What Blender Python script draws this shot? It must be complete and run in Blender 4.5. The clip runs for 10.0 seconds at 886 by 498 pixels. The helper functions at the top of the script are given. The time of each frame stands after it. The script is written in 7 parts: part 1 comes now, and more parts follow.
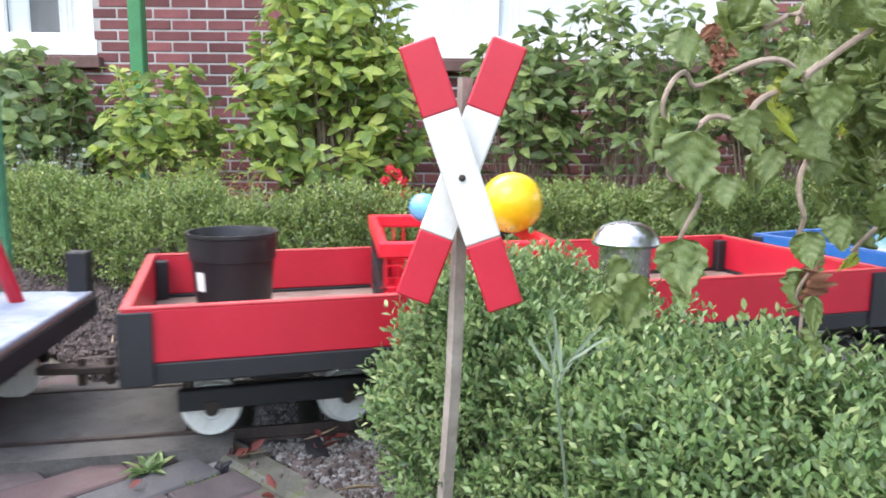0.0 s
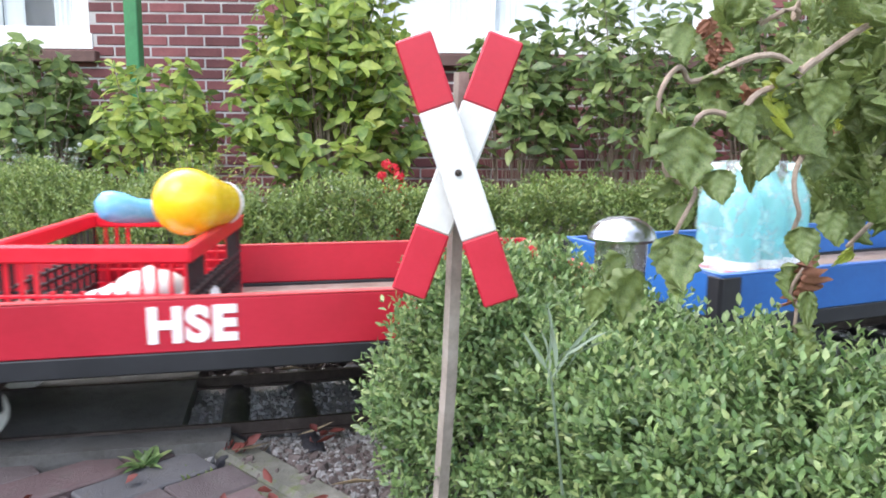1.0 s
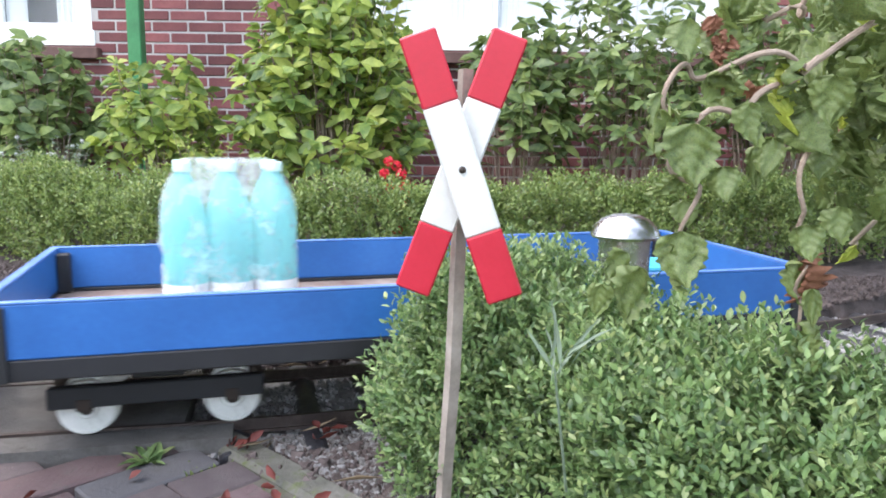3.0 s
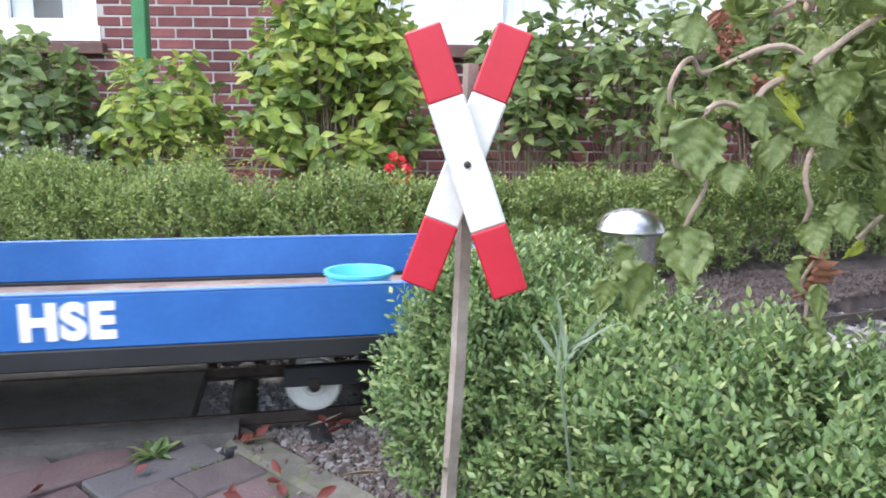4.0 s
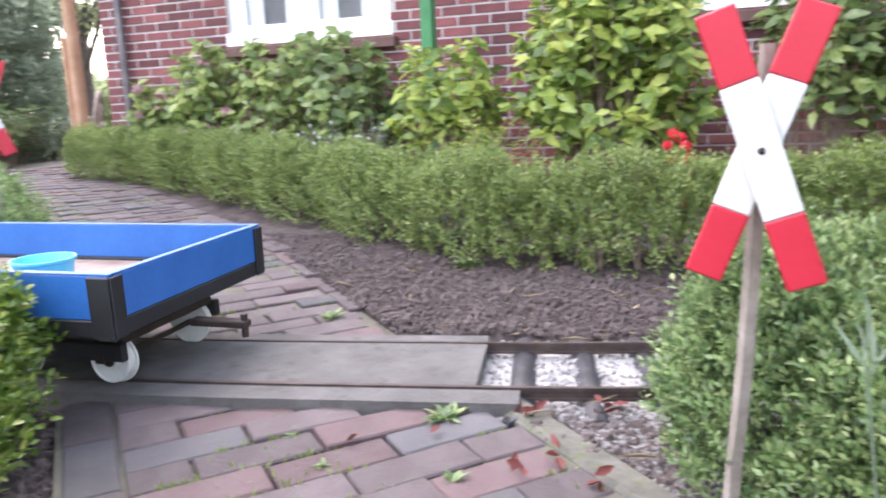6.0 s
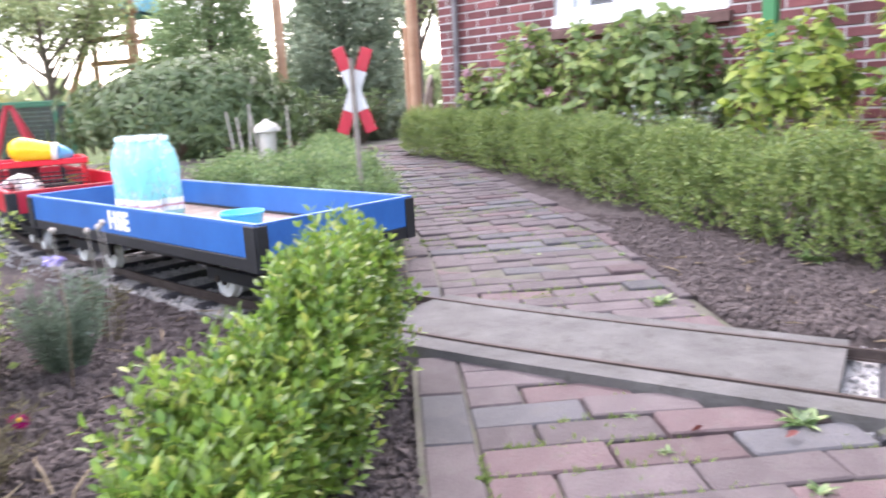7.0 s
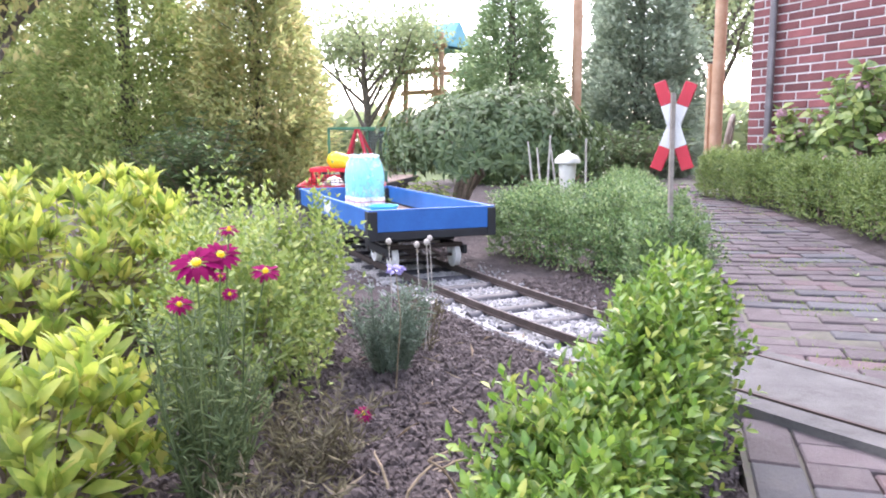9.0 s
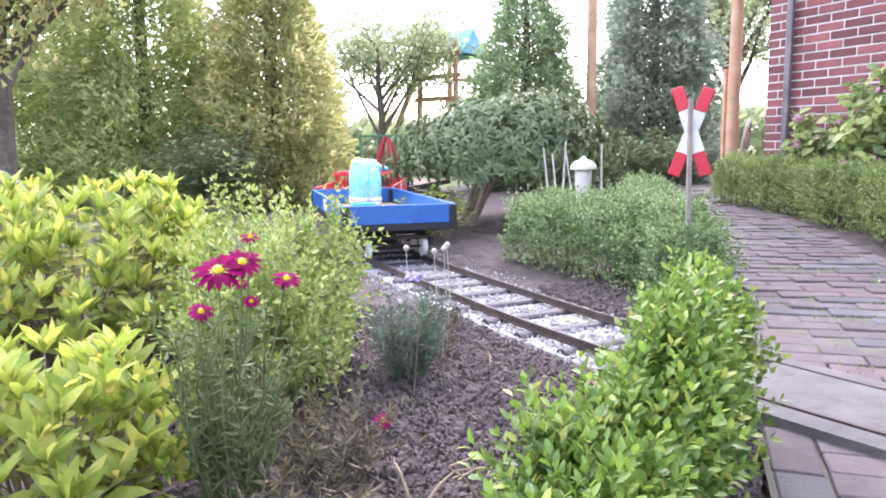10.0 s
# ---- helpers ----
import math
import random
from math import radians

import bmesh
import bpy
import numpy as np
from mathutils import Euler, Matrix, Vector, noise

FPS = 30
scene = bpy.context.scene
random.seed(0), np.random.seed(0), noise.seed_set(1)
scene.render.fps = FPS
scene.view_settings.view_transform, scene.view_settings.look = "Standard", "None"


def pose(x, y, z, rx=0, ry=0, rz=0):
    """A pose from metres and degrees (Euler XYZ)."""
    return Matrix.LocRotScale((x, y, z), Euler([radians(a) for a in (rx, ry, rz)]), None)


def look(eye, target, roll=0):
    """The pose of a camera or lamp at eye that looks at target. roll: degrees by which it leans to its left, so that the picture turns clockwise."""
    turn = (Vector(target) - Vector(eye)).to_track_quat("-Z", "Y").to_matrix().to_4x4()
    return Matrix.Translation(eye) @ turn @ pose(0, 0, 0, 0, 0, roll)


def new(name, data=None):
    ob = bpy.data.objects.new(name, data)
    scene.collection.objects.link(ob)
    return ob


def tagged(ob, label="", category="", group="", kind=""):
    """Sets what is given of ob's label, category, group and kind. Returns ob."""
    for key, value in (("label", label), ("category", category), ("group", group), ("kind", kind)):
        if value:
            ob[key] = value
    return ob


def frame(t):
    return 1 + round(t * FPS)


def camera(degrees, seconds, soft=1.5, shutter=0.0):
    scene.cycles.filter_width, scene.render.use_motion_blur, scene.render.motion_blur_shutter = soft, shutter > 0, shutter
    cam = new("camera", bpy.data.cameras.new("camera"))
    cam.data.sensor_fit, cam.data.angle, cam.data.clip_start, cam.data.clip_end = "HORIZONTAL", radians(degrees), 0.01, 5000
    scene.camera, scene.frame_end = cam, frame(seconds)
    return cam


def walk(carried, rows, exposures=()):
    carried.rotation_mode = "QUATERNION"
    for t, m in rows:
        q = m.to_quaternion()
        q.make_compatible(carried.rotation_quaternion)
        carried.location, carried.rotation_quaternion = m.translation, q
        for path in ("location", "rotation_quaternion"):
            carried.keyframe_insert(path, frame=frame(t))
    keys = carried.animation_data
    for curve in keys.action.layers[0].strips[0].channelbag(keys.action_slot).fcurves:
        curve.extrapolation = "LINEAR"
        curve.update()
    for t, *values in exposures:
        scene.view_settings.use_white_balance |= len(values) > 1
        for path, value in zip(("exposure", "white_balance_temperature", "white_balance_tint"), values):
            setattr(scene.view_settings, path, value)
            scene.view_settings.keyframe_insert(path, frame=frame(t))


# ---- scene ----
cam = camera(61.2, 10.0, soft=1.8, shutter=0.4)
EXPOSURES = [(0.0, 1.70, 6480, 13), (5.0, 1.69, 6420, 17), (6.4, 1.94, 6500, 22), (8.5, 1.93, 6360, 23), (10.0, 2.06, 6180, 26)]
PATH = [
    (0, (0.0110, 0.0229, 0.6502), (-0.0068, 1.7026, 0.3919), 0.6),
    (0.5, (0.0119, 0.0221, 0.6502), (-0.0017, 1.7017, 0.3851), 0.6),
    (1, (0.0119, 0.0221, 0.6502), (0.0017, 1.7000, 0.3808), 0.7),
    (1.5, (0.0110, 0.0221, 0.6502), (-0.0008, 1.7008, 0.3782), 0.7),
    (2, (0.0102, 0.0221, 0.6494), (-0.0034, 1.7008, 0.3782), 0.8),
    (2.5, (0.0085, 0.0221, 0.6494), (-0.0043, 1.7000, 0.3765), 0.8),
    (4, (0.0085, 0.0221, 0.6494), (-0.0161, 1.6975, 0.3629), 0.7),
    (4.5, (0.0059, 0.0281, 0.6443), (-0.0646, 1.7000, 0.3451), 0.6),
    (5, (0.0034, 0.0298, 0.6401), (-0.1615, 1.6932, 0.3306), -0.1),
    (5.2, (0.0017, 0.0340, 0.6375), (-0.2295, 1.6898, 0.3281), -0.2),
    (6.3, (-0.0153, -0.0331, 0.6817), (-0.7939, 1.4425, 0.3527), -2.7),
    (6.5, (-0.0467, -0.0399, 0.6757), (-0.9384, 1.3719, 0.3587), -2.5),
    (7, (-0.1054, -0.0706, 0.6681), (-1.2691, 1.1203, 0.3272), -3.1),
    (7.5, (-0.1521, -0.1071, 0.6698), (-1.4586, 0.9333, 0.3536), -2.0),
    (8, (-0.1861, -0.1334, 0.6639), (-1.5912, 0.7727, 0.3570), -1.7),
    (8.5, (-0.2125, -0.1581, 0.6673), (-1.6770, 0.6587, 0.3885), 0.3),
    (9, (-0.2278, -0.1726, 0.6639), (-1.7459, 0.5525, 0.4156), -0.4),
    (9.5, (-0.2380, -0.1793, 0.6647), (-1.7663, 0.5270, 0.4309), -0.6),
    (10, (-0.2355, -0.1819, 0.6647), (-1.7680, 0.5160, 0.4309), -0.6),
]
walk(cam, [(t, look(eye, target, roll)) for t, eye, target, roll in PATH], exposures=EXPOSURES)

# ---- world and light ----
world = bpy.data.worlds.new("world")
scene.world = world
world.use_nodes = True
sky = world.node_tree.nodes.new("ShaderNodeTexSky")
sky.sky_type, sky.sun_disc = "NISHITA", False
sky.sun_elevation, sky.sun_rotation = radians(52), radians(-40)
sky.air_density, sky.dust_density, sky.ozone_density = 1.2, 2.0, 0.5
veil = world.node_tree.nodes.new("ShaderNodeHueSaturation")
veil.inputs["Saturation"].default_value, veil.inputs["Value"].default_value = 0.6, 1.9
world.node_tree.links.new(sky.outputs[0], veil.inputs["Color"])
world.node_tree.links.new(veil.outputs[0], world.node_tree.nodes["Background"].inputs[0])
world.node_tree.nodes["Background"].inputs[1].default_value = 0.15
sun = new("sun", bpy.data.lights.new("sun", "SUN"))
sun.data.energy, sun.data.angle, sun.data.color = 1.1, radians(35), (1.0, 0.95, 0.93)
sun.matrix_world = look((0, 0, 0), (math.sin(radians(40)), math.cos(radians(40)), -math.tan(radians(52))))


# ---- materials ----
def nodes_of(name):
    m = bpy.data.materials.new(name)
    m.use_nodes = True
    t = m.node_tree
    return m, t, t.nodes, t.nodes["Principled BSDF"]


def link(t, a, b):
    t.links.new(a, b)


def ramp(t, fac, stops):
    n = t.nodes.new("ShaderNodeValToRGB")
    el = n.color_ramp.elements
    while len(el) < len(stops):
        el.new(0.5)
    for e, (p, c) in zip(el, stops):
        e.position, e.color = p, (*c, 1)
    link(t, fac, n.inputs[0])
    return n.outputs[0]


def noise_tex(t, scale, detail=4, rough=0.6, coord="Object"):
    c = t.nodes.new("ShaderNodeTexCoord")
    n = t.nodes.new("ShaderNodeTexNoise")
    n.inputs["Scale"].default_value, n.inputs["Detail"].default_value, n.inputs["Roughness"].default_value = scale, detail, rough
    link(t, c.outputs[coord], n.inputs["Vector"])
    return n.outputs["Fac"]


def mix(t, fac, a, b, mode="MIX"):
    n = t.nodes.new("ShaderNodeMix")
    n.data_type, n.blend_type = "RGBA", mode
    for sock, v in ((n.inputs[0], fac), (n.inputs[6], a), (n.inputs[7], b)):
        if isinstance(v, (int, float)):
            sock.default_value = v
        elif isinstance(v, tuple):
            sock.default_value = (*v, 1)
        else:
            link(t, v, sock)
    return n.outputs[2]


def bump(t, bsdf, height, strength, distance):
    n = t.nodes.new("ShaderNodeBump")
    n.inputs["Strength"].default_value, n.inputs["Distance"].default_value = strength, distance
    link(t, height, n.inputs["Height"])
    link(t, n.outputs[0], bsdf.inputs["Normal"])


def surface(name, dark, mid, light, scale=8, fine=60, rough=0.7, metal=0.0, relief=0.3, depth=0.003, vary=0.0, dirt=None, coord="Object"):
    """A surface with stains, grain and relief; vary: how much whole pieces differ; dirt: a colour that lies in patches."""
    m, t, n, b = nodes_of(name)
    big, small = noise_tex(t, scale, coord=coord), noise_tex(t, fine, 6, 0.7, coord)
    col = ramp(t, big, [(0.3, dark), (0.5, mid), (0.72, light)])
    col = mix(t, 0.35, col, ramp(t, small, [(0.3, dark), (0.7, light)]))
    if vary:
        info = n.new("ShaderNodeObjectInfo")
        hsv = n.new("ShaderNodeHueSaturation")
        mr = n.new("ShaderNodeMapRange")
        mr.inputs[3].default_value, mr.inputs[4].default_value = 1 - vary, 1 + vary
        link(t, info.outputs["Random"], mr.inputs[0])
        link(t, mr.outputs[0], hsv.inputs["Value"])
        link(t, col, hsv.inputs["Color"])
        col = hsv.outputs[0]
    if dirt:
        patch = ramp(t, noise_tex(t, scale * 2.3, 8, 0.75, coord), [(0.52, (0, 0, 0)), (0.68, (1, 1, 1))])
        col = mix(t, patch, col, dirt)
    link(t, col, b.inputs["Base Color"])
    r = n.new("ShaderNodeMapRange")
    r.inputs[3].default_value, r.inputs[4].default_value = max(0.05, rough - 0.15), min(1, rough + 0.15)
    link(t, small, r.inputs[0])
    link(t, r.outputs[0], b.inputs["Roughness"])
    b.inputs["Metallic"].default_value = metal
    bump(t, b, small, relief, depth)
    return m


def leafy(name, stops, gloss=0.45, through_light=0.35, spots=None):
    """Foliage: every leaf its own tint, some light shines through."""
    m, t, n, b = nodes_of(name)
    geo = n.new("ShaderNodeNewGeometry")
    col = ramp(t, geo.outputs["Random Per Island"], stops)
    grain = noise_tex(t, 30, 3)
    col = mix(t, 0.35, col, ramp(t, grain, [(0.3, stops[0][1]), (0.7, stops[-1][1])]))
    if spots:
        col = mix(t, ramp(t, noise_tex(t, 55, 4), [(0.6, (0, 0, 0)), (0.7, (1, 1, 1))]), col, spots)
    link(t, col, b.inputs["Base Color"])
    b.inputs["Roughness"].default_value = gloss
    tr = n.new("ShaderNodeBsdfTranslucent")
    link(t, col, tr.inputs[0])
    ms = n.new("ShaderNodeMixShader")
    ms.inputs[0].default_value = through_light
    link(t, b.outputs[0], ms.inputs[1])
    link(t, tr.outputs[0], ms.inputs[2])
    link(t, ms.outputs[0], n["Material Output"].inputs[0])
    return m


RED = surface("red_paint", (0.36, 0.008, 0.022), (0.45, 0.011, 0.03), (0.50, 0.018, 0.04), 5, 90, 0.42, relief=0.15, depth=0.001)
RED_WORN = surface("weathered_red_paint", (0.36, 0.03, 0.035), (0.48, 0.04, 0.045), (0.52, 0.08, 0.08), 9, 120, 0.5, relief=0.2, depth=0.001)
BLUE = surface("blue_paint", (0.014, 0.085, 0.28), (0.020, 0.118, 0.37), (0.032, 0.15, 0.43), 5, 90, 0.42, relief=0.2, depth=0.001)
BLUE_WORN = surface("weathered_blue_paint", (0.03, 0.10, 0.32), (0.05, 0.15, 0.42), (0.12, 0.22, 0.48), 9, 120, 0.55, relief=0.2, depth=0.001)
WHITE = surface("white_paint", (0.70, 0.70, 0.68), (0.80, 0.80, 0.78), (0.84, 0.84, 0.82), 6, 80, 0.5, relief=0.15, depth=0.001)
BLACK = surface("black_paint", (0.005, 0.0055, 0.007), (0.009, 0.0095, 0.012), (0.020, 0.021, 0.024), 7, 90, 0.6, relief=0.3, depth=0.001)
IRON = surface("dark_iron", (0.02, 0.014, 0.012), (0.035, 0.025, 0.02), (0.06, 0.04, 0.03), 14, 150, 0.65, 0.3)
RAIL_RUST = surface("rusty_rail", (0.032, 0.022, 0.019), (0.058, 0.042, 0.036), (0.11, 0.086, 0.075), 20, 150, 0.6, 0.4)
SIGN_WHITE = surface("weathered_sign_white", (0.50, 0.50, 0.47), (0.60, 0.60, 0.58), (0.66, 0.66, 0.64), 14, 120, 0.55, relief=0.3, depth=0.001, dirt=(0.55, 0.55, 0.51))
NYLON = surface("white_nylon", (0.50, 0.50, 0.46), (0.66, 0.66, 0.61), (0.74, 0.74, 0.70), 14, 120, 0.5, relief=0.1)
PLYWOOD = surface("dusty_plywood", (0.16, 0.11, 0.085), (0.26, 0.19, 0.15), (0.36, 0.29, 0.24), 7, 70, 0.85, relief=0.5, dirt=(0.20, 0.10, 0.08))
OLD_WOOD = surface("weathered_wood", (0.15, 0.125, 0.10), (0.24, 0.205, 0.17), (0.34, 0.30, 0.26), 16, 110, 0.85, relief=0.6)
PIPE = surface("black_plastic_pipe", (0.010, 0.010, 0.013), (0.018, 0.018, 0.023), (0.045, 0.045, 0.05), 16, 120, 0.55, relief=0.2, dirt=(0.06, 0.06, 0.065))
POT_BLACK = surface("black_plastic", (0.006, 0.006, 0.008), (0.009, 0.009, 0.011), (0.015, 0.015, 0.018), 8, 60, 0.45, relief=0.08)
CONCRETE = surface("pale_concrete", (0.067, 0.064, 0.060), (0.105, 0.101, 0.095), (0.155, 0.149, 0.141), 7, 130, 0.9, relief=1.0, depth=0.005, dirt=(0.065, 0.063, 0.054))
MOSSY = surface("mossy_concrete", (0.065, 0.065, 0.05), (0.11, 0.107, 0.087), (0.18, 0.175, 0.15), 14, 90, 0.95, relief=1.0, depth=0.006, dirt=(0.09, 0.11, 0.035))
SOIL = surface("garden_soil", (0.028, 0.020, 0.018), (0.064, 0.049, 0.044), (0.120, 0.097, 0.089), 11, 60, 0.95, relief=1.0, depth=0.014)
BALLAST = surface("grey_ballast", (0.20, 0.195, 0.185), (0.33, 0.325, 0.31), (0.50, 0.49, 0.47), 24, 130, 0.95, relief=0.9, depth=0.006)
BRICK_PAVER = surface("clinker_paver", (0.054, 0.041, 0.042), (0.086, 0.067, 0.068), (0.128, 0.105, 0.104), 9, 110, 0.75, relief=0.9, depth=0.006, vary=0.25, dirt=(0.088, 0.082, 0.074))
BRICK_GREY = surface("grey_paver", (0.048, 0.047, 0.050), (0.076, 0.074, 0.078), (0.112, 0.109, 0.11), 6, 110, 0.75, relief=0.8, depth=0.006, vary=0.25, dirt=(0.09, 0.082, 0.076))
BRICK_RED = surface("red_paver", (0.066, 0.041, 0.042), (0.100, 0.064, 0.065), (0.135, 0.096, 0.094), 9, 110, 0.75, relief=0.9, depth=0.006, vary=0.22, dirt=(0.088, 0.078, 0.07))
WALL_BRICK = surface("wall_brick", (0.10, 0.032, 0.036), (0.165, 0.053, 0.054), (0.23, 0.085, 0.08), 5, 90, 0.85, relief=0.5, vary=0.4)
MORTAR = surface("mortar", (0.30, 0.28, 0.27), (0.43, 0.41, 0.395), (0.56, 0.54, 0.52), 5, 120, 0.95, relief=0.6)
GREEN_PAINT = surface("green_paint", (0.025, 0.13, 0.045), (0.035, 0.19, 0.065), (0.055, 0.24, 0.09), 6, 80, 0.5, relief=0.1)
PALE_GREEN = surface("pale_green_paint", (0.25, 0.45, 0.33), (0.35, 0.55, 0.42), (0.42, 0.6, 0.5), 6, 80, 0.5, relief=0.1)
DARK_GREEN = surface("dark_green_paint", (0.02, 0.10, 0.05), (0.03, 0.15, 0.075), (0.05, 0.2, 0.1), 6, 80, 0.5, relief=0.1)
POST_WOOD = surface("larch_wood", (0.30, 0.165, 0.09), (0.42, 0.25, 0.15), (0.52, 0.35, 0.23), 7, 70, 0.7, relief=0.4)
BARK = surface("bark", (0.05, 0.038, 0.03), (0.10, 0.08, 0.065), (0.18, 0.15, 0.12), 20, 90, 0.9, relief=1.0, depth=0.01)
TWIG = surface("pale_twig", (0.16, 0.115, 0.08), (0.27, 0.20, 0.15), (0.38, 0.31, 0.25), 40, 200, 0.8, relief=0.5)
PALE_STICK = surface("pale_dead_wood", (0.30, 0.26, 0.22), (0.42, 0.38, 0.33), (0.54, 0.50, 0.45), 30, 160, 0.85, relief=0.5)
STEEL = surface("brushed_steel", (0.45, 0.45, 0.46), (0.6, 0.6, 0.61), (0.7, 0.7, 0.7), 4, 140, 0.22, 1.0, relief=0.05)
CREAM = surface("cream_enamel", (0.36, 0.34, 0.29), (0.48, 0.455, 0.40), (0.56, 0.54, 0.48), 9, 90, 0.5, relief=0.1)
CRATE_RED = surface("red_crate_plastic", (0.55, 0.006, 0.02), (0.66, 0.01, 0.03), (0.7, 0.02, 0.04), 5, 60, 0.35, relief=0.05)
YELLOW = surface("yellow_vinyl", (0.72, 0.44, 0.01), (0.82, 0.55, 0.015), (0.86, 0.62, 0.03), 3, 60, 0.25, relief=0.03)
SKY_VINYL = surface("light_blue_vinyl", (0.10, 0.34, 0.62), (0.15, 0.43, 0.72), (0.2, 0.5, 0.78), 4, 60, 0.25, relief=0.03)
BASIN_BLUE = surface("turquoise_plastic", (0.06, 0.40, 0.62), (0.09, 0.50, 0.72), (0.12, 0.55, 0.76), 5, 60, 0.35, relief=0.05)
LAWN = surface("lawn_ground", (0.05, 0.075, 0.02), (0.09, 0.13, 0.035), (0.14, 0.18, 0.06), 6, 60, 0.95, relief=0.8, depth=0.01)

BOX_LEAF = leafy("boxwood_leaf", [(0.0, (0.026, 0.070, 0.024)), (0.4, (0.090, 0.190, 0.060)), (0.8, (0.205, 0.335, 0.112)), (1.0, (0.42, 0.49, 0.21))], 0.36, 0.38)
BOX_AIRY = leafy("airy_boxwood_leaf", [(0.0, (0.08, 0.15, 0.03)), (0.5, (0.20, 0.30, 0.055)), (0.85, (0.34, 0.42, 0.09)), (1.0, (0.48, 0.50, 0.16))], 0.42, 0.42)
DAISY_GREEN = leafy("feathery_leaf", [(0.0, (0.05, 0.085, 0.03)), (0.6, (0.12, 0.17, 0.06)), (1.0, (0.23, 0.28, 0.11))], 0.65, 0.3)
STEM_BROWN = leafy("brownish_stem", [(0.0, (0.06, 0.05, 0.03)), (0.6, (0.12, 0.10, 0.055)), (1.0, (0.20, 0.18, 0.09))], 0.75, 0.25)
BOX_FRESH = leafy("fresh_boxwood_leaf", [(0.0, (0.026, 0.085, 0.014)), (0.5, (0.095, 0.23, 0.026)), (0.85, (0.19, 0.35, 0.042)), (1.0, (0.40, 0.42, 0.10))], 0.33, 0.42)
BOX_DARK = leafy("shaded_boxwood_leaf", [(0.0, (0.055, 0.11, 0.03)), (0.5, (0.15, 0.24, 0.06)), (0.85, (0.265, 0.36, 0.095)), (1.0, (0.40, 0.44, 0.15))], 0.38, 0.4)
HYDRANGEA = leafy("hydrangea_leaf", [(0.0, (0.045, 0.12, 0.04)), (0.35, (0.15, 0.27, 0.06)), (0.7, (0.36, 0.48, 0.085)), (1.0, (0.60, 0.64, 0.16))], 0.45, 0.5)
MID_SHRUB = leafy("hydrangea_leaf_fading", [(0.0, (0.055, 0.12, 0.04)), (0.4, (0.16, 0.26, 0.075)), (0.8, (0.33, 0.43, 0.12)), (1.0, (0.52, 0.58, 0.20))], 0.45, 0.5)
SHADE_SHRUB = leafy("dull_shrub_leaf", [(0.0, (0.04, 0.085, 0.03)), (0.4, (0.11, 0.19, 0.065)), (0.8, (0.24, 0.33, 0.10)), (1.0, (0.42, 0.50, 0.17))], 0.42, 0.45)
HAZEL = leafy("hazel_leaf", [(0.0, (0.03, 0.06, 0.02)), (0.45, (0.09, 0.145, 0.042)), (0.8, (0.19, 0.26, 0.075)), (1.0, (0.33, 0.38, 0.12))], 0.5, 0.32, spots=(0.24, 0.15, 0.06))
BROWN_LEAF = leafy("withered_leaf", [(0.0, (0.13, 0.045, 0.03)), (0.6, (0.23, 0.095, 0.055)), (1.0, (0.34, 0.17, 0.09))], 0.7, 0.2)
RED_LEAF = leafy("fallen_red_leaf", [(0.0, (0.07, 0.014, 0.011)), (0.6, (0.13, 0.026, 0.02)), (1.0, (0.20, 0.055, 0.035))], 0.7, 0.15)
GOLD_LEAF = leafy("yellow_green_leaf", [(0.0, (0.085, 0.18, 0.025)), (0.4, (0.25, 0.36, 0.045)), (0.8, (0.47, 0.54, 0.085)), (1.0, (0.62, 0.55, 0.14))], 0.45, 0.5)
GREY_LEAF = leafy("lavender_leaf", [(0.0, (0.10, 0.15, 0.09)), (0.5, (0.17, 0.23, 0.15)), (1.0, (0.26, 0.32, 0.24))], 0.7, 0.3)
# THUJA, THUJA_GOLD, CYPRESS and TREE_LEAF run pale: haze and glare painted in
THUJA = leafy("conifer_spray", [(0.0, (0.21, 0.30, 0.10)), (0.5, (0.39, 0.51, 0.18)), (0.85, (0.56, 0.62, 0.25)), (1.0, (0.68, 0.58, 0.29))], 0.6, 0.62)
SPRUCE = leafy("spruce_spray", [(0.0, (0.13, 0.21, 0.10)), (0.6, (0.25, 0.35, 0.16)), (1.0, (0.38, 0.46, 0.24))], 0.6, 0.6)
THUJA_GOLD = leafy("golden_conifer_spray", [(0.0, (0.28, 0.36, 0.14)), (0.5, (0.48, 0.54, 0.21)), (0.85, (0.64, 0.60, 0.27)), (1.0, (0.72, 0.54, 0.28))], 0.6, 0.62)
CYPRESS = leafy("cypress_spray", [(0.0, (0.22, 0.28, 0.20)), (0.6, (0.33, 0.40, 0.28)), (1.0, (0.44, 0.50, 0.36))], 0.6, 0.6)
RHODO = leafy("rhododendron_leaf", [(0.0, (0.06, 0.105, 0.04)), (0.6, (0.125, 0.185, 0.07)), (1.0, (0.22, 0.28, 0.125))], 0.42, 0.35)
TREE_LEAF = leafy("tree_leaf", [(0.0, (0.16, 0.22, 0.11)), (0.6, (0.28, 0.35, 0.17)), (1.0, (0.44, 0.46, 0.24))], 0.5, 0.6)
GRASS = leafy("grass_blade", [(0.0, (0.09, 0.15, 0.03)), (0.6, (0.17, 0.26, 0.06)), (1.0, (0.3, 0.36, 0.12))], 0.6, 0.4)
DRY = leafy("dry_stalk", [(0.0, (0.17, 0.12, 0.07)), (0.6, (0.3, 0.23, 0.14)), (1.0, (0.44, 0.36, 0.24))], 0.8, 0.2)
MAGENTA = leafy("magenta_petal", [(0.0, (0.09, 0.001, 0.025)), (0.6, (0.16, 0.002, 0.05)), (1.0, (0.22, 0.004, 0.075))], 0.85, 0.12)
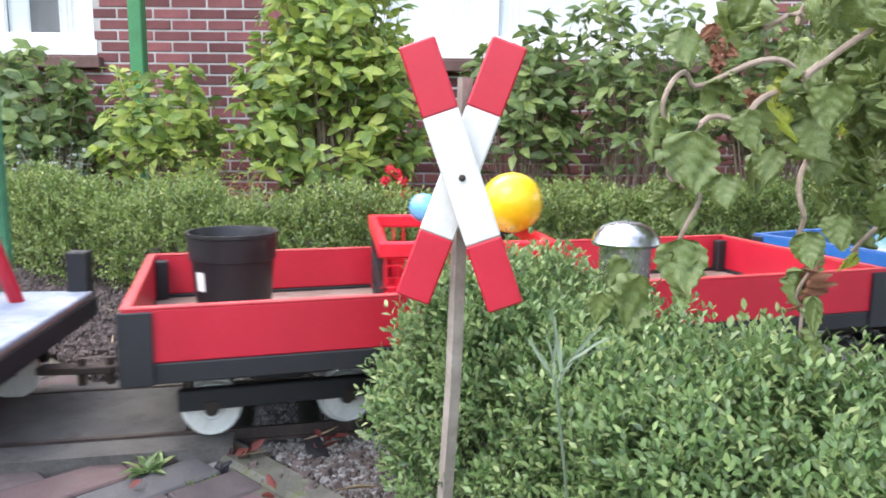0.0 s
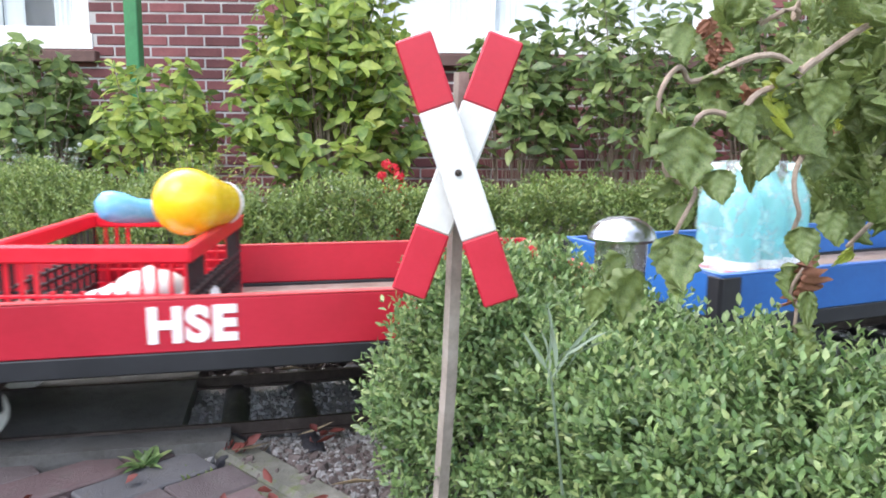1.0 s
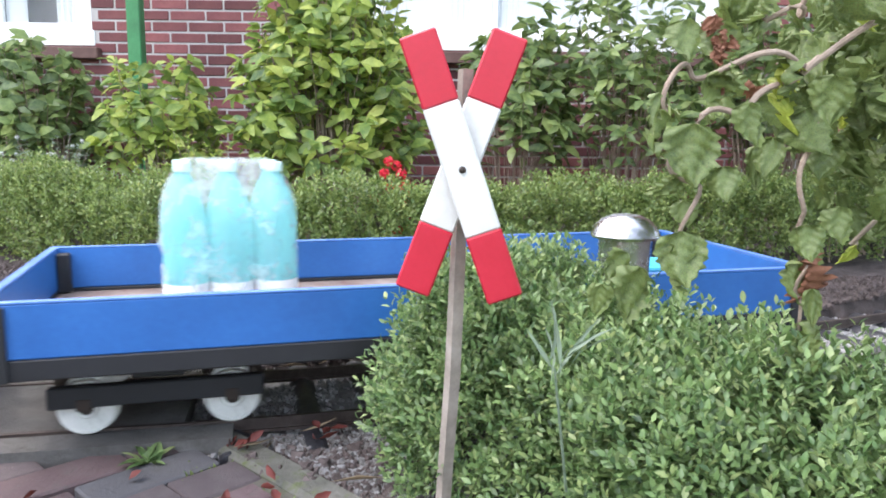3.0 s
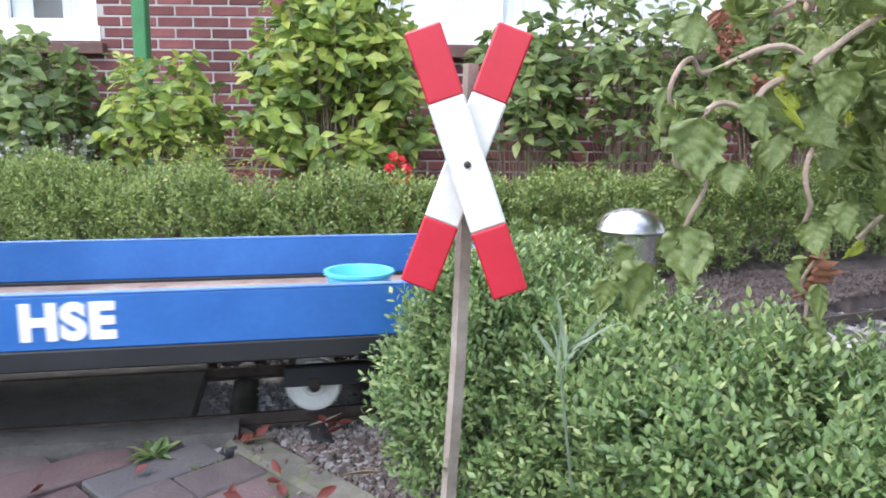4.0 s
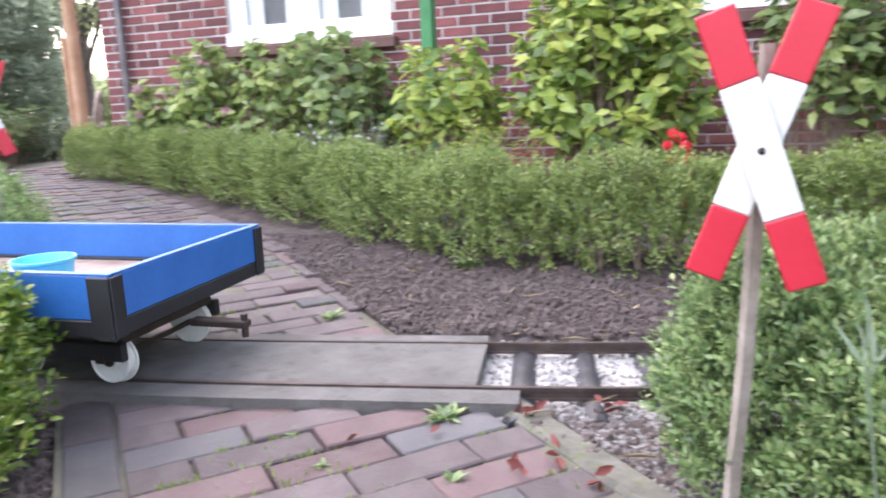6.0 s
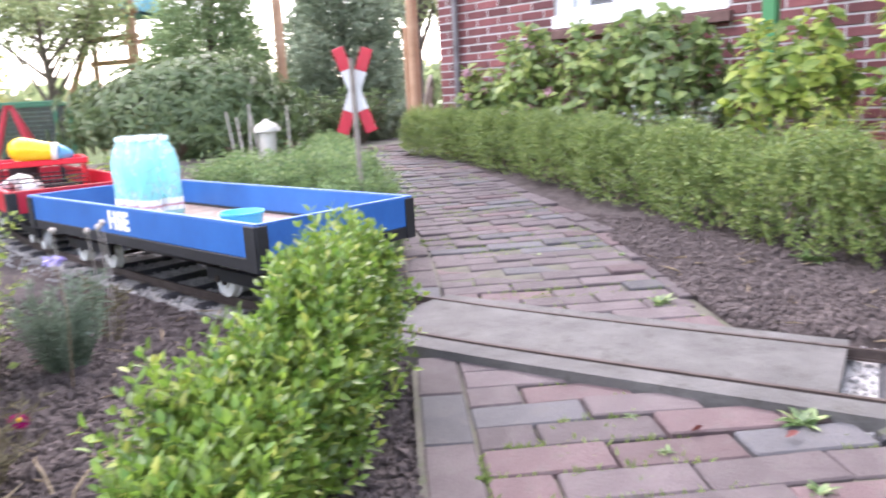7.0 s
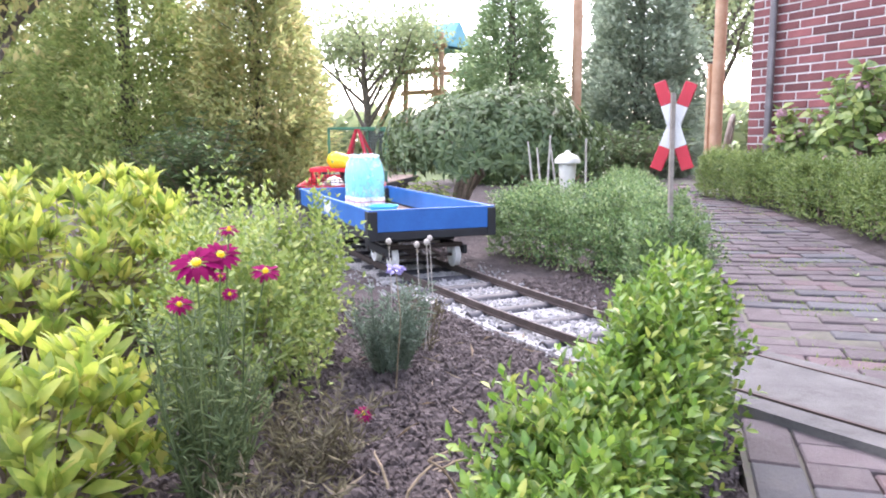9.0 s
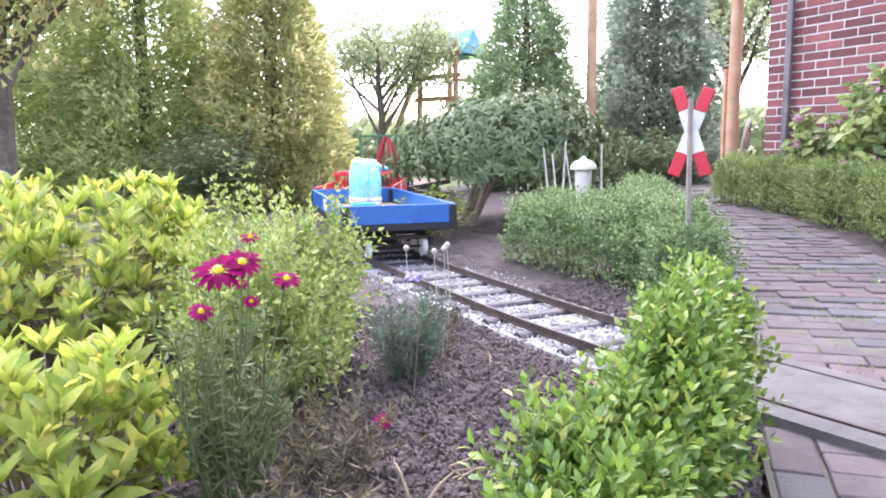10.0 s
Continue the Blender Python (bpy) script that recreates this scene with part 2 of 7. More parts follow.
MAGENTA.node_tree.nodes["Principled BSDF"].inputs["Specular IOR Level"].default_value = 0.1
GERANIUM = leafy("red_petal", [(0.0, (0.5, 0.008, 0.02)), (0.6, (0.68, 0.015, 0.04)), (1.0, (0.75, 0.05, 0.08))], 0.6, 0.3)
WHITE_PETAL = leafy("white_petal", [(0.0, (0.55, 0.55, 0.55)), (1.0, (0.8, 0.8, 0.78))], 0.6, 0.3)
PINK_PETAL = leafy("faded_pink_petal", [(0.0, (0.35, 0.18, 0.22)), (0.6, (0.48, 0.26, 0.30)), (1.0, (0.6, 0.36, 0.4))], 0.7, 0.3)
LILAC = leafy("lilac_petal", [(0.0, (0.35, 0.3, 0.6)), (1.0, (0.55, 0.5, 0.75))], 0.7, 0.3)


def pale_plastic(name, colour, see_through, rough):
    """Thin clouded plastic: partly seen through, partly lit from within by the daylight."""
    m, t, n, b = nodes_of(name)
    b.inputs["Roughness"].default_value = rough
    b.inputs["Base Color"].default_value = (*colour, 1)
    tr = n.new("ShaderNodeBsdfTranslucent")
    tr.inputs[0].default_value = (*colour, 1)
    a = n.new("ShaderNodeMixShader")
    a.inputs[0].default_value = 0.5
    link(t, b.outputs[0], a.inputs[1])
    link(t, tr.outputs[0], a.inputs[2])
    c = n.new("ShaderNodeBsdfTransparent")
    c.inputs[0].default_value = (0.5 + 0.5 * colour[0], 0.5 + 0.5 * colour[1], 0.5 + 0.5 * colour[2], 1)
    o = n.new("ShaderNodeMixShader")
    o.inputs[0].default_value = see_through
    link(t, a.outputs[0], o.inputs[1])
    link(t, c.outputs[0], o.inputs[2])
    link(t, o.outputs[0], n["Material Output"].inputs[0])
    return m


PET = pale_plastic("green_bottle_plastic", (0.42, 0.80, 0.81), 0.45, 0.10)
FILM = pale_plastic("clear_wrap", (0.93, 0.96, 0.97), 0.62, 0.10)
_ft = FILM.node_tree
# less see-through patches: cloudy crinkles, with the wrap's white glare painted in
_fold_glare = ramp(_ft, noise_tex(_ft, 26, 3, 0.6), [(0.45, (0.90, 0.90, 0.90)), (0.68, (0.50, 0.50, 0.50))])
_ft.links.new(_fold_glare, [n for n in _ft.nodes if n.type == "MIX_SHADER"][-1].inputs[0])
PANE = pale_plastic("window_glass", (0.82, 0.85, 0.87), 0.9, 0.03)


# ---- mesh helpers ----
class Build:
    """Collects boxes, rods and faces into one mesh."""

    def __init__(self):
        self.v, self.f, self.m, self.mats = [], [], [], []

    def slot(self, mat):
        if mat not in self.mats:
            self.mats.append(mat)
        return self.mats.index(mat)

    def add(self, verts, faces, mat, place=None):
        k, s = len(self.v), self.slot(mat)
        self.v += [tuple(place @ Vector(p)) if place else tuple(p) for p in verts]
        self.f += [tuple(i + k for i in f) for f in faces]
        self.m += [s] * len(faces)
        return self

    def box(self, c, size, mat, place=None, bevel=0.003):
        x, y, z = (a / 2 for a in size)
        b = min(bevel, x * 0.45, y * 0.45, z * 0.45)
        vs, idx = [], {}
        for sx in (-1, 1):
            for sy in (-1, 1):
                for sz in (-1, 1):
                    for ax in range(3):
                        p = [sx * (x - b), sy * (y - b), sz * (z - b)]
                        p[ax] = (sx, sy, sz)[ax] * (x, y, z)[ax]
                        idx[sx, sy, sz, ax] = len(vs)
                        vs.append((c[0] + p[0], c[1] + p[1], c[2] + p[2]))
        fs = []
        for ax in range(3):
            o1, o2 = [a for a in range(3) if a != ax]
            for s in (-1, 1):
                q = []
                for a, bb in ((-1, -1), (1, -1), (1, 1), (-1, 1)):
                    k = [0, 0, 0]
                    k[ax], k[o1], k[o2] = s, a, bb
                    q.append(idx[k[0], k[1], k[2], ax])
                fs.append(q)
            for a in (-1, 1):
                for bb in (-1, 1):
                    k1, k2 = [0, 0, 0], [0, 0, 0]
                    k1[ax], k2[ax] = -1, 1
                    k1[o1] = k2[o1] = a
                    k1[o2] = k2[o2] = bb
                    fs.append((idx[(*k1, o1)], idx[(*k2, o1)], idx[(*k2, o2)], idx[(*k1, o2)]))
        for sx in (-1, 1):
            for sy in (-1, 1):
                for sz in (-1, 1):
                    fs.append((idx[sx, sy, sz, 0], idx[sx, sy, sz, 1], idx[sx, sy, sz, 2]))
        return self.add(vs, fs, mat, place)

    def tube(self, pts, radii, mat, n=8, place=None, caps=True):
        pts = [Vector(p) for p in pts]
        vs, fs = [], []
        ref = Vector((0.13, 0.37, 0.92)).normalized()
        for i, p in enumerate(pts):
            d = (pts[min(i + 1, len(pts) - 1)] - pts[max(i - 1, 0)]).normalized()
            if abs(d.dot(ref)) > 0.97:
                ref = Vector((0.9, 0.1, 0.2)).normalized()
            u = d.cross(ref).normalized()
            w = d.cross(u)
            for k in range(n):
                a = 2 * math.pi * k / n
                vs.append(p + (u * math.cos(a) + w * math.sin(a)) * radii[i])
        for i in range(len(pts) - 1):
            for k in range(n):
                k2 = (k + 1) % n
                fs.append((i * n + k, i * n + k2, (i + 1) * n + k2, (i + 1) * n + k))
        if caps:
            fs.append(tuple(range(n - 1, -1, -1)))
            fs.append(tuple(range((len(pts) - 1) * n, len(pts) * n)))
        return self.add(vs, fs, mat, place)

    def lathe(self, profile, mat, n=24, place=None):
        """Turns (radius, z) pairs round the z axis."""
        vs, fs = [], []
        for r, z in profile:
            for k in range(n):
                a = 2 * math.pi * k / n
                vs.append((r * math.cos(a), r * math.sin(a), z))
        for i in range(len(profile) - 1):
            for k in range(n):
                k2 = (k + 1) % n
                fs.append((i * n + k, i * n + k2, (i + 1) * n + k2, (i + 1) * n + k))
        return self.add(vs, fs, mat, place)

    def make(self, name, parent=None, label="", smooth=False):
        me = bpy.data.meshes.new(name)
        me.from_pydata(self.v, [], self.f)
        for mt in self.mats:
            me.materials.append(mt)
        me.polygons.foreach_set("material_index", self.m)
        if smooth:
            me.polygons.foreach_set("use_smooth", [True] * len(self.f))
        me.update()
        bm = bmesh.new()
        bm.from_mesh(me)
        bmesh.ops.recalc_face_normals(bm, faces=bm.faces)
        bm.to_mesh(me)
        bm.free()
        ob = new(name, me)
        if parent:
            ob.parent = parent
        if label:
            tagged(ob, label)
        return ob


def smooth_by(ob, angle=40):
    ob.data.polygons.foreach_set("use_smooth", [True] * len(ob.data.polygons))
    ob.data.set_sharp_from_angle(angle=radians(angle))
    return ob


def thing(name, label, category, group="", place=None, kind=""):
    ob = new(name)
    ob.empty_display_size = 0.1
    if place:
        ob.matrix_basis = place
    return tagged(ob, label, category, group, kind)


def unit(a):
    return a / np.maximum(np.linalg.norm(a, axis=1, keepdims=True), 1e-9)


RNG = np.random.default_rng(7)


def leaf_mesh(name, base, way, face, length, width, mat, parent=None, label="", fold=0.25, droop=0.15, simple=False):
    """Leaves from arrays: where each starts, the way it points, the way it faces, its size."""
    n = len(base)
    way = unit(way)
    side = unit(np.cross(way, face))
    up = np.cross(side, way)
    L, W = np.broadcast_to(length, n)[:, None], np.broadcast_to(width, n)[:, None]
    if simple:
        q = np.stack([base, base + way * L * 0.5 + side * W * 0.5 + up * W * fold, base + way * L - up * L * droop,
                      base + way * L * 0.5 - side * W * 0.5 + up * W * fold], 1)
        faces = np.array([[0, 1, 2], [0, 2, 3]])
    else:
        mid = base + way * L * 0.5
        q = np.stack([base, mid + side * W * 0.5 + up * W * fold - way * L * 0.08, base + way * L - up * L * droop,
                      mid - side * W * 0.5 + up * W * fold - way * L * 0.08, mid,
                      base + way * L * 0.8 + side * W * 0.3 + up * (W * fold * 0.6 - L * droop * 0.5), base + way * L * 0.8 - side * W * 0.3 + up * (W * fold * 0.6 - L * droop * 0.5)], 1)
        faces = np.array([[0, 1, 4], [0, 4, 3], [4, 1, 5], [4, 5, 2], [4, 2, 6], [4, 6, 3]])
    k = q.shape[1]
    verts = q.reshape(-1, 3)
    tri = (faces[None] + (np.arange(n) * k)[:, None, None]).reshape(-1)
    me = bpy.data.meshes.new(name)
    me.vertices.add(len(verts))
    me.vertices.foreach_set("co", verts.astype(np.float32).ravel())
    me.loops.add(len(tri))
    me.loops.foreach_set("vertex_index", tri.astype(np.int32))
    me.polygons.add(len(tri) // 3)
    me.polygons.foreach_set("loop_start", np.arange(0, len(tri), 3, dtype=np.int32))
    me.materials.append(mat)
    me.update()
    ob = new(name, me)
    if parent:
        ob.parent = parent
    if label:
        tagged(ob, label)
    return ob


def sprigs(base, axis, length, pairs, leaf, spread=0.75):
    """Shoots with leaves in pairs: gives the leaves' base, way, face and length."""
    n = len(base)
    axis = unit(axis)
    ref = unit(RNG.normal(size=(n, 3)))
    u = unit(np.cross(axis, ref))
    w = np.cross(axis, u)
    B, D, F, S = [], [], [], []
    for k in range(pairs):
        f = (k + 0.6) / pairs
        turn = (k % 2) * math.pi / 2 + RNG.normal(0, 0.3, n)
        for s in (0, math.pi):
            a = (turn + s)[:, None]
            rad = u * np.cos(a) + w * np.sin(a)
            B.append(base + axis * np.reshape(length, (-1, 1)) * f + rad * leaf * 0.1)
            sp = spread * (1.15 - 0.6 * f)
            D.append(axis * (1 - sp * 0.6) + rad * sp + RNG.normal(0, 0.12, (n, 3)))
            F.append(axis * 0.8 - rad * 0.3 + RNG.normal(0, 0.15, (n, 3)))
            S.append(np.full(n, leaf) * RNG.uniform(0.75, 1.2, n) * (1.0 - 0.3 * (f - 0.5) ** 2))
    return np.concatenate(B), np.concatenate(D), np.concatenate(F), np.concatenate(S)


def bumps(p, scale, seed=0.0):
    """Smooth uneven values for many points."""
    q = p * scale + seed
    return (np.sin(q[:, 0] * 1.7 + q[:, 1] * 0.9) + np.sin(q[:, 1] * 2.3 - q[:, 2] * 1.1 + 1.3) + np.sin(q[:, 2] * 2.9 + q[:, 0] * 1.3 + 2.1)
            + 0.6 * np.sin(q[:, 0] * 4.7 - q[:, 1] * 3.9 + 0.7)) / 3.6


def rise(x, y):
    """The ground climbs gently towards the house."""
    return 0.05 * np.clip(np.asarray(y, float) - 2.0, 0, 3.4)


# ---- the track's line, the path's frame ----
LINE = [(4.6, 4.75), (3.4, 3.62), (2.25, 2.80), (1.105, 2.215), (-0.085, 1.80), (-0.79, 1.62), (-1.59, 1.458), (-2.465, 1.365), (-3.23, 1.35), (-4.14, 1.36),
        (-5.0, 1.45), (-5.8, 1.63), (-6.6, 1.92), (-7.4, 2.33), (-8.2, 2.86), (-9.0, 3.55)]


def spline(pts, step=0.02):
    p = np.array(pts, float)
    p = np.vstack([2 * p[0] - p[1], p, 2 * p[-1] - p[-2]])
    out = []
    for i in range(1, len(p) - 2):
        n = max(2, int(np.linalg.norm(p[i + 1] - p[i]) / step))
        for k in range(n):
            t = k / n
            out.append(0.5 * (2 * p[i] + (p[i + 1] - p[i - 1]) * t + (2 * p[i - 1] - 5 * p[i] + 4 * p[i + 1] - p[i + 2]) * t ** 2
                              + (3 * p[i] - p[i - 1] - 3 * p[i + 1] + p[i + 2]) * t ** 3))
    out.append(p[-2])
    return np.array(out)


TRACK = spline(LINE)
RUN = np.concatenate([[0], np.cumsum(np.linalg.norm(np.diff(TRACK, axis=0), axis=1))])
RUN -= np.interp(0.0, -TRACK[:, 0], RUN)
GAUGE, RAIL_TOP = 0.315, 0.026


def on_track(s):
    """Place and heading at s metres along the line; s grows in the way that the train goes."""
    x, y = np.interp(s, RUN, TRACK[:, 0]), np.interp(s, RUN, TRACK[:, 1])
    x2, y2 = np.interp(s + 0.05, RUN, TRACK[:, 0]), np.interp(s + 0.05, RUN, TRACK[:, 1])
    x1, y1 = np.interp(s - 0.05, RUN, TRACK[:, 0]), np.interp(s - 0.05, RUN, TRACK[:, 1])
    return float(x), float(y), math.atan2(y2 - y1, x2 - x1)


def off_track(x, y):
    """Distance to the track's middle line, for arrays."""
    pts = TRACK[::4]
    x, y = np.asarray(x, float).ravel(), np.asarray(y, float).ravel()
    out = np.empty(len(x))
    for i in range(0, len(x), 4000):
        out[i:i + 4000] = np.sqrt(((x[i:i + 4000, None] - pts[None, :, 0]) ** 2 + (y[i:i + 4000, None] - pts[None, :, 1]) ** 2)).min(1)
    return out


PO, PU, PV, PATH_W = np.array((-1.335, 1.088)), np.array((-0.735, 0.678)), np.array((0.678, 0.735)), 0.85


def bend(u):
    """The path swings gently aside beyond the track."""
    w = np.clip(np.asarray(u, float) - 1.0, 0, None)
    return -0.15 * np.where(w < 1.2, w * w / 2.4, w - 0.6)


def path_at(u, v):
    return PO + PU * u + PV * (v + float(bend(u)))


def path_uv(x, y):
    d = np.stack([np.asarray(x, float) - PO[0], np.asarray(y, float) - PO[1]], -1)
    u = d @ PU
    return u, d @ PV - bend(u)


# ---- ground ----
def steps(a, b, fine_a, fine_b, fine):
    mid = list(np.arange(fine_a, fine_b, fine))
    lo, d = [], fine
    p = fine_a
    while p > a:
        d = min(d * 1.18, 6)
        p -= d
        lo.append(p)
    hi, d, p = [], fine, fine_b
    while p < b:
        hi.append(p)
        d = min(d * 1.18, 6)
        p += d
    return np.array(lo[::-1] + mid + hi + [b])


def build_ground():
    xs, ys = steps(-80, 80, -4.2, 1.4, 0.026), steps(-60, 80, -0.4, 3.4, 0.026)
    X, Y = np.meshgrid(xs, ys)
    x, y = X.ravel(), Y.ravel()
    z = rise(x, y) - 0.012
    near = ((x > -6) & (x < 2.5) & (y > -1) & (y < 4.5)).astype(float)
    p = np.stack([x, y, 0 * x], 1)
    z += near * (0.010 * bumps(p, 9, 3) + 0.007 * bumps(p, 31, 8) + RNG.normal(0, 0.0055, len(x)))
    z += 0.03 * bumps(p, 1.3, 5) * near
    u, v = path_uv(x, y)
    on_path = (v > -0.03) & (v < PATH_W + 0.03) & (u > -3) & (u < 9)
    d = off_track(x, y)
    bed = d < 0.30
    z = np.where(bed, np.minimum(z, -0.026), z)
    z = np.where(on_path, rise(x, y) - 0.075, z)
    idx = np.arange(len(x)).reshape(X.shape)
    f = np.stack([idx[:-1, :-1], idx[:-1, 1:], idx[1:, 1:], idx[1:, :-1]], -1).reshape(-1, 4)
    me = bpy.data.meshes.new("ground")
    me.from_pydata(np.stack([x, y, z], 1).tolist(), [], f.tolist())
    me.materials.append(SOIL)
    me.materials.append(LAWN)
    c = (np.stack([x, y], 1)[f]).mean(1)
    lawn = (c[:, 0] < -6.3 + 0.25 * np.sin(c[:, 1] * 3)) & (c[:, 1] < 1.0 + 0.2 * np.sin(c[:, 0] * 2)) | (c[:, 0] < -9.5) | (c[:, 0] > 7) | (c[:, 1] < -3) | (c[:, 1] > 12)
    me.polygons.foreach_set("material_index", lawn.astype(np.int32))
    me.polygons.foreach_set("use_smooth", np.ones(len(f), bool))
    me.update()
    return tagged(new("ground", me), "dark crumbly garden soil with lawn behind", "ground", kind="structure")


build_ground()


def strip(b, off_a, off_b, z_a, z_b, mat, s0, s1, step=0.06):
    """A bar along the track from off_a to off_b beside its middle line."""
    vs, fs = [], []
    for k, s in enumerate(np.arange(s0, s1 + step, step)):
        x, y, h = on_track(min(s, s1))
        nx, ny = -math.sin(h), math.cos(h)
        for o, z in ((off_a, z_a), (off_a, z_b), (off_b, z_b), (off_b, z_a)):
            vs.append((x + nx * o, y + ny * o, z))
        if k:
            q = (k - 1) * 4
            for j in range(4):
                fs.append((q + j, q + (j + 1) % 4, q + 4 + (j + 1) % 4, q + 4 + j))
    n = len(vs)
    fs += [(0, 1, 2, 3), (n - 4, n - 3, n - 2, n - 1)]
    b.add(vs, fs, mat)


def build_track():
    track = thing("railway_track", "rusty narrow garden railway track on black pipe sleepers", "railway track", kind="structure")
    for side in (-1, 1):
        b = Build()
        o = side * GAUGE / 2
        strip(b, o - 0.0055, o + 0.0055, 0.018, RAIL_TOP, RAIL_RUST, -4.5, 9.3)
        strip(b, o - 0.003, o + 0.003, 0.0, 0.018, RAIL_RUST, -4.5, 9.3)
        strip(b, o - 0.010, o + 0.010, -0.004, 0.002, RAIL_RUST, -4.5, 9.3)
        b.make("rail", track)
    pipe = Build()
    prof = [(0.020, -0.225), (0.032, -0.225), (0.034, -0.22), (0.034, 0.22), (0.032, 0.225), (0.020, 0.225)]
    pipe.lathe(prof, PIPE, 14)
    pipe.lathe([(0.001, -0.217), (0.0215, -0.217)], SOIL, 14)
    pipe.lathe([(0.001, 0.217), (0.0215, 0.217)], SOIL, 14)
    first = None
    s = -4.4
    while s < 9.2:
        x, y, h = on_track(s)
        if not (0.66 < s < 1.72):
            m = Matrix.LocRotScale((x, y, -0.034 + random.uniform(-0.004, 0.004)), Euler((0, 0, h + random.uniform(-0.04, 0.04))), None) @ pose(0, 0, 0, 90, 0, 0) @ Matrix.Diagonal((1, 1, 1.22 if s < 0.7 else 1.0, 1))
            if first is None:
                first = pipe.make("sleeper", track)
                smooth_by(first)
                ob = first
            else:
                ob = new("sleeper", first.data)
                ob.parent = track
            ob.matrix_basis = m
        s += 0.158 if s < 2.0 else 0.238
    return track


build_track()


def stones(name, n, pick, size, mats, label, category, sink=0.3):
    """Many small crushed stones in one mesh."""
    v0 = np.array([(1, 0, -0.5), (-0.3, 0.9, -0.5), (-0.6, -0.8, -0.4), (0.4, -0.2, 0.7), (-0.5, 0.2, 0.6), (0.3, 0.7, 0.4)])
    f0 = np.array([(0, 1, 2), (0, 3, 5), (0, 5, 1), (1, 5, 4), (1, 4, 2), (2, 4, 3), (2, 3, 0), (3, 4, 5)])
    P = pick(n)
    n = len(P)
    S = size * RNG.uniform(0.45, 1.3, n) ** 1.3
    A = RNG.uniform(0, 6.28, n)
    R = np.stack([np.stack([np.cos(A), -np.sin(A), 0 * A], -1), np.stack([np.sin(A), np.cos(A), 0 * A], -1), np.stack([0 * A, 0 * A, 1 + 0 * A], -1)], 1)
    V = np.einsum("nij,nkj->nki", R, v0[None] * RNG.uniform(0.6, 1.3, (n, 6, 3))) * S[:, None, None] + P[:, None, :]
    F = (f0[None] + (np.arange(n) * 6)[:, None, None]).reshape(-1, 3)
    me = bpy.data.meshes.new(name)
    me.from_pydata(V.reshape(-1, 3).tolist(), [], F.tolist())
    for m in mats:
        me.materials.append(m)
    me.polygons.foreach_set("material_index", np.repeat(RNG.integers(0, len(mats), n), 8).astype(np.int32))
    me.update()
    return tagged(new(name, me), label, category, kind="stuff")


GRAVEL_A = surface("pale_gravel", (0.20, 0.194, 0.187), (0.30, 0.291, 0.28), (0.43, 0.42, 0.405), 40, 150, 0.9)
GRAVEL_B = surface("grey_gravel", (0.14, 0.137, 0.135), (0.22, 0.216, 0.21), (0.33, 0.325, 0.315), 40, 150, 0.9)
CLOD = surface("soil_clod", (0.030, 0.021, 0.019), (0.070, 0.053, 0.048), (0.132, 0.106, 0.097), 30, 120, 0.95, relief=0.8)


def bed_points(n):
    s = RNG.uniform(-3.0, 6.5, n)
    s = s[(s < 0.62) | (s > 1.75)]
    o = RNG.normal(0, 0.17, len(s)).clip(-0.42, 0.36)
    q = np.array([on_track(a) for a in s])
    x, y = q[:, 0] - np.sin(q[:, 2]) * o, q[:, 1] + np.cos(q[:, 2]) * o
    return np.stack([x, y, -0.015 + 0.006 * bumps(np.stack([x, y, 0 * x], 1), 14)], 1)


def clod_points(n):
    x, y = RNG.uniform(-3.2, 2.2, n), RNG.uniform(-0.3, 3.1, n)
    u, v = path_uv(x, y)
    ok = ((v < -0.02) | (v > PATH_W + 0.02)) & (off_track(x, y) > 0.29)
    x, y = x[ok], y[ok]
    p = np.stack([x, y, 0 * x], 1)
    return np.stack([x, y, rise(x, y) - 0.006 + 0.010 * bumps(p, 9, 3) + 0.007 * bumps(p, 31, 8) + 0.03 * bumps(p, 1.3, 5)], 1)


stones("soil_lumps", 11000, clod_points, 0.017, [CLOD], "larger lumps of dark garden soil", "soil")
ballast_bed = Build()
strip(ballast_bed, -0.24, 0.24, -0.045, -0.019, BALLAST, -4.4, 9.3)
tagged(ballast_bed.make("ballast_bed"), "pale grey crushed ballast under the track", "ballast", kind="structure")
stones("ballast_stones", 16000, bed_points, 0.0085, [GRAVEL_A, GRAVEL_A, GRAVEL_B], "loose pale and grey ballast stones round the sleepers", "ballast")
stones("soil_clods", 150000, clod_points, 0.0085, [CLOD], "loose crumbly clods of dark soil", "soil")



def grit_points(n):
    x, y = RNG.uniform(-0.75, 0.35, n), RNG.uniform(0.85, 1.75, n)
    u, v = path_uv(x, y)
    d = off_track(x, y)
    ok = (v > PATH_W + 0.10) & (d > 0.19) & (d < 0.75 + 0.1 * np.sin(9 * x))
    x, y = x[ok], y[ok]
    p = np.stack([x, y, 0 * x], 1)
    return np.stack([x, y, -0.008 + 0.010 * bumps(p, 9, 3) + 0.007 * bumps(p, 31, 8) + 0.03 * bumps(p, 1.3, 5)], 1)


GRIT = surface("grey_grit", (0.085, 0.080, 0.074), (0.142, 0.135, 0.127), (0.22, 0.211, 0.20), 30, 120, 0.95, relief=0.8)
stones("grit", 26000, grit_points, 0.0095, [GRIT, GRIT, GRAVEL_B, CLOD], "grey crumbly grit beside the track", "grit")


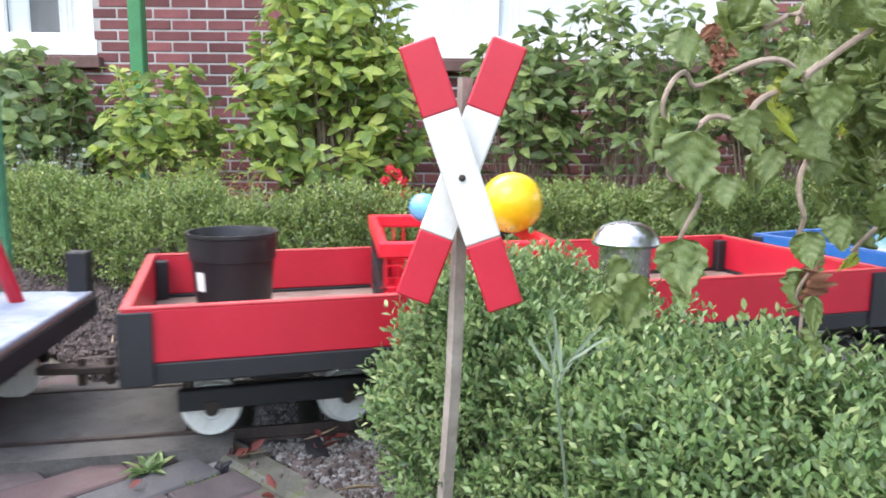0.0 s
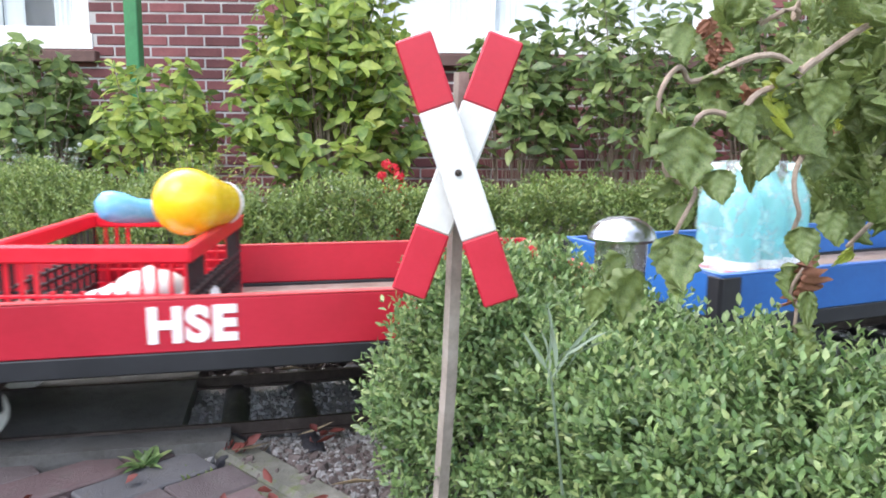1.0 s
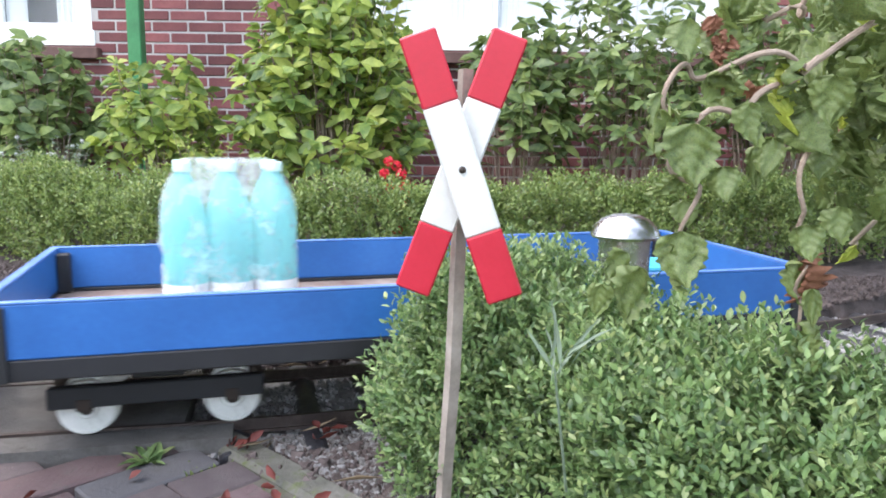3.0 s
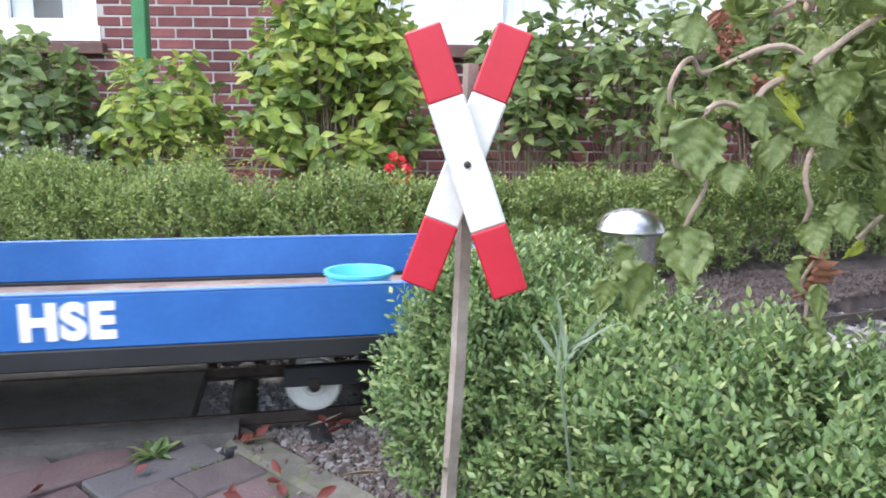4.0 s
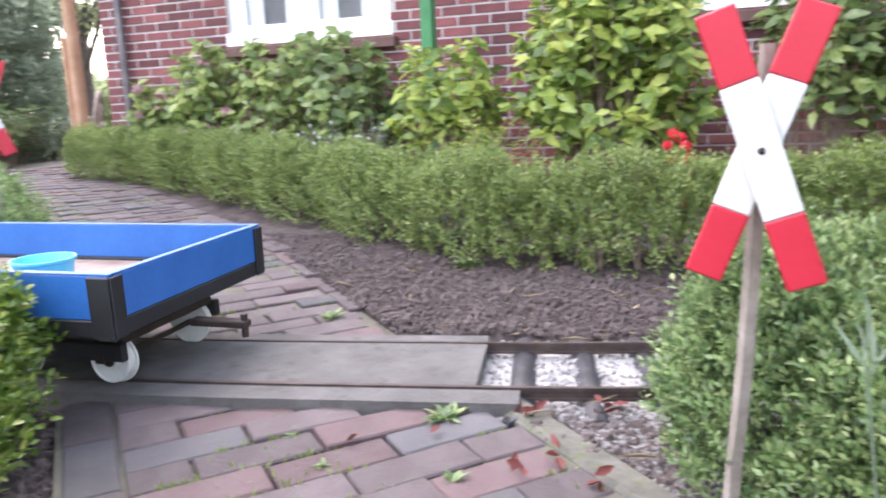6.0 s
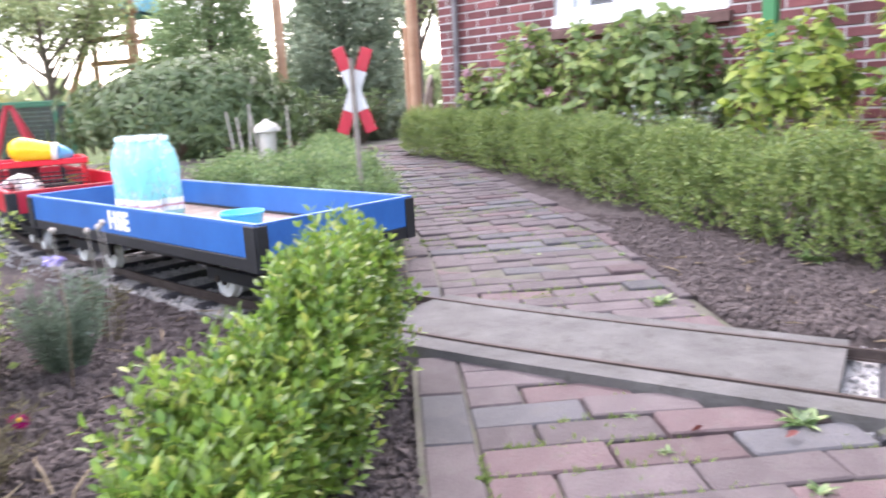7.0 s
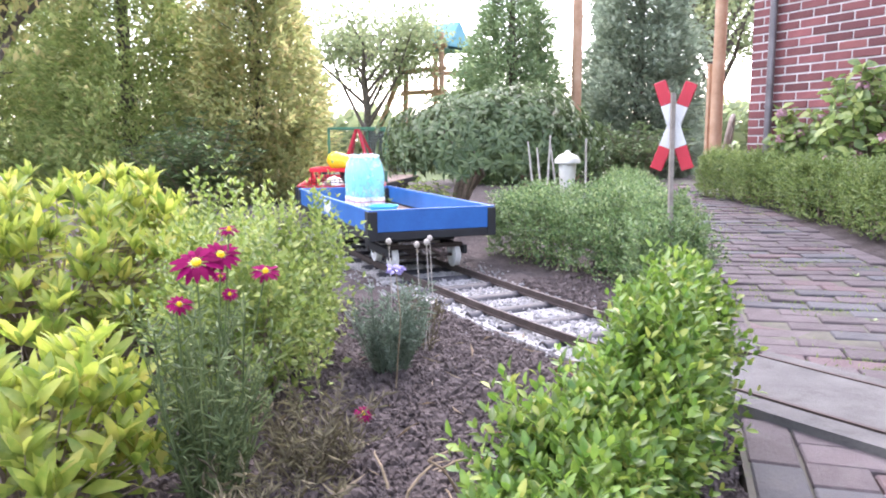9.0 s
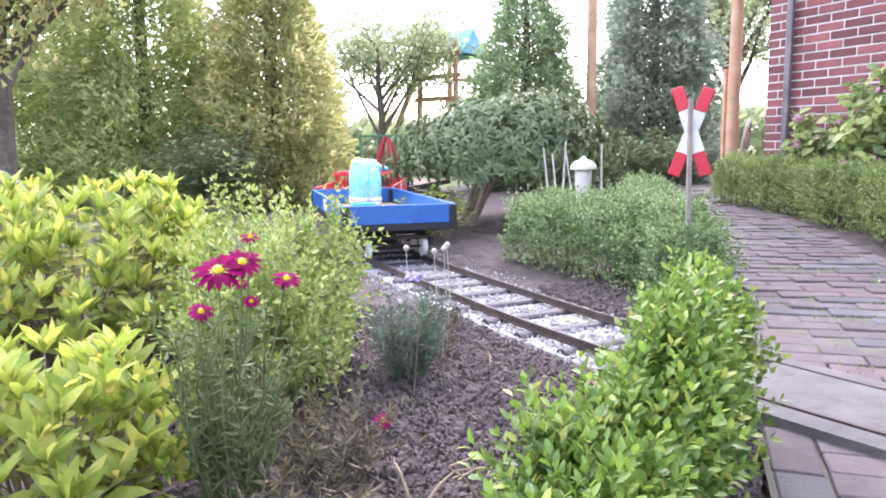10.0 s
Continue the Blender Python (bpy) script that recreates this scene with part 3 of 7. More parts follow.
# ---- brick path with the slab where the rails cross ----
def build_path():
    path = thing("path", "worn clinker brick path with mossy joints", "path", kind="structure")
    b = Build()
    n = 60
    vs, fs = [], []
    for k in range(n + 1):
        u = -2.4 + 10.0 * k / n
        for v, dz in ((-0.02, -0.10), (-0.02, -0.007), (PATH_W + 0.03, -0.007), (PATH_W + 0.03, -0.10)):
            q = path_at(u, v)
            vs.append((q[0], q[1], float(rise(q[0], q[1])) + dz - (0.04 if off_track([q[0]], [q[1]])[0] < 0.3 else 0)))
        if k:
            o = (k - 1) * 4
            for j in range(3):
                fs.append((o + j, o + j + 1, o + 5 + j, o + 4 + j))
    b.add(vs, fs, JOINT)
    b.make("bedding", path, "sandy earth and moss in the joints")
    shapes = []
    for mat in (BRICK_PAVER, BRICK_PAVER, BRICK_GREY, BRICK_PAVER, BRICK_RED):
        for k in range(2):
            m = Build()
            m.box((0, 0, -0.03), (0.1005 - 0.0015 * k, 0.242 - 0.004 * k, 0.06), mat, bevel=0.004)
            me = m.make("paver_shape").data
            bpy.data.objects.remove(bpy.data.objects["paver_shape"])
            shapes.append(me)
    rnd = random.Random(3)
    turn = math.atan2(PU[1], PU[0])

    def lay(u, v, along=False, cut=1.0):
        q = path_at(u, v)
        d = off_track([q[0]], [q[1]])[0]
        if d < (0.24 if along else 0.19):
            return
        ob = new("paver", rnd.choice(shapes))
        ob.parent = path
        ob.matrix_basis = Matrix.LocRotScale((q[0], q[1], float(rise(q[0], q[1])) + rnd.uniform(-0.005, 0.004)),
                                             Euler((rnd.uniform(-0.018, 0.018), rnd.uniform(-0.025, 0.025), turn + (0.145 if u > 1.6 else 0.0) + (math.pi / 2 if along else 0) + rnd.uniform(-0.02, 0.02))), Vector((1, cut, 1)))

    row = 0
    u = -1.25
    while u < 6.6:
        v = 0.100
        if row % 2:
            lay(u, v + 0.061, cut=0.49)
            v += 0.125
        while v < PATH_W - 0.02:
            w = min(0.246, PATH_W + 0.01 - v)
            if w > 0.06:
                lay(u + rnd.uniform(-0.003, 0.003), v + w / 2, cut=w / 0.246)
            v += 0.246
        row += 1
        u += 0.104
    u = -1.2
    while u < 6.6:
        lay(u, 0.045, True)
        if u > 0.4:
            lay(u + 0.11, PATH_W + 0.035, True)
        u += 0.25
    return path


JOINT = surface("mossy_joint", (0.06, 0.055, 0.045), (0.095, 0.088, 0.07), (0.135, 0.128, 0.09), 12, 90, 0.95, relief=0.9, dirt=(0.07, 0.095, 0.03))
build_path()


def build_slab():
    slab = thing("crossing_slab", "pale weathered concrete slabs between and beside the rails", "slab", kind="structure")
    for a, c, z in ((-GAUGE / 2 + 0.010, GAUGE / 2 - 0.013, 0.0235), (GAUGE / 2 + 0.008, GAUGE / 2 + 0.085, 0.021), (-GAUGE / 2 - 0.075, -GAUGE / 2 - 0.008, 0.019)):
        b = Build()
        strip(b, a, c, -0.04, z, CONCRETE, 0.60 if c < 0.2 else 0.50, 1.80, 0.05)
        b.make("slab", slab)
    return slab


build_slab()
kerb = Build()
for u0, u1 in ((-1.6, -0.95), (-0.93, -0.28)):
    a, c = PO + PU * u0 + PV * (PATH_W + 0.05), PO + PU * u1 + PV * (PATH_W + 0.05)
    kerb.box((0, 0, -0.045), (u1 - u0, 0.075, 0.10), MOSSY, Matrix.LocRotScale(((a + c) / 2).tolist() + [0.0], Euler((0, 0, math.atan2(PU[1], PU[0]))), None), 0.01)
tagged(kerb.make("kerb"), "mossy low concrete edging beside the brick path", "kerb", kind="structure")


# ---- house ----
WALL_Y, WALL_L, WALL_R, WALL_TOP = 5.10, -5.05, 5.0, 3.3
OPENINGS = [(-3.76, -2.36, 1.20, 2.45), (-0.56, 1.75, 1.20, 2.45)]


def build_house():
    wall = thing("wall_south", "old dark red brick house wall with pale mortar", "wall", kind="structure")
    b = Build()
    xs = [WALL_L] + [v for o in OPENINGS for v in o[:2]] + [WALL_R]
    for i in range(len(xs) - 1):
        inside = i % 2 == 1
        for z0, z1 in (((0.0, OPENINGS[0][2]), (OPENINGS[0][3], WALL_TOP)) if inside else ((0.0, WALL_TOP),)):
            b.box(((xs[i] + xs[i + 1]) / 2, WALL_Y + 0.111, (z0 + z1) / 2), (xs[i + 1] - xs[i], 0.24, z1 - z0), MORTAR, bevel=0.001)
    b.box((WALL_L + 0.111, WALL_Y + 3.3, WALL_TOP / 2), (0.24, 6.1, WALL_TOP), MORTAR, bevel=0.001)
    b.make("mortar_bed", wall)
    bl, bh, pitch, course = 0.226, 0.058, 0.238, 0.0705
    shape = Build()
    shape.box((0, 0, 0), (bl, 0.03, bh), WALL_BRICK, bevel=0.004)
    first = None
    rest = Build()
    rnd = random.Random(5)
    z, r, count = 0.14, 0, 0
    while z < WALL_TOP - 0.05:
        x = WALL_L - (0.119 if r % 2 else 0.0)
        while x < WALL_R - 0.1:
            a, c = max(x, WALL_L), x + bl
            for o in OPENINGS:
                if o[2] - 0.03 < z < o[3] + 0.03 and c > o[0] and a < o[1]:
                    if a < o[0] - 0.05:
                        c = o[0] - 0.004
                    elif c > o[1] + 0.05:
                        a = o[1] + 0.004
                    else:
                        a = c
            if c - a > 0.04:
                place = Matrix.LocRotScale(((a + c) / 2, WALL_Y + 0.0 + rnd.uniform(-0.002, 0.003), z), Euler((0, 0, rnd.uniform(-0.006, 0.006))), Vector(((c - a) / bl, 1, 1)))
                seen = (-2.36 < x < -0.6 and 0.7 < z < 1.75) or (x < -4.3 and 0.9 < z < 2.2)
                if seen and count < 300:
                    count += 1
                    if first is None:
                        first = shape.make("brick", wall)
                        ob = first
                    else:
                        ob = new("brick", first.data)
                        ob.parent = wall
                    ob.matrix_basis = place
                else:
                    rest.box((0, 0, 0), (bl, 0.03, bh), REST_BRICK, place, 0.004)
            x += pitch
        for k in range(8):
            rest.box((WALL_L - 0.0, WALL_Y + 0.14 + pitch * k + (0.119 if r % 2 == 0 else 0.0), z), (0.03, bl, bh), REST_BRICK, None, 0.004)
        z += course
        r += 1
    tagged(rest.make("brickwork", wall), kind="stuff")
    # brick sill under the first window
    led = Build()
    led.box(((OPENINGS[0][0] + OPENINGS[0][1]) / 2 + 0.03, WALL_Y - 0.035, 1.09), (1.46, 0.09, 0.075), BROWN_SILL, bevel=0.006)
    led.box(((OPENINGS[1][0] + OPENINGS[1][1]) / 2, WALL_Y - 0.035, 1.09), (2.36, 0.09, 0.075), BROWN_SILL, bevel=0.006)
    led.make("brick_sill", wall)
    for k, (x0, x1, z0, z1) in enumerate(OPENINGS):
        w = thing("window_%d" % (k + 1), "white painted wooden window with several panes", "window", kind="structure")
        f = Build()
        y = WALL_Y + 0.02
        f.box(((x0 + x1) / 2, y + 0.02, z0 - 0.01), (x1 - x0 + 0.04, 0.12, 0.10), WHITE)
        f.box(((x0 + x1) / 2, y + 0.04, z1 - 0.04), (x1 - x0, 0.07, 0.08), WHITE)
        n = 2 if k == 0 else 3
        for j in range(n + 1):
            f.box((x0 + 0.045 + (x1 - x0 - 0.09) * j / n, y + 0.04, (z0 + z1) / 2), (0.09, 0.07, z1 - z0), WHITE)
        f.make("window_frame", w)
        for j in range(n):
            pw = (x1 - x0 - 0.09) / n
            cx = x0 + 0.045 + pw * (j + 0.5)
            c = Build()
            for dx in (-1, 1):
                c.box((cx + dx * (pw / 2 - 0.06), y + 0.045, (z0 + z1) / 2), (0.045, 0.05, z1 - z0 - 0.16), WHITE)
            c.box((cx, y + 0.045, z0 + 0.065), (pw - 0.09, 0.05, 0.05), WHITE)
            c.box((cx, y + 0.047, z0 + 0.55), (pw - 0.12, 0.03, 0.025), WHITE)
            c.make("casement", w)
            g = Build()
            g.box((cx, y + 0.06, (z0 + z1) / 2), (pw - 0.14, 0.006, z1 - z0 - 0.16), PANE, bevel=0.001)
            g.make("pane", w).visible_shadow = False
            cur = Build()
            for side in (-1, 1):
                vs, fs = [], []
                for i in range(13):
                    xx = cx + side * (pw / 2 - 0.085) - side * 0.012 * i
                    for zz in (z0 + 0.09, z1 - 0.1):
                        vs.append((xx, y + 0.075 + 0.012 * math.sin(i * 2.1), zz))
                    if i:
                        fs.append((2 * i - 2, 2 * i - 1, 2 * i + 1, 2 * i))
                cur.add(vs, fs, WHITE)
            # dark board, no curtain: the unlit room's gloom painted on a sheet
            if k == 0:
                cur.box((cx, y + 0.12, (z0 + z1) / 2), (pw - 0.1, 0.004, z1 - z0 - 0.1), ROOM, bevel=0.0005)
            # white sheet stands in for net curtains and the sky's reflection
            if k == 1:
                cur.box((cx, y + 0.072, (z0 + z1) / 2), (pw - 0.14, 0.004, z1 - z0 - 0.16), NET_SKY, bevel=0.0005)
            cur.make("curtain", w)
    pipe = Build()
    pipe.tube([(-4.80, WALL_Y - 0.06, 0.12), (-4.80, WALL_Y - 0.06, WALL_TOP)], [0.03, 0.03], ZINC, 12)
    for z in (0.9, 2.3):
        pipe.tube([(-4.80, WALL_Y - 0.06, z), (-4.80, WALL_Y - 0.06, z + 0.025)], [0.036, 0.036], ZINC, 12)
    tagged(smooth_by(pipe.make("downpipe")), "grey zinc downpipe on the brick wall", "downpipe")
    roof = Build()
    roof.box(((WALL_L + WALL_R) / 2, WALL_Y + 3.0, WALL_TOP + 0.06), (WALL_R - WALL_L + 0.3, 6.8, 0.10), BROWN_SILL)
    tagged(roof.make("roof_slab"), "dark roof edge of the house", "roof", kind="structure")


REST_BRICK, _t, _n, _b = nodes_of("wall_brick_rest")
_geo = _n.new("ShaderNodeNewGeometry")
_c = ramp(_t, _geo.outputs["Random Per Island"], [(0.0, (0.075, 0.026, 0.03)), (0.5, (0.15, 0.048, 0.05)), (1.0, (0.25, 0.088, 0.08))])
_g = noise_tex(_t, 70, 6, 0.7)
link(_t, mix(_t, 0.3, _c, ramp(_t, _g, [(0.3, (0.10, 0.032, 0.034)), (0.7, (0.22, 0.08, 0.075))])), _b.inputs["Base Color"])
_b.inputs["Roughness"].default_value = 0.85
bump(_t, _b, _g, 0.5, 0.003)
BROWN_SILL = surface("brown_sill", (0.07, 0.035, 0.03), (0.11, 0.055, 0.045), (0.16, 0.09, 0.075), 8, 80, 0.7)
NET_SKY = surface("net_and_sky_white", (0.72, 0.73, 0.74), (0.8, 0.8, 0.81), (0.84, 0.84, 0.84), 5, 200, 0.9)
ROOM = surface("dim_room", (0.03, 0.03, 0.032), (0.07, 0.068, 0.066), (0.16, 0.155, 0.15), 3, 30, 0.9)
ZINC = surface("zinc", (0.10, 0.09, 0.095), (0.16, 0.145, 0.15), (0.23, 0.21, 0.215), 8, 80, 0.5, 0.5)
build_house()


# ---- the train ----
LEN, WID, TOP = 1.75, 0.64, 0.332
BOARD_LOW, SILL_LOW, DECK = 0.230, 0.190, 0.221
WHEEL_R, BASE = 0.056, 0.282
BOGIE = LEN / 2 - 0.29
GAP = 0.185
S0 = -3.025
WHEELS = []


def wheel_mesh():
    b = Build()
    b.lathe([(0.0115, 0.016), (0.020, 0.019), (0.024, 0.012), (0.049, 0.012), (0.053, 0.016), (WHEEL_R, 0.013), (WHEEL_R, -0.008), (0.062, -0.010), (0.062, -0.015), (0.012, -0.015)], NYLON, 28)
    b.lathe([(0.0, 0.024), (0.010, 0.024), (0.0125, 0.021), (0.0125, 0.016)], IRON, 10)
    b.lathe([(0.0125, 0.0165), (0.017, 0.0175), (0.018, 0.0135)], IRON, 12)
    ob = smooth_by(b.make("wheel"))
    me = ob.data
    bpy.data.objects.remove(ob)
    return me


WHEEL = wheel_mesh()


def bogie(parent, x):
    b = Build()
    b.box((x, 0, 0.160), (0.10, 0.41, 0.03), BLACK)
    o = b.make("bogie", parent)
    p = Build()
    p.box((x, 0, 0.185), (0.14, 0.14, 0.02), IRON)
    p.make("pivot_plate", o)
    for s in (-1, 1):
        d = Build()
        d.box((x, s * 0.198, 0.114), (BASE + 0.13, 0.022, 0.044), BLACK)
        for e in (-1, 1):
            d.box((x + e * BASE / 2, s * 0.2085, 0.098), (0.026, 0.006, 0.024), IRON, bevel=0.002)
        d.make("side_frame", o)
        d = Build()
        d.box((x + s * (BASE / 2 + 0.045), 0, 0.14), (0.018, 0.376, 0.022), IRON)
        d.make("end_bar", o)
    for e in (-1, 1):
        ax = Build()
        ax.tube([(x + e * BASE / 2, -0.15, RAIL_TOP + WHEEL_R), (x + e * BASE / 2, 0.15, RAIL_TOP + WHEEL_R)], [0.008, 0.008], IRON, 8)
        ax.make("axle", o)
        for s in (-1, 1):
            w = new("wheel", WHEEL)
            w.parent = o
            WHEELS.append((w, x + e * BASE / 2, s))
    return o


def lettering(text, parent, place, mat, height):
    """Blocky painted letters on a board, as a mesh."""
    cu = bpy.data.curves.new("lettering", "FONT")
    cu.body, cu.size, cu.align_x, cu.align_y, cu.extrude, cu.offset = text, height * 1.37, "CENTER", "CENTER", 0.0012, height * 0.068
    cu.space_character = 1.1
    tmp = new("lettering", cu)
    bpy.context.view_layer.update()
    me = bpy.data.meshes.new_from_object(tmp.evaluated_get(bpy.context.evaluated_depsgraph_get()))
    bpy.data.objects.remove(tmp)
    me.materials.clear()
    me.materials.append(mat)
    ob = new("lettering", me)
    ob.parent, ob.matrix_basis = parent, place
    return tagged(ob, "white painted letters")


def coupling(parent, x, way):
    b = Build()
    b.box((x + way * 0.05, 0, 0.135), (0.16, 0.035, 0.018), IRON)
    b.tube([(x + way * 0.12, 0, 0.10), (x + way * 0.12, 0, 0.16)], [0.009, 0.009], IRON, 8)
    b.make("coupling", parent)


def box_wagon(name, label, paint, worn, group, letters):
    w = thing(name, label, "wagon", group)
    f = Build()
    for s in (-1, 1):
        u = Build()
        u.box((0, s * (WID / 2 - 0.009), (BOARD_LOW + SILL_LOW) / 2), (LEN, 0.019, BOARD_LOW - SILL_LOW), BLACK)
        u.make("side_sill", w)
        u = Build()
        u.box((s * (LEN / 2 - 0.009), 0, (BOARD_LOW + SILL_LOW) / 2), (0.018, WID - 0.037, BOARD_LOW - SILL_LOW), BLACK)
        u.make("end_sill", w)
    f.box((0, 0, 0.200), (LEN - 0.09, 0.08, 0.02), BLACK)
    f.make("underframe", w, "black painted wooden underframe")
    d = Build()
    d.box((0, 0, DECK - 0.005), (LEN - 0.037, WID - 0.038, 0.010), PLYWOOD)
    d.make("floor_board", w, "dusty worn plywood floor")
    for s in (-1, 1):
        b = Build()
        b.box((0, s * (WID / 2 - 0.009), (BOARD_LOW + TOP) / 2), (LEN - 0.002, 0.018, TOP - BOARD_LOW), paint)
        b.box((0, s * (WID / 2 - 0.009), TOP + 0.0015), (LEN, 0.0185, 0.004), worn, bevel=0.001)
        b.make("side_board", w)
        e = Build()
        e.box((s * (LEN / 2 - 0.009), 0, (BOARD_LOW + TOP) / 2), (0.018, WID - 0.037, TOP - BOARD_LOW), paint)
        e.box((s * (LEN / 2 - 0.009), 0, TOP + 0.0015), (0.0185, WID - 0.037, 0.004), worn, bevel=0.001)
        e.make("end_board", w)
        for q in (-1, 1):
            c = Build()
            c.box((s * (LEN / 2 - 0.026), q * (WID / 2 + 0.003), (TOP - 0.004 + SILL_LOW) / 2), (0.056, 0.008, TOP - SILL_LOW - 0.004), BLACK)
            c.box((s * (LEN / 2 + 0.003), q * (WID / 2 - 0.018), (TOP - 0.004 + SILL_LOW) / 2), (0.008, 0.040, TOP - SILL_LOW - 0.004), BLACK)
            c.box((s * (LEN / 2 - 0.033), q * (WID / 2 - 0.033), (TOP + DECK) / 2 - 0.004), (0.030, 0.030, TOP - DECK - 0.012), BLACK)
            c.make("corner_iron", w)
    for s in (-1, 1):
        bogie(w, s * BOGIE)
        coupling(w, s * LEN / 2, s)
    lettering("HSE", w, pose(letters, WID / 2 + 0.0012, 0.280, 90, 0, 180), WHITE, 0.066)
    lettering("HSE", w, pose(letters, -WID / 2 - 0.0012, 0.280, 90, 0, 0), WHITE, 0.066)
    return w


TRAIN = "wagons of the garden train"
red_wagon = box_wagon("red_wagon", "low red wooden wagon with black frame, loaded with pot and crate", RED, RED_WORN, TRAIN, 0.01)
blue_wagon = box_wagon("blue_wagon", "low blue wooden wagon with black frame, loaded with bottles", BLUE, BLUE_WORN, TRAIN, 0.0)


def stake_wagon():
    """The open flat wagon in front, with a green mesh cage and a red trestle."""
    w = thing("flat_wagon", "flat black wagon with green mesh cage and red trestle", "wagon", TRAIN)
    f = Build()
    for s in (-1, 1):
        u = Build()
        u.box((0, s * (WID / 2 - 0.022), 0.205), (LEN, 0.044, 0.05), BLACK)
        u.make("side_sill", w)
        u = Build()
        u.box((s * (LEN / 2 - 0.022), 0, 0.205), (0.044, WID - 0.09, 0.05), BLACK)
        u.make("end_sill", w)
    f.box((0, 0, 0.212), (LEN - 0.08, 0.08, 0.03), BLACK)
    f.make("underframe", w)
    d = Build()
    d.box((0, 0, 0.234), (LEN - 0.01, WID - 0.01, 0.012), PLYWOOD)
    d.make("deck", w)
    for s in (-1, 1):
        p = Build()
        p.box((-LEN / 2 + 0.03, s * (WID / 2 - 0.03), 0.29), (0.05, 0.045, 0.12), BLACK)
        p.make("stake", w)
    c = Build()
    x0, x1, y0, z1 = -0.675, 0.80, WID / 2 - 0.03, 0.77
    for x in (x0, x1):
        for s in (-1, 1):
            c.box((x, s * y0, (0.24 + z1) / 2), (0.022, 0.022, z1 - 0.24), DARK_GREEN)
        c.box((x, 0, z1), (0.022, 2 * y0, 0.022), DARK_GREEN)
    for s in (-1, 1):
        c.box(((x0 + x1) / 2, s * y0, z1), (x1 - x0, 0.022, 0.022), DARK_GREEN)
    c.make("cage_frame", w, "dark green painted frame")
    m = Build()
    for x in (x0, x1):
        for k in range(24):
            y = -y0 + 2 * y0 * k / 23
            m.tube([(x, y, 0.24), (x, y, z1)], [0.0012, 0.0012], MESHWIRE, 4)
        for k in range(16):
            z = 0.26 + (z1 - 0.26) * k / 16
            m.tube([(x, -y0, z), (x, y0, z)], [0.0012, 0.0012], MESHWIRE, 4)
    tagged(m.make("wire_mesh", w), kind="stuff")
    nt = Build()
    nt.box((x1, 0, (0.26 + z1) / 2), (0.003, 2 * y0 - 0.02, z1 - 0.28), NETTING, bevel=0.0005)
    nt.make("net", w, "grey shade net")
    t = Build()
    for s in (-1, 1):
        t.tube([(-0.745, s * 0.17, 0.24), (-0.66, s * 0.012, 0.76)], [0.017, 0.017], RED, 8)
        t.tube([(-0.36, s * 0.2, 0.24), (-0.66, s * 0.012, 0.76)], [0.015, 0.015], RED, 8)
    t.box((-0.66, 0, 0.765), (0.05, 0.05, 0.03), RED)
    t.make("trestle", w, "red painted steel trestle")
    g = Build()
    g.box((-0.50, WID / 2 - 0.04, 0.30), (0.10, 0.03, 0.12), PALE_GREEN)
    g.box((-0.69, 0.0, 0.245), (0.37, 0.56, 0.012), SHEET)
    g.make("paper_sheet", w, "pale printed sheets under a cover")
    for s in (-1, 1):
        bogie(w, s * BOGIE)
        coupling(w, s * LEN / 2, s)
    return w


NETTING = pale_plastic("shade_net", (0.12, 0.14, 0.13), 0.5, 0.8)
MESHWIRE = surface("green_wire", (0.03, 0.07, 0.05), (0.05, 0.10, 0.07), (0.08, 0.14, 0.10), 10, 80, 0.5)
SHEET = surface("printed_sheet", (0.10, 0.17, 0.27), (0.26, 0.30, 0.36), (0.46, 0.47, 0.50), 9, 60, 0.6)
flat_wagon = stake_wagon()


def wagon_rows(first):
    """Rows for a wagon whose middle stands at s = first at the start."""
    rows = []
    for k in range(101):
        t = k / 10
        s = first + travel(t)
        xa, ya, _ = on_track(s + BOGIE)
        xb, yb, _ = on_track(s - BOGIE)
        rows.append((t, Matrix.LocRotScale(((xa + xb) / 2, (ya + yb) / 2, 0.0), Euler((0, 0, math.atan2(ya - yb, xa - xb))), None)))
    return rows


def travel(t):
    return float(np.interp(t, [a for a, _ in TRAVEL], [b for _, b in TRAVEL]))


TRAVEL = [(0, 0.045), (1.0, 0.765), (2.0, 1.485), (2.7, 2.0), (4.5, 3.295), (5.0, 3.64), (6.5, 4.69), (7, 5.045), (8, 5.775), (9, 6.54), (9.5, 6.88), (10, 7.20)]
BLUE_S = S0 + LEN / 2
RED_S = BLUE_S + LEN + GAP
FLAT_S = RED_S + LEN + 0.18
# what rides on a wagon moves with it: (thing, its pose on the wagon, the wagon's start)
LOADS = []


def motions():
    for w, s in ((blue_wagon, BLUE_S), (red_wagon, RED_S), (flat_wagon, FLAT_S)):
        walk(w, wagon_rows(s))
    for ob, local, s in LOADS:
        walk(ob, [(t, m @ local) for t, m in wagon_rows(s)])
    for w, x, s in WHEELS:
        rows = []
        for k in range(101):
            turn = math.degrees(travel(k / 10) / WHEEL_R)
            rows.append((k / 10, pose(x, s * (GAUGE / 2 + 0.007), RAIL_TOP + WHEEL_R) @ pose(0, 0, 0, -90 * s, 0, 0) @ pose(0, 0, 0, 0, 0, s * turn)))
        walk(w, rows)


# ---- loads ----
def load(ob, wagon_s, local):
    ob.matrix_basis = wagon_rows(wagon_s)[0][1] @ local
    LOADS.append((ob, local, wagon_s))
    return ob


FLOOR_Z = DECK + 0.001


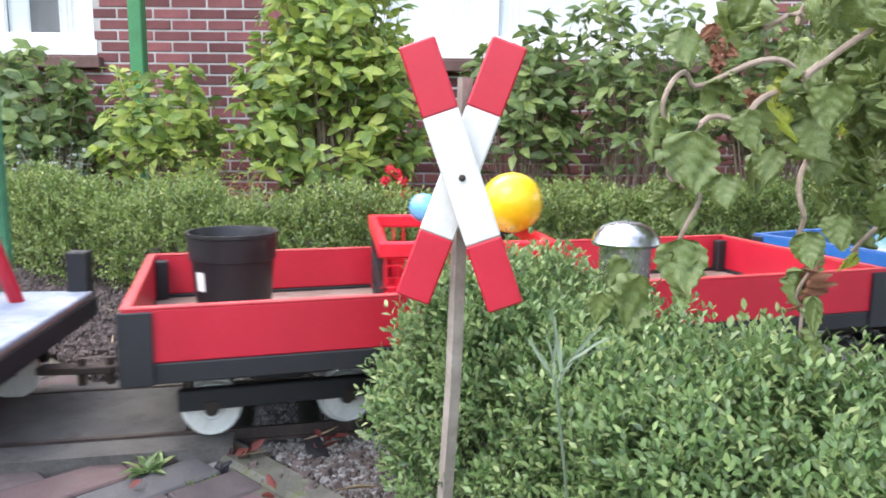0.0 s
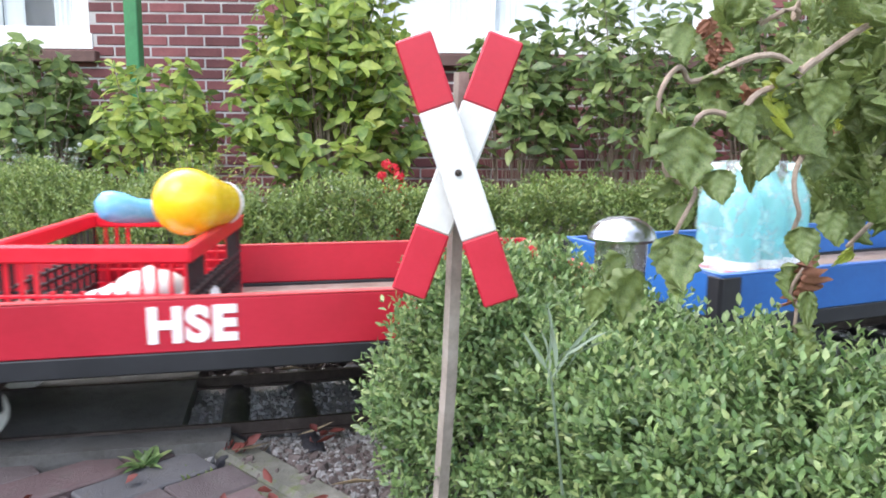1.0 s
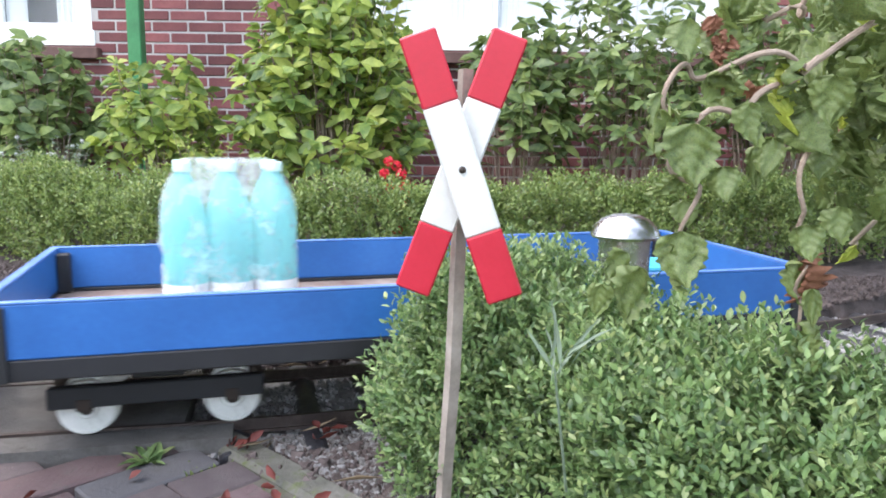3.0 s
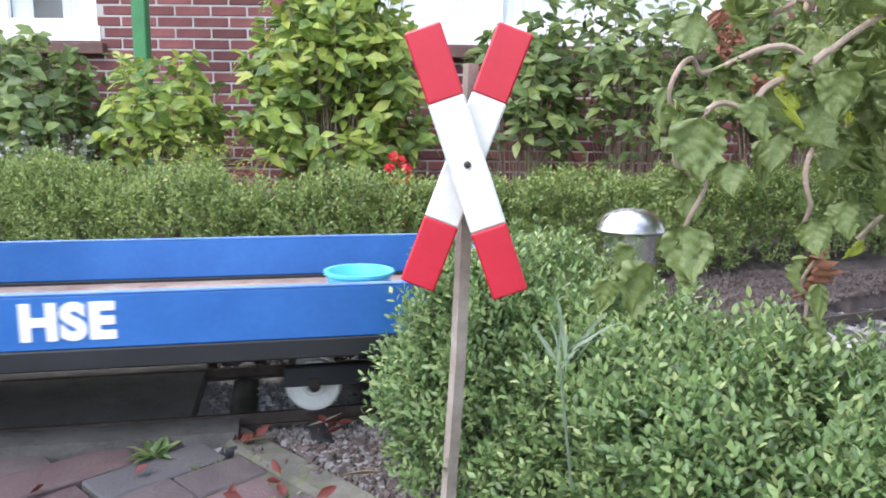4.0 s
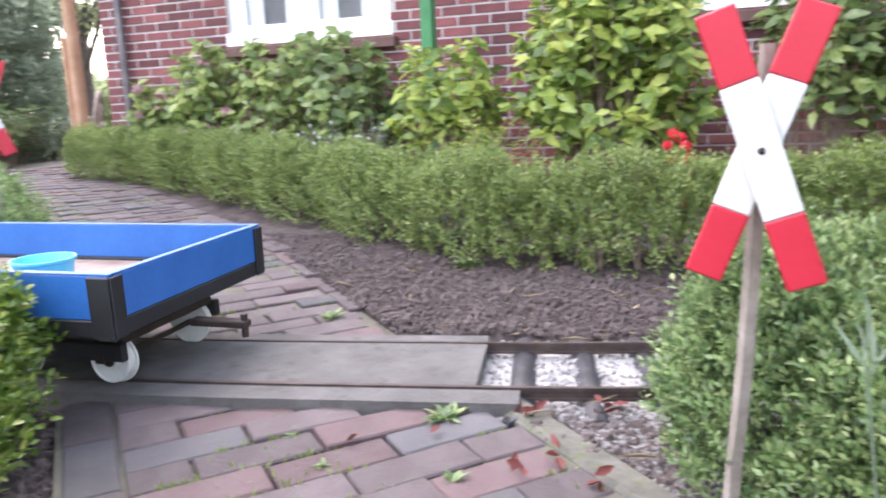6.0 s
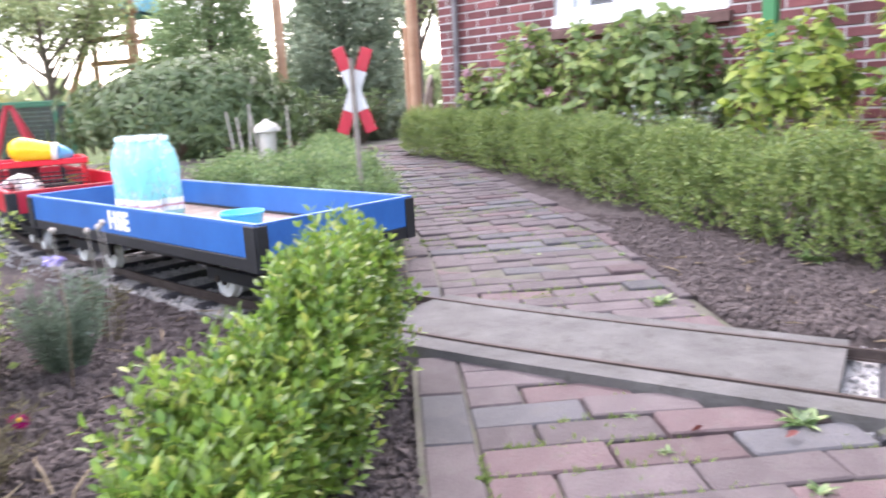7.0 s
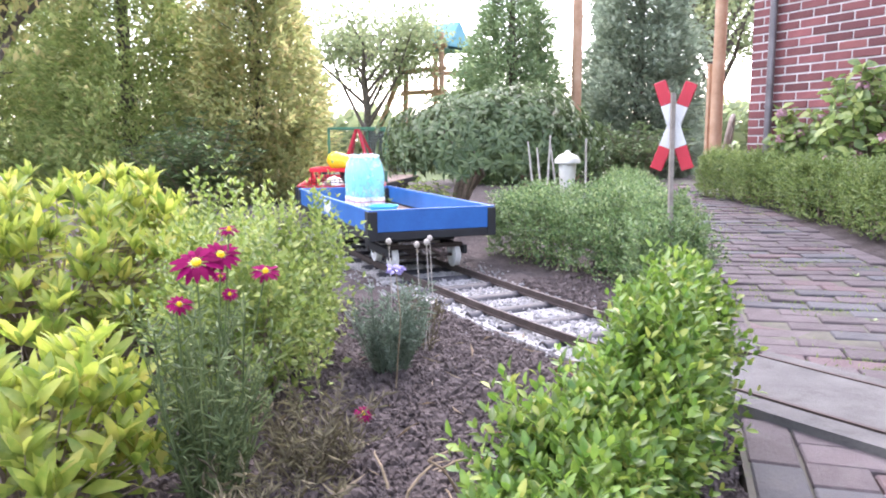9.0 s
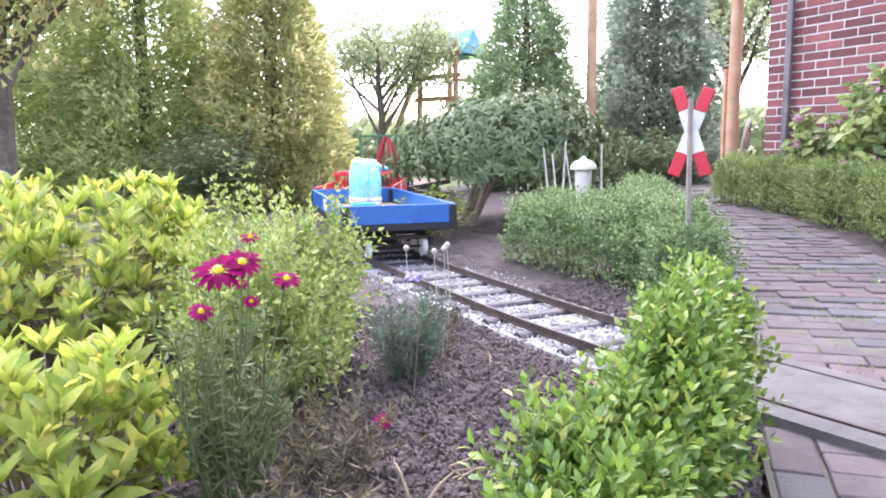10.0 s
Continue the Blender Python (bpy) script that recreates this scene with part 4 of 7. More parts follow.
def flower_pot():
    t = thing("plant_pot", "large empty black plastic plant pot with white sticker", "plant pot")
    b = Build()
    b.lathe([(0.001, 0.0), (0.088, 0.0), (0.092, 0.004), (0.104, 0.135), (0.109, 0.137), (0.113, 0.185), (0.117, 0.187), (0.117, 0.194), (0.110, 0.194), (0.106, 0.185), (0.100, 0.14), (0.088, 0.008), (0.001, 0.008)], POT_BLACK, 40)
    smooth_by(b.make("pot", t))
    s = Build()
    vs, fs = [], []
    for i in range(6):
        a = 0.50 + i * 0.055
        for z in (0.075, 0.115):
            r = 0.0925 + (z / 0.135) * 0.0118 + 0.0008
            vs.append((r * math.cos(a), r * math.sin(a), z))
        if i:
            fs.append((2 * i - 2, 2 * i, 2 * i + 1, 2 * i - 1))
    s.add(vs, fs, WHITE)
    s.make("sticker", t, "white paper label")
    return t


def crate():
    t = thing("folding_crate", "red plastic folding crate with open grid sides", "crate")
    lx, ly, h = 0.37, 0.53, 0.205
    body = Build()
    body.box((0, 0, 0.006), (lx - 0.01, ly - 0.01, 0.012), CRATE_RED)
    for s in (-1, 1):
        for (cx, cy, sx, sy) in ((0, s * (ly / 2 - 0.006), lx, 0.012), (s * (lx / 2 - 0.006), 0, 0.012, ly)):
            long = max(sx, sy)
            ax = 0 if sx > sy else 1
            side = CRATE_RED if ax == 0 else POT_BLACK
            for z, hh in ((0.015, 0.03), (0.062, 0.006), (0.085, 0.006), (0.108, 0.006)):
                body.box((cx, cy, z), (sx if ax == 0 else 0.010, sy if ax == 1 else 0.010, hh), side, bevel=0.001)
            n = 13
            for k in range(n + 1):
                o = -long / 2 + 0.008 + (long - 0.016) * k / n
                zt = 0.165 if not (0.28 < k / n < 0.72) else 0.108
                body.box((cx + (o if ax == 0 else 0), cy + (o if ax == 1 else 0), zt / 2 + 0.01), (0.006, 0.010, zt) if ax == 0 else (0.010, 0.006, zt), side, bevel=0.001)
    body.make("grid_side", t)
    rim = Build()
    for s in (-1, 1):
        rim.box((0, s * (ly / 2 - 0.004), h - 0.016), (lx + 0.012, 0.020, 0.034), CRATE_RED, bevel=0.004)
        rim.box((s * (lx / 2 - 0.004), 0, h - 0.016), (0.020, ly - 0.014, 0.034), CRATE_RED, bevel=0.004)
    rim.make("rim", t)
    return t


def inflatable():
    t = thing("inflatable_club", "inflatable toy club, yellow head and light blue handle", "inflatable toy")
    h = Build()
    prof = [(0.001, 0.068)] + [(0.068 * math.sin(a), 0.068 * math.cos(a)) for a in np.linspace(0.12, 1.75, 14)] + [(0.060, -0.06), (0.052, -0.11), (0.044, -0.17)]
    turn = Vector((0.36, 0.92, 0.11)).to_track_quat("Z", "Y").to_matrix().to_4x4()
    h.lathe(prof, YELLOW, 28, turn)
    smooth_by(h.make("head", t), 60)
    g = Build()
    g.tube(spline3([(-0.058, -0.15, -0.018), (-0.03, -0.205, -0.035), (0.06, -0.235, -0.042), (0.12, -0.18, -0.036), (0.165, -0.14, -0.022), (0.195, -0.12, -0.015)], 5),
           [0.045, 0.044, 0.042, 0.04, 0.037, 0.034, 0.032, 0.03, 0.029, 0.028, 0.027, 0.026, 0.026, 0.026, 0.027, 0.028, 0.029, 0.031, 0.033, 0.034, 0.034, 0.033, 0.031, 0.028, 0.02, 0.006], SKY_VINYL, 16)
    smooth_by(g.make("handle", t, "light blue handle"), 60)
    r = Build()
    r.lathe([(0.0455, -0.178), (0.0485, -0.17), (0.0492, -0.16), (0.049, -0.152)], WHITE, 24, turn)
    smooth_by(r.make("ring", t, "white band"), 60)
    return t


def spline3(pts, n=9):
    p = [Vector(q) for q in pts]
    p = [p[0] * 2 - p[1]] + p + [p[-1] * 2 - p[-2]]
    out = []
    for i in range(1, len(p) - 2):
        for k in range(n):
            t = k / n
            out.append(0.5 * (2 * p[i] + (p[i + 1] - p[i - 1]) * t + (2 * p[i - 1] - 5 * p[i] + 4 * p[i + 1] - p[i + 2]) * t ** 2 + (3 * p[i] - p[i - 1] - 3 * p[i + 1] + p[i + 2]) * t ** 3))
    out.append(p[-2])
    return out


def cushion_pack():
    t = thing("cloth_bundle", "striped white cloth bundle inside the crate", "cloth")
    b = Build()
    for k in range(3):
        b.lathe([(0.001, 0.05)] + [(0.075 * math.sin(a) * (1 + 0.05 * math.sin(3 * a)), 0.04 * math.cos(a)) for a in np.linspace(0.3, 2.84, 9)] + [(0.001, -0.04)], WHITE if k != 1 else NYLON, 18,
                pose((k - 1) * 0.07, 0.03 * (k - 1), 0.045 + 0.03 * (k % 2)))
    smooth_by(b.make("cloth", t))
    return t


def water_pack():
    t = thing("water_bottle_pack", "shrink-wrapped pack of six pale green water bottles", "bottle pack")
    d = 0.086
    prof = [(0.001, 0.004), (0.030, 0.0), (0.040, 0.008), (0.0425, 0.02), (0.0425, 0.075), (0.0405, 0.082), (0.0425, 0.09), (0.0405, 0.105), (0.0425, 0.115), (0.0395, 0.135), (0.0425, 0.155), (0.0425, 0.19),
            (0.039, 0.215), (0.030, 0.245), (0.019, 0.268), (0.0135, 0.28), (0.0135, 0.296)]
    lab = [(0.0432, 0.025), (0.0432, 0.072)]
    cap = [(0.0165, 0.286), (0.0165, 0.302), (0.015, 0.304), (0.001, 0.304)]
    first = None
    for i in range(3):
        for j in range(2):
            if first is None:
                b = Build()
                b.lathe(prof, PET, 20)
                bo = smooth_by(b.make("bottle", t), 50)
                l = Build()
                l.lathe(lab, WHITE, 20)
                l.lathe([(0.0436, 0.042), (0.0436, 0.05)], LABEL_RED, 20)
                lo = smooth_by(l.make("label", bo, "white paper label"))
                c = Build()
                c.lathe(cap, CAP, 16)
                co = smooth_by(c.make("cap", bo, "pale cap"))
                first = (bo, lo, co)
            else:
                bo = new("bottle", first[0].data)
                bo.parent = t
                for src in first[1:]:
                    o = new(src.name.split(".")[0], src.data)
                    o.parent = bo
                    tagged(o, src["label"])
            bo.matrix_basis = pose((i - 1) * d, (j - 0.5) * d, 0)
    f = Build()
    vs, fs = [], []
    n = 44
    levels = [0.002, 0.03, 0.06, 0.09, 0.12, 0.15, 0.18, 0.20, 0.225, 0.25, 0.275, 0.296, 0.309]
    for z in levels:
        k = 1.0 if z < 0.2 else 1.0 - 0.38 * ((z - 0.2) / 0.11) ** 2.0
        for i in range(n):
            a = 2 * math.pi * i / n
            c, s = math.cos(a), math.sin(a)
            x = math.copysign(abs(c) ** 0.45, c) * 0.131 * k
            y = math.copysign(abs(s) ** 0.45, s) * 0.088 * k
            w = 1 + 0.024 * math.sin(7 * a + 50 * z) + 0.02 * math.sin(13 * a - 90 * z) + 0.012 * math.sin(23 * a + 160 * z) - (0.035 if 0.1 < z < 0.14 else 0)
            vs.append((x * w, y * w, z))
    for j in range(len(levels) - 1):
        for i in range(n):
            i2 = (i + 1) % n
            fs.append((j * n + i, j * n + i2, (j + 1) * n + i2, (j + 1) * n + i))
    fs.append(tuple((len(levels) - 1) * n + i for i in range(n)))
    f.add(vs, fs, FILM)
    smooth_by(f.make("wrap", t, "clear crinkled shrink wrap"), 70)
    return t


LABEL_RED = surface("label_print", (0.45, 0.20, 0.22), (0.55, 0.28, 0.30), (0.6, 0.35, 0.36), 8, 80, 0.6)
CAP = surface("pale_cap", (0.45, 0.68, 0.62), (0.55, 0.75, 0.70), (0.6, 0.8, 0.74), 8, 80, 0.4)


def basin():
    t = thing("plastic_basin", "small round light blue plastic bowl", "bowl")
    b = Build()
    b.lathe([(0.001, 0.0), (0.062, 0.0), (0.068, 0.006), (0.088, 0.075), (0.094, 0.077), (0.094, 0.082), (0.086, 0.082), (0.080, 0.07), (0.062, 0.010), (0.001, 0.008)], BASIN_BLUE, 36)
    smooth_by(b.make("bowl", t))
    return t


def board_scrap(l, w):
    b = Build()
    b.box((0, 0, 0.006), (l, w, 0.011), OLD_WOOD, bevel=0.002)
    return tagged(b.make("plank"), "short grey weathered plank on the wagon floor", "plank")


def pebble():
    b = Build()
    b.lathe([(0.001, 0.052)] + [(0.036 * math.sin(a), 0.027 + 0.026 * math.cos(a)) for a in np.linspace(0.3, 2.84, 8)] + [(0.001, 0.0)], CREAM, 14)
    return tagged(smooth_by(b.make("stone")), "rounded pale stone on the wagon floor", "stone")


load(flower_pot(), RED_S, pose(0.67, -0.02, FLOOR_Z) @ Matrix.Diagonal((0.88, 0.88, 1.06, 1)))
load(pebble(), RED_S, pose(0.40, 0.03, FLOOR_Z))
load(crate(), RED_S, pose(0.155, 0.0, FLOOR_Z, 0, 0, -9))
load(cushion_pack(), RED_S, pose(0.11, 0.10, FLOOR_Z + 0.012, 0, 0, 0))
load(inflatable(), RED_S, pose(0.03, 0.08, FLOOR_Z + 0.268) @ Matrix.Scale(1.06, 4))
load(water_pack(), BLUE_S, pose(0.44, -0.02, FLOOR_Z, 0, 0, 4) @ Matrix.Scale(1.13, 4))
load(basin(), BLUE_S, pose(-0.545, 0.15, FLOOR_Z) @ Matrix.Diagonal((0.80, 0.80, 1.3, 1)))
load(board_scrap(0.22, 0.07), BLUE_S, pose(-0.38, 0.05, FLOOR_Z + 0.012, 5, -6, 25))
load(board_scrap(0.16, 0.05), BLUE_S, pose(-0.76, -0.1, FLOOR_Z + 0.008, 4, 5, 70))


# ---- hedges and shrubs ----
def hull(poly, hw, h, n, seed, rough=0.2, ends=True, boxy=0.75):
    """Points and outward ways on the skin of a clipped hedge along a line."""
    p = np.array(poly, float)
    seg = np.linalg.norm(np.diff(p, axis=0), axis=1)
    run = np.concatenate([[0], np.cumsum(seg)])
    s = RNG.uniform(-hw, run[-1] + hw, n) if ends else RNG.uniform(0, run[-1], n)
    c = np.stack([np.interp(s, run, p[:, 0]), np.interp(s, run, p[:, 1])], 1)
    b = np.interp(s.clip(0.03, run[-1] - 0.03) + 0.03, run, p[:, 0]), np.interp(s.clip(0.03, run[-1] - 0.03) + 0.03, run, p[:, 1])
    a = np.interp(s.clip(0.03, run[-1] - 0.03) - 0.03, run, p[:, 0]), np.interp(s.clip(0.03, run[-1] - 0.03) - 0.03, run, p[:, 1])
    d = unit(np.stack([b[0] - a[0], b[1] - a[1]], 1))
    q = np.stack([-d[:, 1], d[:, 0]], 1)
    over = (np.maximum(0, -s) - np.maximum(0, s - run[-1]))
    th = RNG.uniform(0.0, math.pi, n)
    cx, sz = np.cos(th), np.sin(th)
    k = np.sqrt(np.clip(1 - (over / hw) ** 2, 0, 1))
    off = np.sign(cx) * np.abs(cx) ** boxy * hw * k
    hz = np.abs(sz) ** 0.72 * h * (0.35 + 0.65 * k ** 0.6)
    pts = np.stack([c[:, 0] + q[:, 0] * off - d[:, 0] * over, c[:, 1] + q[:, 1] * off - d[:, 1] * over, hz], 1)
    out = np.stack([q[:, 0] * cx * 1.0 - d[:, 0] * over / hw, q[:, 1] * cx - d[:, 1] * over / hw, sz * 1.1], 1)
    w = 1 + rough * bumps(pts, 7, seed) + rough * 0.5 * bumps(pts, 19, seed)
    mid = np.stack([c[:, 0] - d[:, 0] * over * 0.8, c[:, 1] - d[:, 1] * over * 0.8, 0.45 * hz], 1)
    pts = mid + (pts - mid) * w[:, None]
    pts[:, 2] += rise(pts[:, 0], pts[:, 1])
    return pts, unit(out), mid


def hedge(name, label, poly, hw, h, n, leaf, mat, seed, pairs=4, simple=False, shoot=0.05, low=0.0, group="", category="hedge", taper=1.0, boxy=0.75, rough=0.2, upward=0.55, stray=0.38, slim=0.52):
    t = thing(name, label, category, group)
    pts, out, mid = hull(poly, hw, h, n, seed, rough, boxy=boxy)
    if taper < 1:
        p0, p1 = np.array(poly[0], float), np.array(poly[-1], float)
        f = np.clip(((pts[:, :2] - p0) @ (p1 - p0)) / ((p1 - p0) @ (p1 - p0)), 0, 1)
        pts[:, 2] *= taper + (1 - taper) * f
        mid[:, 2] *= taper + (1 - taper) * f
    keep = pts[:, 2] - rise(pts[:, 0], pts[:, 1]) > low
    pts, out, mid = pts[keep], out[keep], mid[keep]
    n = len(pts)
    depth = RNG.uniform(0, 1, n) ** 2.2 * 0.35
    base = pts - out * (shoot * 0.8) - (pts - mid) * depth[:, None] * np.array([1, 1, 0.8])
    axis = out * 0.75 + np.array([0, 0, upward]) + RNG.normal(0, stray, (n, 3))
    L = shoot * RNG.uniform(0.6, 1.5, n)
    B, D, F, S = sprigs(base, axis, L, pairs, leaf)
    leaf_mesh("foliage", B, D, F, S, S * slim, mat, t, simple=simple, fold=0.18, droop=0.1)
    # woody stems
    st = Build()
    p = np.array(poly, float)
    run = np.concatenate([[0], np.cumsum(np.linalg.norm(np.diff(p, axis=0), axis=1))])
    rnd = random.Random(int(seed * 10))
    for k in range(int(10 + run[-1] * 22)):
        s = rnd.uniform(0, run[-1])
        x, y = np.interp(s, run, p[:, 0]) + rnd.uniform(-0.3, 0.3) * hw, np.interp(s, run, p[:, 1]) + rnd.uniform(-0.3, 0.3) * hw
        z = float(rise(x, y))
        dx, dy = rnd.uniform(-1, 1) * hw * 0.5, rnd.uniform(-1, 1) * hw * 0.5
        st.tube([(x, y, z - 0.02), (x + dx * 0.35, y + dy * 0.35, z + h * 0.3 * taper), (x + dx, y + dy, z + h * 0.65 * taper)], [0.006, 0.0045, 0.002], TWIG if k % 3 else BARK, 5)
    tagged(st.make("branchwork", t), kind="stuff")
    # inner twiggy leaves that close the core
    m = int(n * 0.7)
    j = RNG.integers(0, n, m)
    inner = mid[j] + (pts[j] - mid[j]) * RNG.uniform(0.25, 0.8, (m, 1))
    inner[:, 2] += rise(inner[:, 0], inner[:, 1]) * 0.5
    leaf_mesh("inner_foliage", inner, RNG.normal(0, 1, (m, 3)), RNG.normal(0, 1, (m, 3)), leaf * 1.7, leaf * 1.0, mat, t, simple=True)
    return t


hedge("box_bush", "dense bright green boxwood bush beside the crossing sign", [(0.88, 0.48), (0.50, 0.80), (0.30, 1.10), (0.10, 1.38)], 0.24, 0.42, 8600, 0.0158, BOX_LEAF, 1.0, pairs=6, shoot=0.065, taper=0.70, category="bush", rough=0.3, upward=0.75, stray=0.32, slim=0.50)
hedge("path_hedge", "low clipped boxwood hedge along the brick path", [(-0.97, 0.33), (-1.09, 0.53), (-1.28, 0.78), (-1.50, 1.03)], 0.105, 0.36, 2500, 0.0235, BOX_FRESH, 2.3, pairs=6, shoot=0.085, taper=0.60, rough=0.6, upward=0.75, stray=0.33, slim=0.50)
hedge("back_hedge", "long clipped boxwood hedge in front of the house", [(2.4, 3.75), (1.6, 3.42), (0.34, 2.90), (-0.43, 2.72), (-1.0, 2.78), (-1.9, 3.35), (-3.3, 4.16), (-4.3, 4.62), (-5.22, 4.90)], 0.19, 0.40, 17500, 0.0195, BOX_DARK, 3.1, pairs=4, simple=True, shoot=0.055, boxy=0.6, rough=0.26, upward=0.75)
hedge("corner_hedge", "boxwood hedge at the far bend of the track", [(-2.58, 1.98), (-3.08, 2.30), (-3.9, 2.88), (-4.6, 3.36)], 0.19, 0.37, 4000, 0.020, BOX_LEAF, 4.4, pairs=4, simple=True, shoot=0.06, rough=0.3)
hedge("corner_bush", "loose boxwood bush beside the track", [(-2.80, 2.08), (-3.3, 2.05), (-3.85, 2.03)], 0.20, 0.40, 2600, 0.020, BOX_LEAF, 5.2, pairs=4, simple=True, shoot=0.07, rough=0.34, category="bush")


def shrub(name, label, x, y, r, h, stems, leaf, mat, seed, nodes=7, slim=0.55, start=0.3, stem_r=0.005, flowers=None, stem_mat=None, simple=False, category="bush", group="", whorl=0, lift=0.0, bare=0.22, turned=0.0):
    """A shrub of bending stems with pairs of large leaves."""
    t = thing(name, label, category, group)
    rnd = random.Random(seed)
    z0 = float(rise(x, y)) - 0.02
    st = Build()
    B, D, F, S = [], [], [], []
    heads = []
    for k in range(stems):
        a, q = rnd.uniform(0, 6.283), math.sqrt(rnd.random())
        bx, by = x + 0.35 * r * q * math.cos(a), y + 0.35 * r * q * math.sin(a)
        top = h * rnd.uniform(0.55, 1.0) * (1 - 0.3 * q * q)
        ex, ey = x + r * q * math.cos(a) + rnd.uniform(-0.04, 0.04), y + r * q * math.sin(a) + rnd.uniform(-0.04, 0.04)
        if whorl:
            # shoots of all lengths, so that leaf rosettes cover the whole rounded bush
            lev = rnd.uniform(bare, 1.0) ** 0.8
            out = math.sqrt(max(0.0, 1 - 0.82 * lev ** 2.4)) * (0.45 + 0.55 * q)
            top = h * lev * rnd.uniform(0.88, 1.08)
            ex, ey = x + r * out * math.cos(a), y + r * out * math.sin(a)
        p0, p1, p2 = Vector((bx, by, z0)), Vector((bx + (ex - bx) * 0.35, by + (ey - by) * 0.35, z0 + top * 0.6)), Vector((ex, ey, z0 + top))
        st.tube([p0, p1, p2], [stem_r, stem_r * 0.8, stem_r * 0.4], stem_mat or TWIG, 5)
        for i in range(nodes):
            f = start + (1 - start) * (i + rnd.random() * 0.5) / nodes
            if whorl:
                f = 0.62 + 0.36 * (i + rnd.random() * 0.5) / nodes
            p = p0 * (1 - f) ** 2 + p1 * 2 * f * (1 - f) + p2 * f * f
            ang = (i % 2) * math.pi / 2 + rnd.uniform(-0.5, 0.5) + a
            for s in (0, math.pi):
                d = Vector((math.cos(ang + s), math.sin(ang + s), rnd.uniform(-0.9, 0.6) if turned else rnd.uniform(-0.15, 0.55)))
                B.append(p)
                D.append(d)
                F.append((rnd.uniform(-0.4, 0.4) * (1 + 2 * turned) + (0.7 * math.cos(a) if whorl else 0), rnd.uniform(-0.4, 0.4) * (1 + 2 * turned) + (0.7 * math.sin(a) - 0.25 if whorl else 0), 1.0 if not whorl else 0.75))
                S.append(leaf * rnd.uniform(0.6, 1.15) * (0.75 if i == nodes - 1 else 1))
        for s in range(whorl or 4):
            ang = s * 6.283 / (whorl or 4) + a + rnd.uniform(-0.25, 0.25) * (1 + 5 * turned)
            B.append(p2)
            D.append((math.cos(ang) + 0.3 * math.cos(a), math.sin(ang) + 0.3 * math.sin(a), (rnd.uniform(-0.8, 0.75) if turned else rnd.uniform(0.15, 1.0) + lift) if whorl else 0.8))
            F.append(((0.6 + turned) * math.cos(a) + rnd.uniform(-0.7, 0.7), (0.6 + turned) * math.sin(a) - 0.6 * turned + rnd.uniform(-0.7, 0.7), 0.8 - 0.3 * turned) if whorl else (0, 0, 1.0))
            S.append(leaf * (rnd.uniform(0.6, 1.05) if whorl else rnd.uniform(0.5, 0.8)))
        heads.append(p2)
    tagged(st.make("branchwork", t), kind="stuff")
    S = np.array(S)
    leaf_mesh("foliage", np.array([tuple(b) for b in B]), np.array([tuple(d) for d in D]), np.array(F), S, S * slim, mat, t, simple=simple, fold=0.12, droop=0.22)
    if flowers:
        fm, count, size = flowers
        rnd.shuffle(heads)
        for p in heads[:count]:
            n = 46
            v = unit(RNG.normal(0, 1, (n, 3)) * np.array([1, 1, 0.7]))
            leaf_mesh("flower_head", np.array(tuple(p + Vector((0, 0, 0.02)))) + v * size * 0.7, np.cross(v, RNG.normal(0, 1, (n, 3))), v, size * 0.55, size * 0.5, fm, t, simple=True)
    return t


WALLSIDE = "shrubs along the house wall"
HYD = "tall leafy bright green hydrangea against the brick wall"
shrub("hydrangea", HYD, -0.66, 4.25, 0.56, 1.40, 190, 0.125, HYDRANGEA, 11, nodes=5, slim=0.46, whorl=6, group=WALLSIDE, turned=0.4)
shrub("hydrangea", "leafy green hydrangea in front of the green post", -1.62, 4.30, 0.44, 0.88, 62, 0.115, HYDRANGEA, 12, nodes=4, slim=0.48, whorl=6, group=WALLSIDE, turned=0.38, bare=0.4)
shrub("hydrangea", "leafy green hydrangea under the window", -2.50, 4.62, 0.46, 0.98, 72, 0.12, SHADE_SHRUB, 13, nodes=4, slim=0.5, whorl=6, group=WALLSIDE, turned=0.38, bare=0.4)
shrub("hydrangea", "hydrangea with faded pink heads under the window", -3.10, 4.72, 0.46, 1.0, 70, 0.11, MID_SHRUB, 14, nodes=4, whorl=6, flowers=(PINK_PETAL, 6, 0.055), group=WALLSIDE, turned=0.35)
shrub("hydrangea", "hydrangea with faded pink heads beside the downpipe", -3.80, 4.84, 0.40, 0.98, 62, 0.11, MID_SHRUB, 15, nodes=4, whorl=6, flowers=(PINK_PETAL, 9, 0.055), group=WALLSIDE, turned=0.35)
shrub("hydrangea", "low hydrangea at the house corner", -4.40, 4.92, 0.28, 0.74, 46, 0.10, MID_SHRUB, 16, nodes=5, whorl=6, flowers=(PINK_PETAL, 7, 0.05), group=WALLSIDE, turned=0.35)
shrub("hydrangea", "leafy green shrub under the wide window", 0.40, 4.45, 0.40, 1.20, 62, 0.125, SHADE_SHRUB, 27, nodes=4, slim=0.44, whorl=7, group=WALLSIDE, turned=0.38, bare=0.34, stem_r=0.003)
shrub("hydrangea", "leafy shrub with bare lower stems under the wide window", 1.05, 4.38, 0.54, 1.42, 84, 0.115, SHADE_SHRUB, 17, nodes=4, slim=0.42, whorl=7, group=WALLSIDE, turned=0.38, bare=0.28, stem_r=0.003)
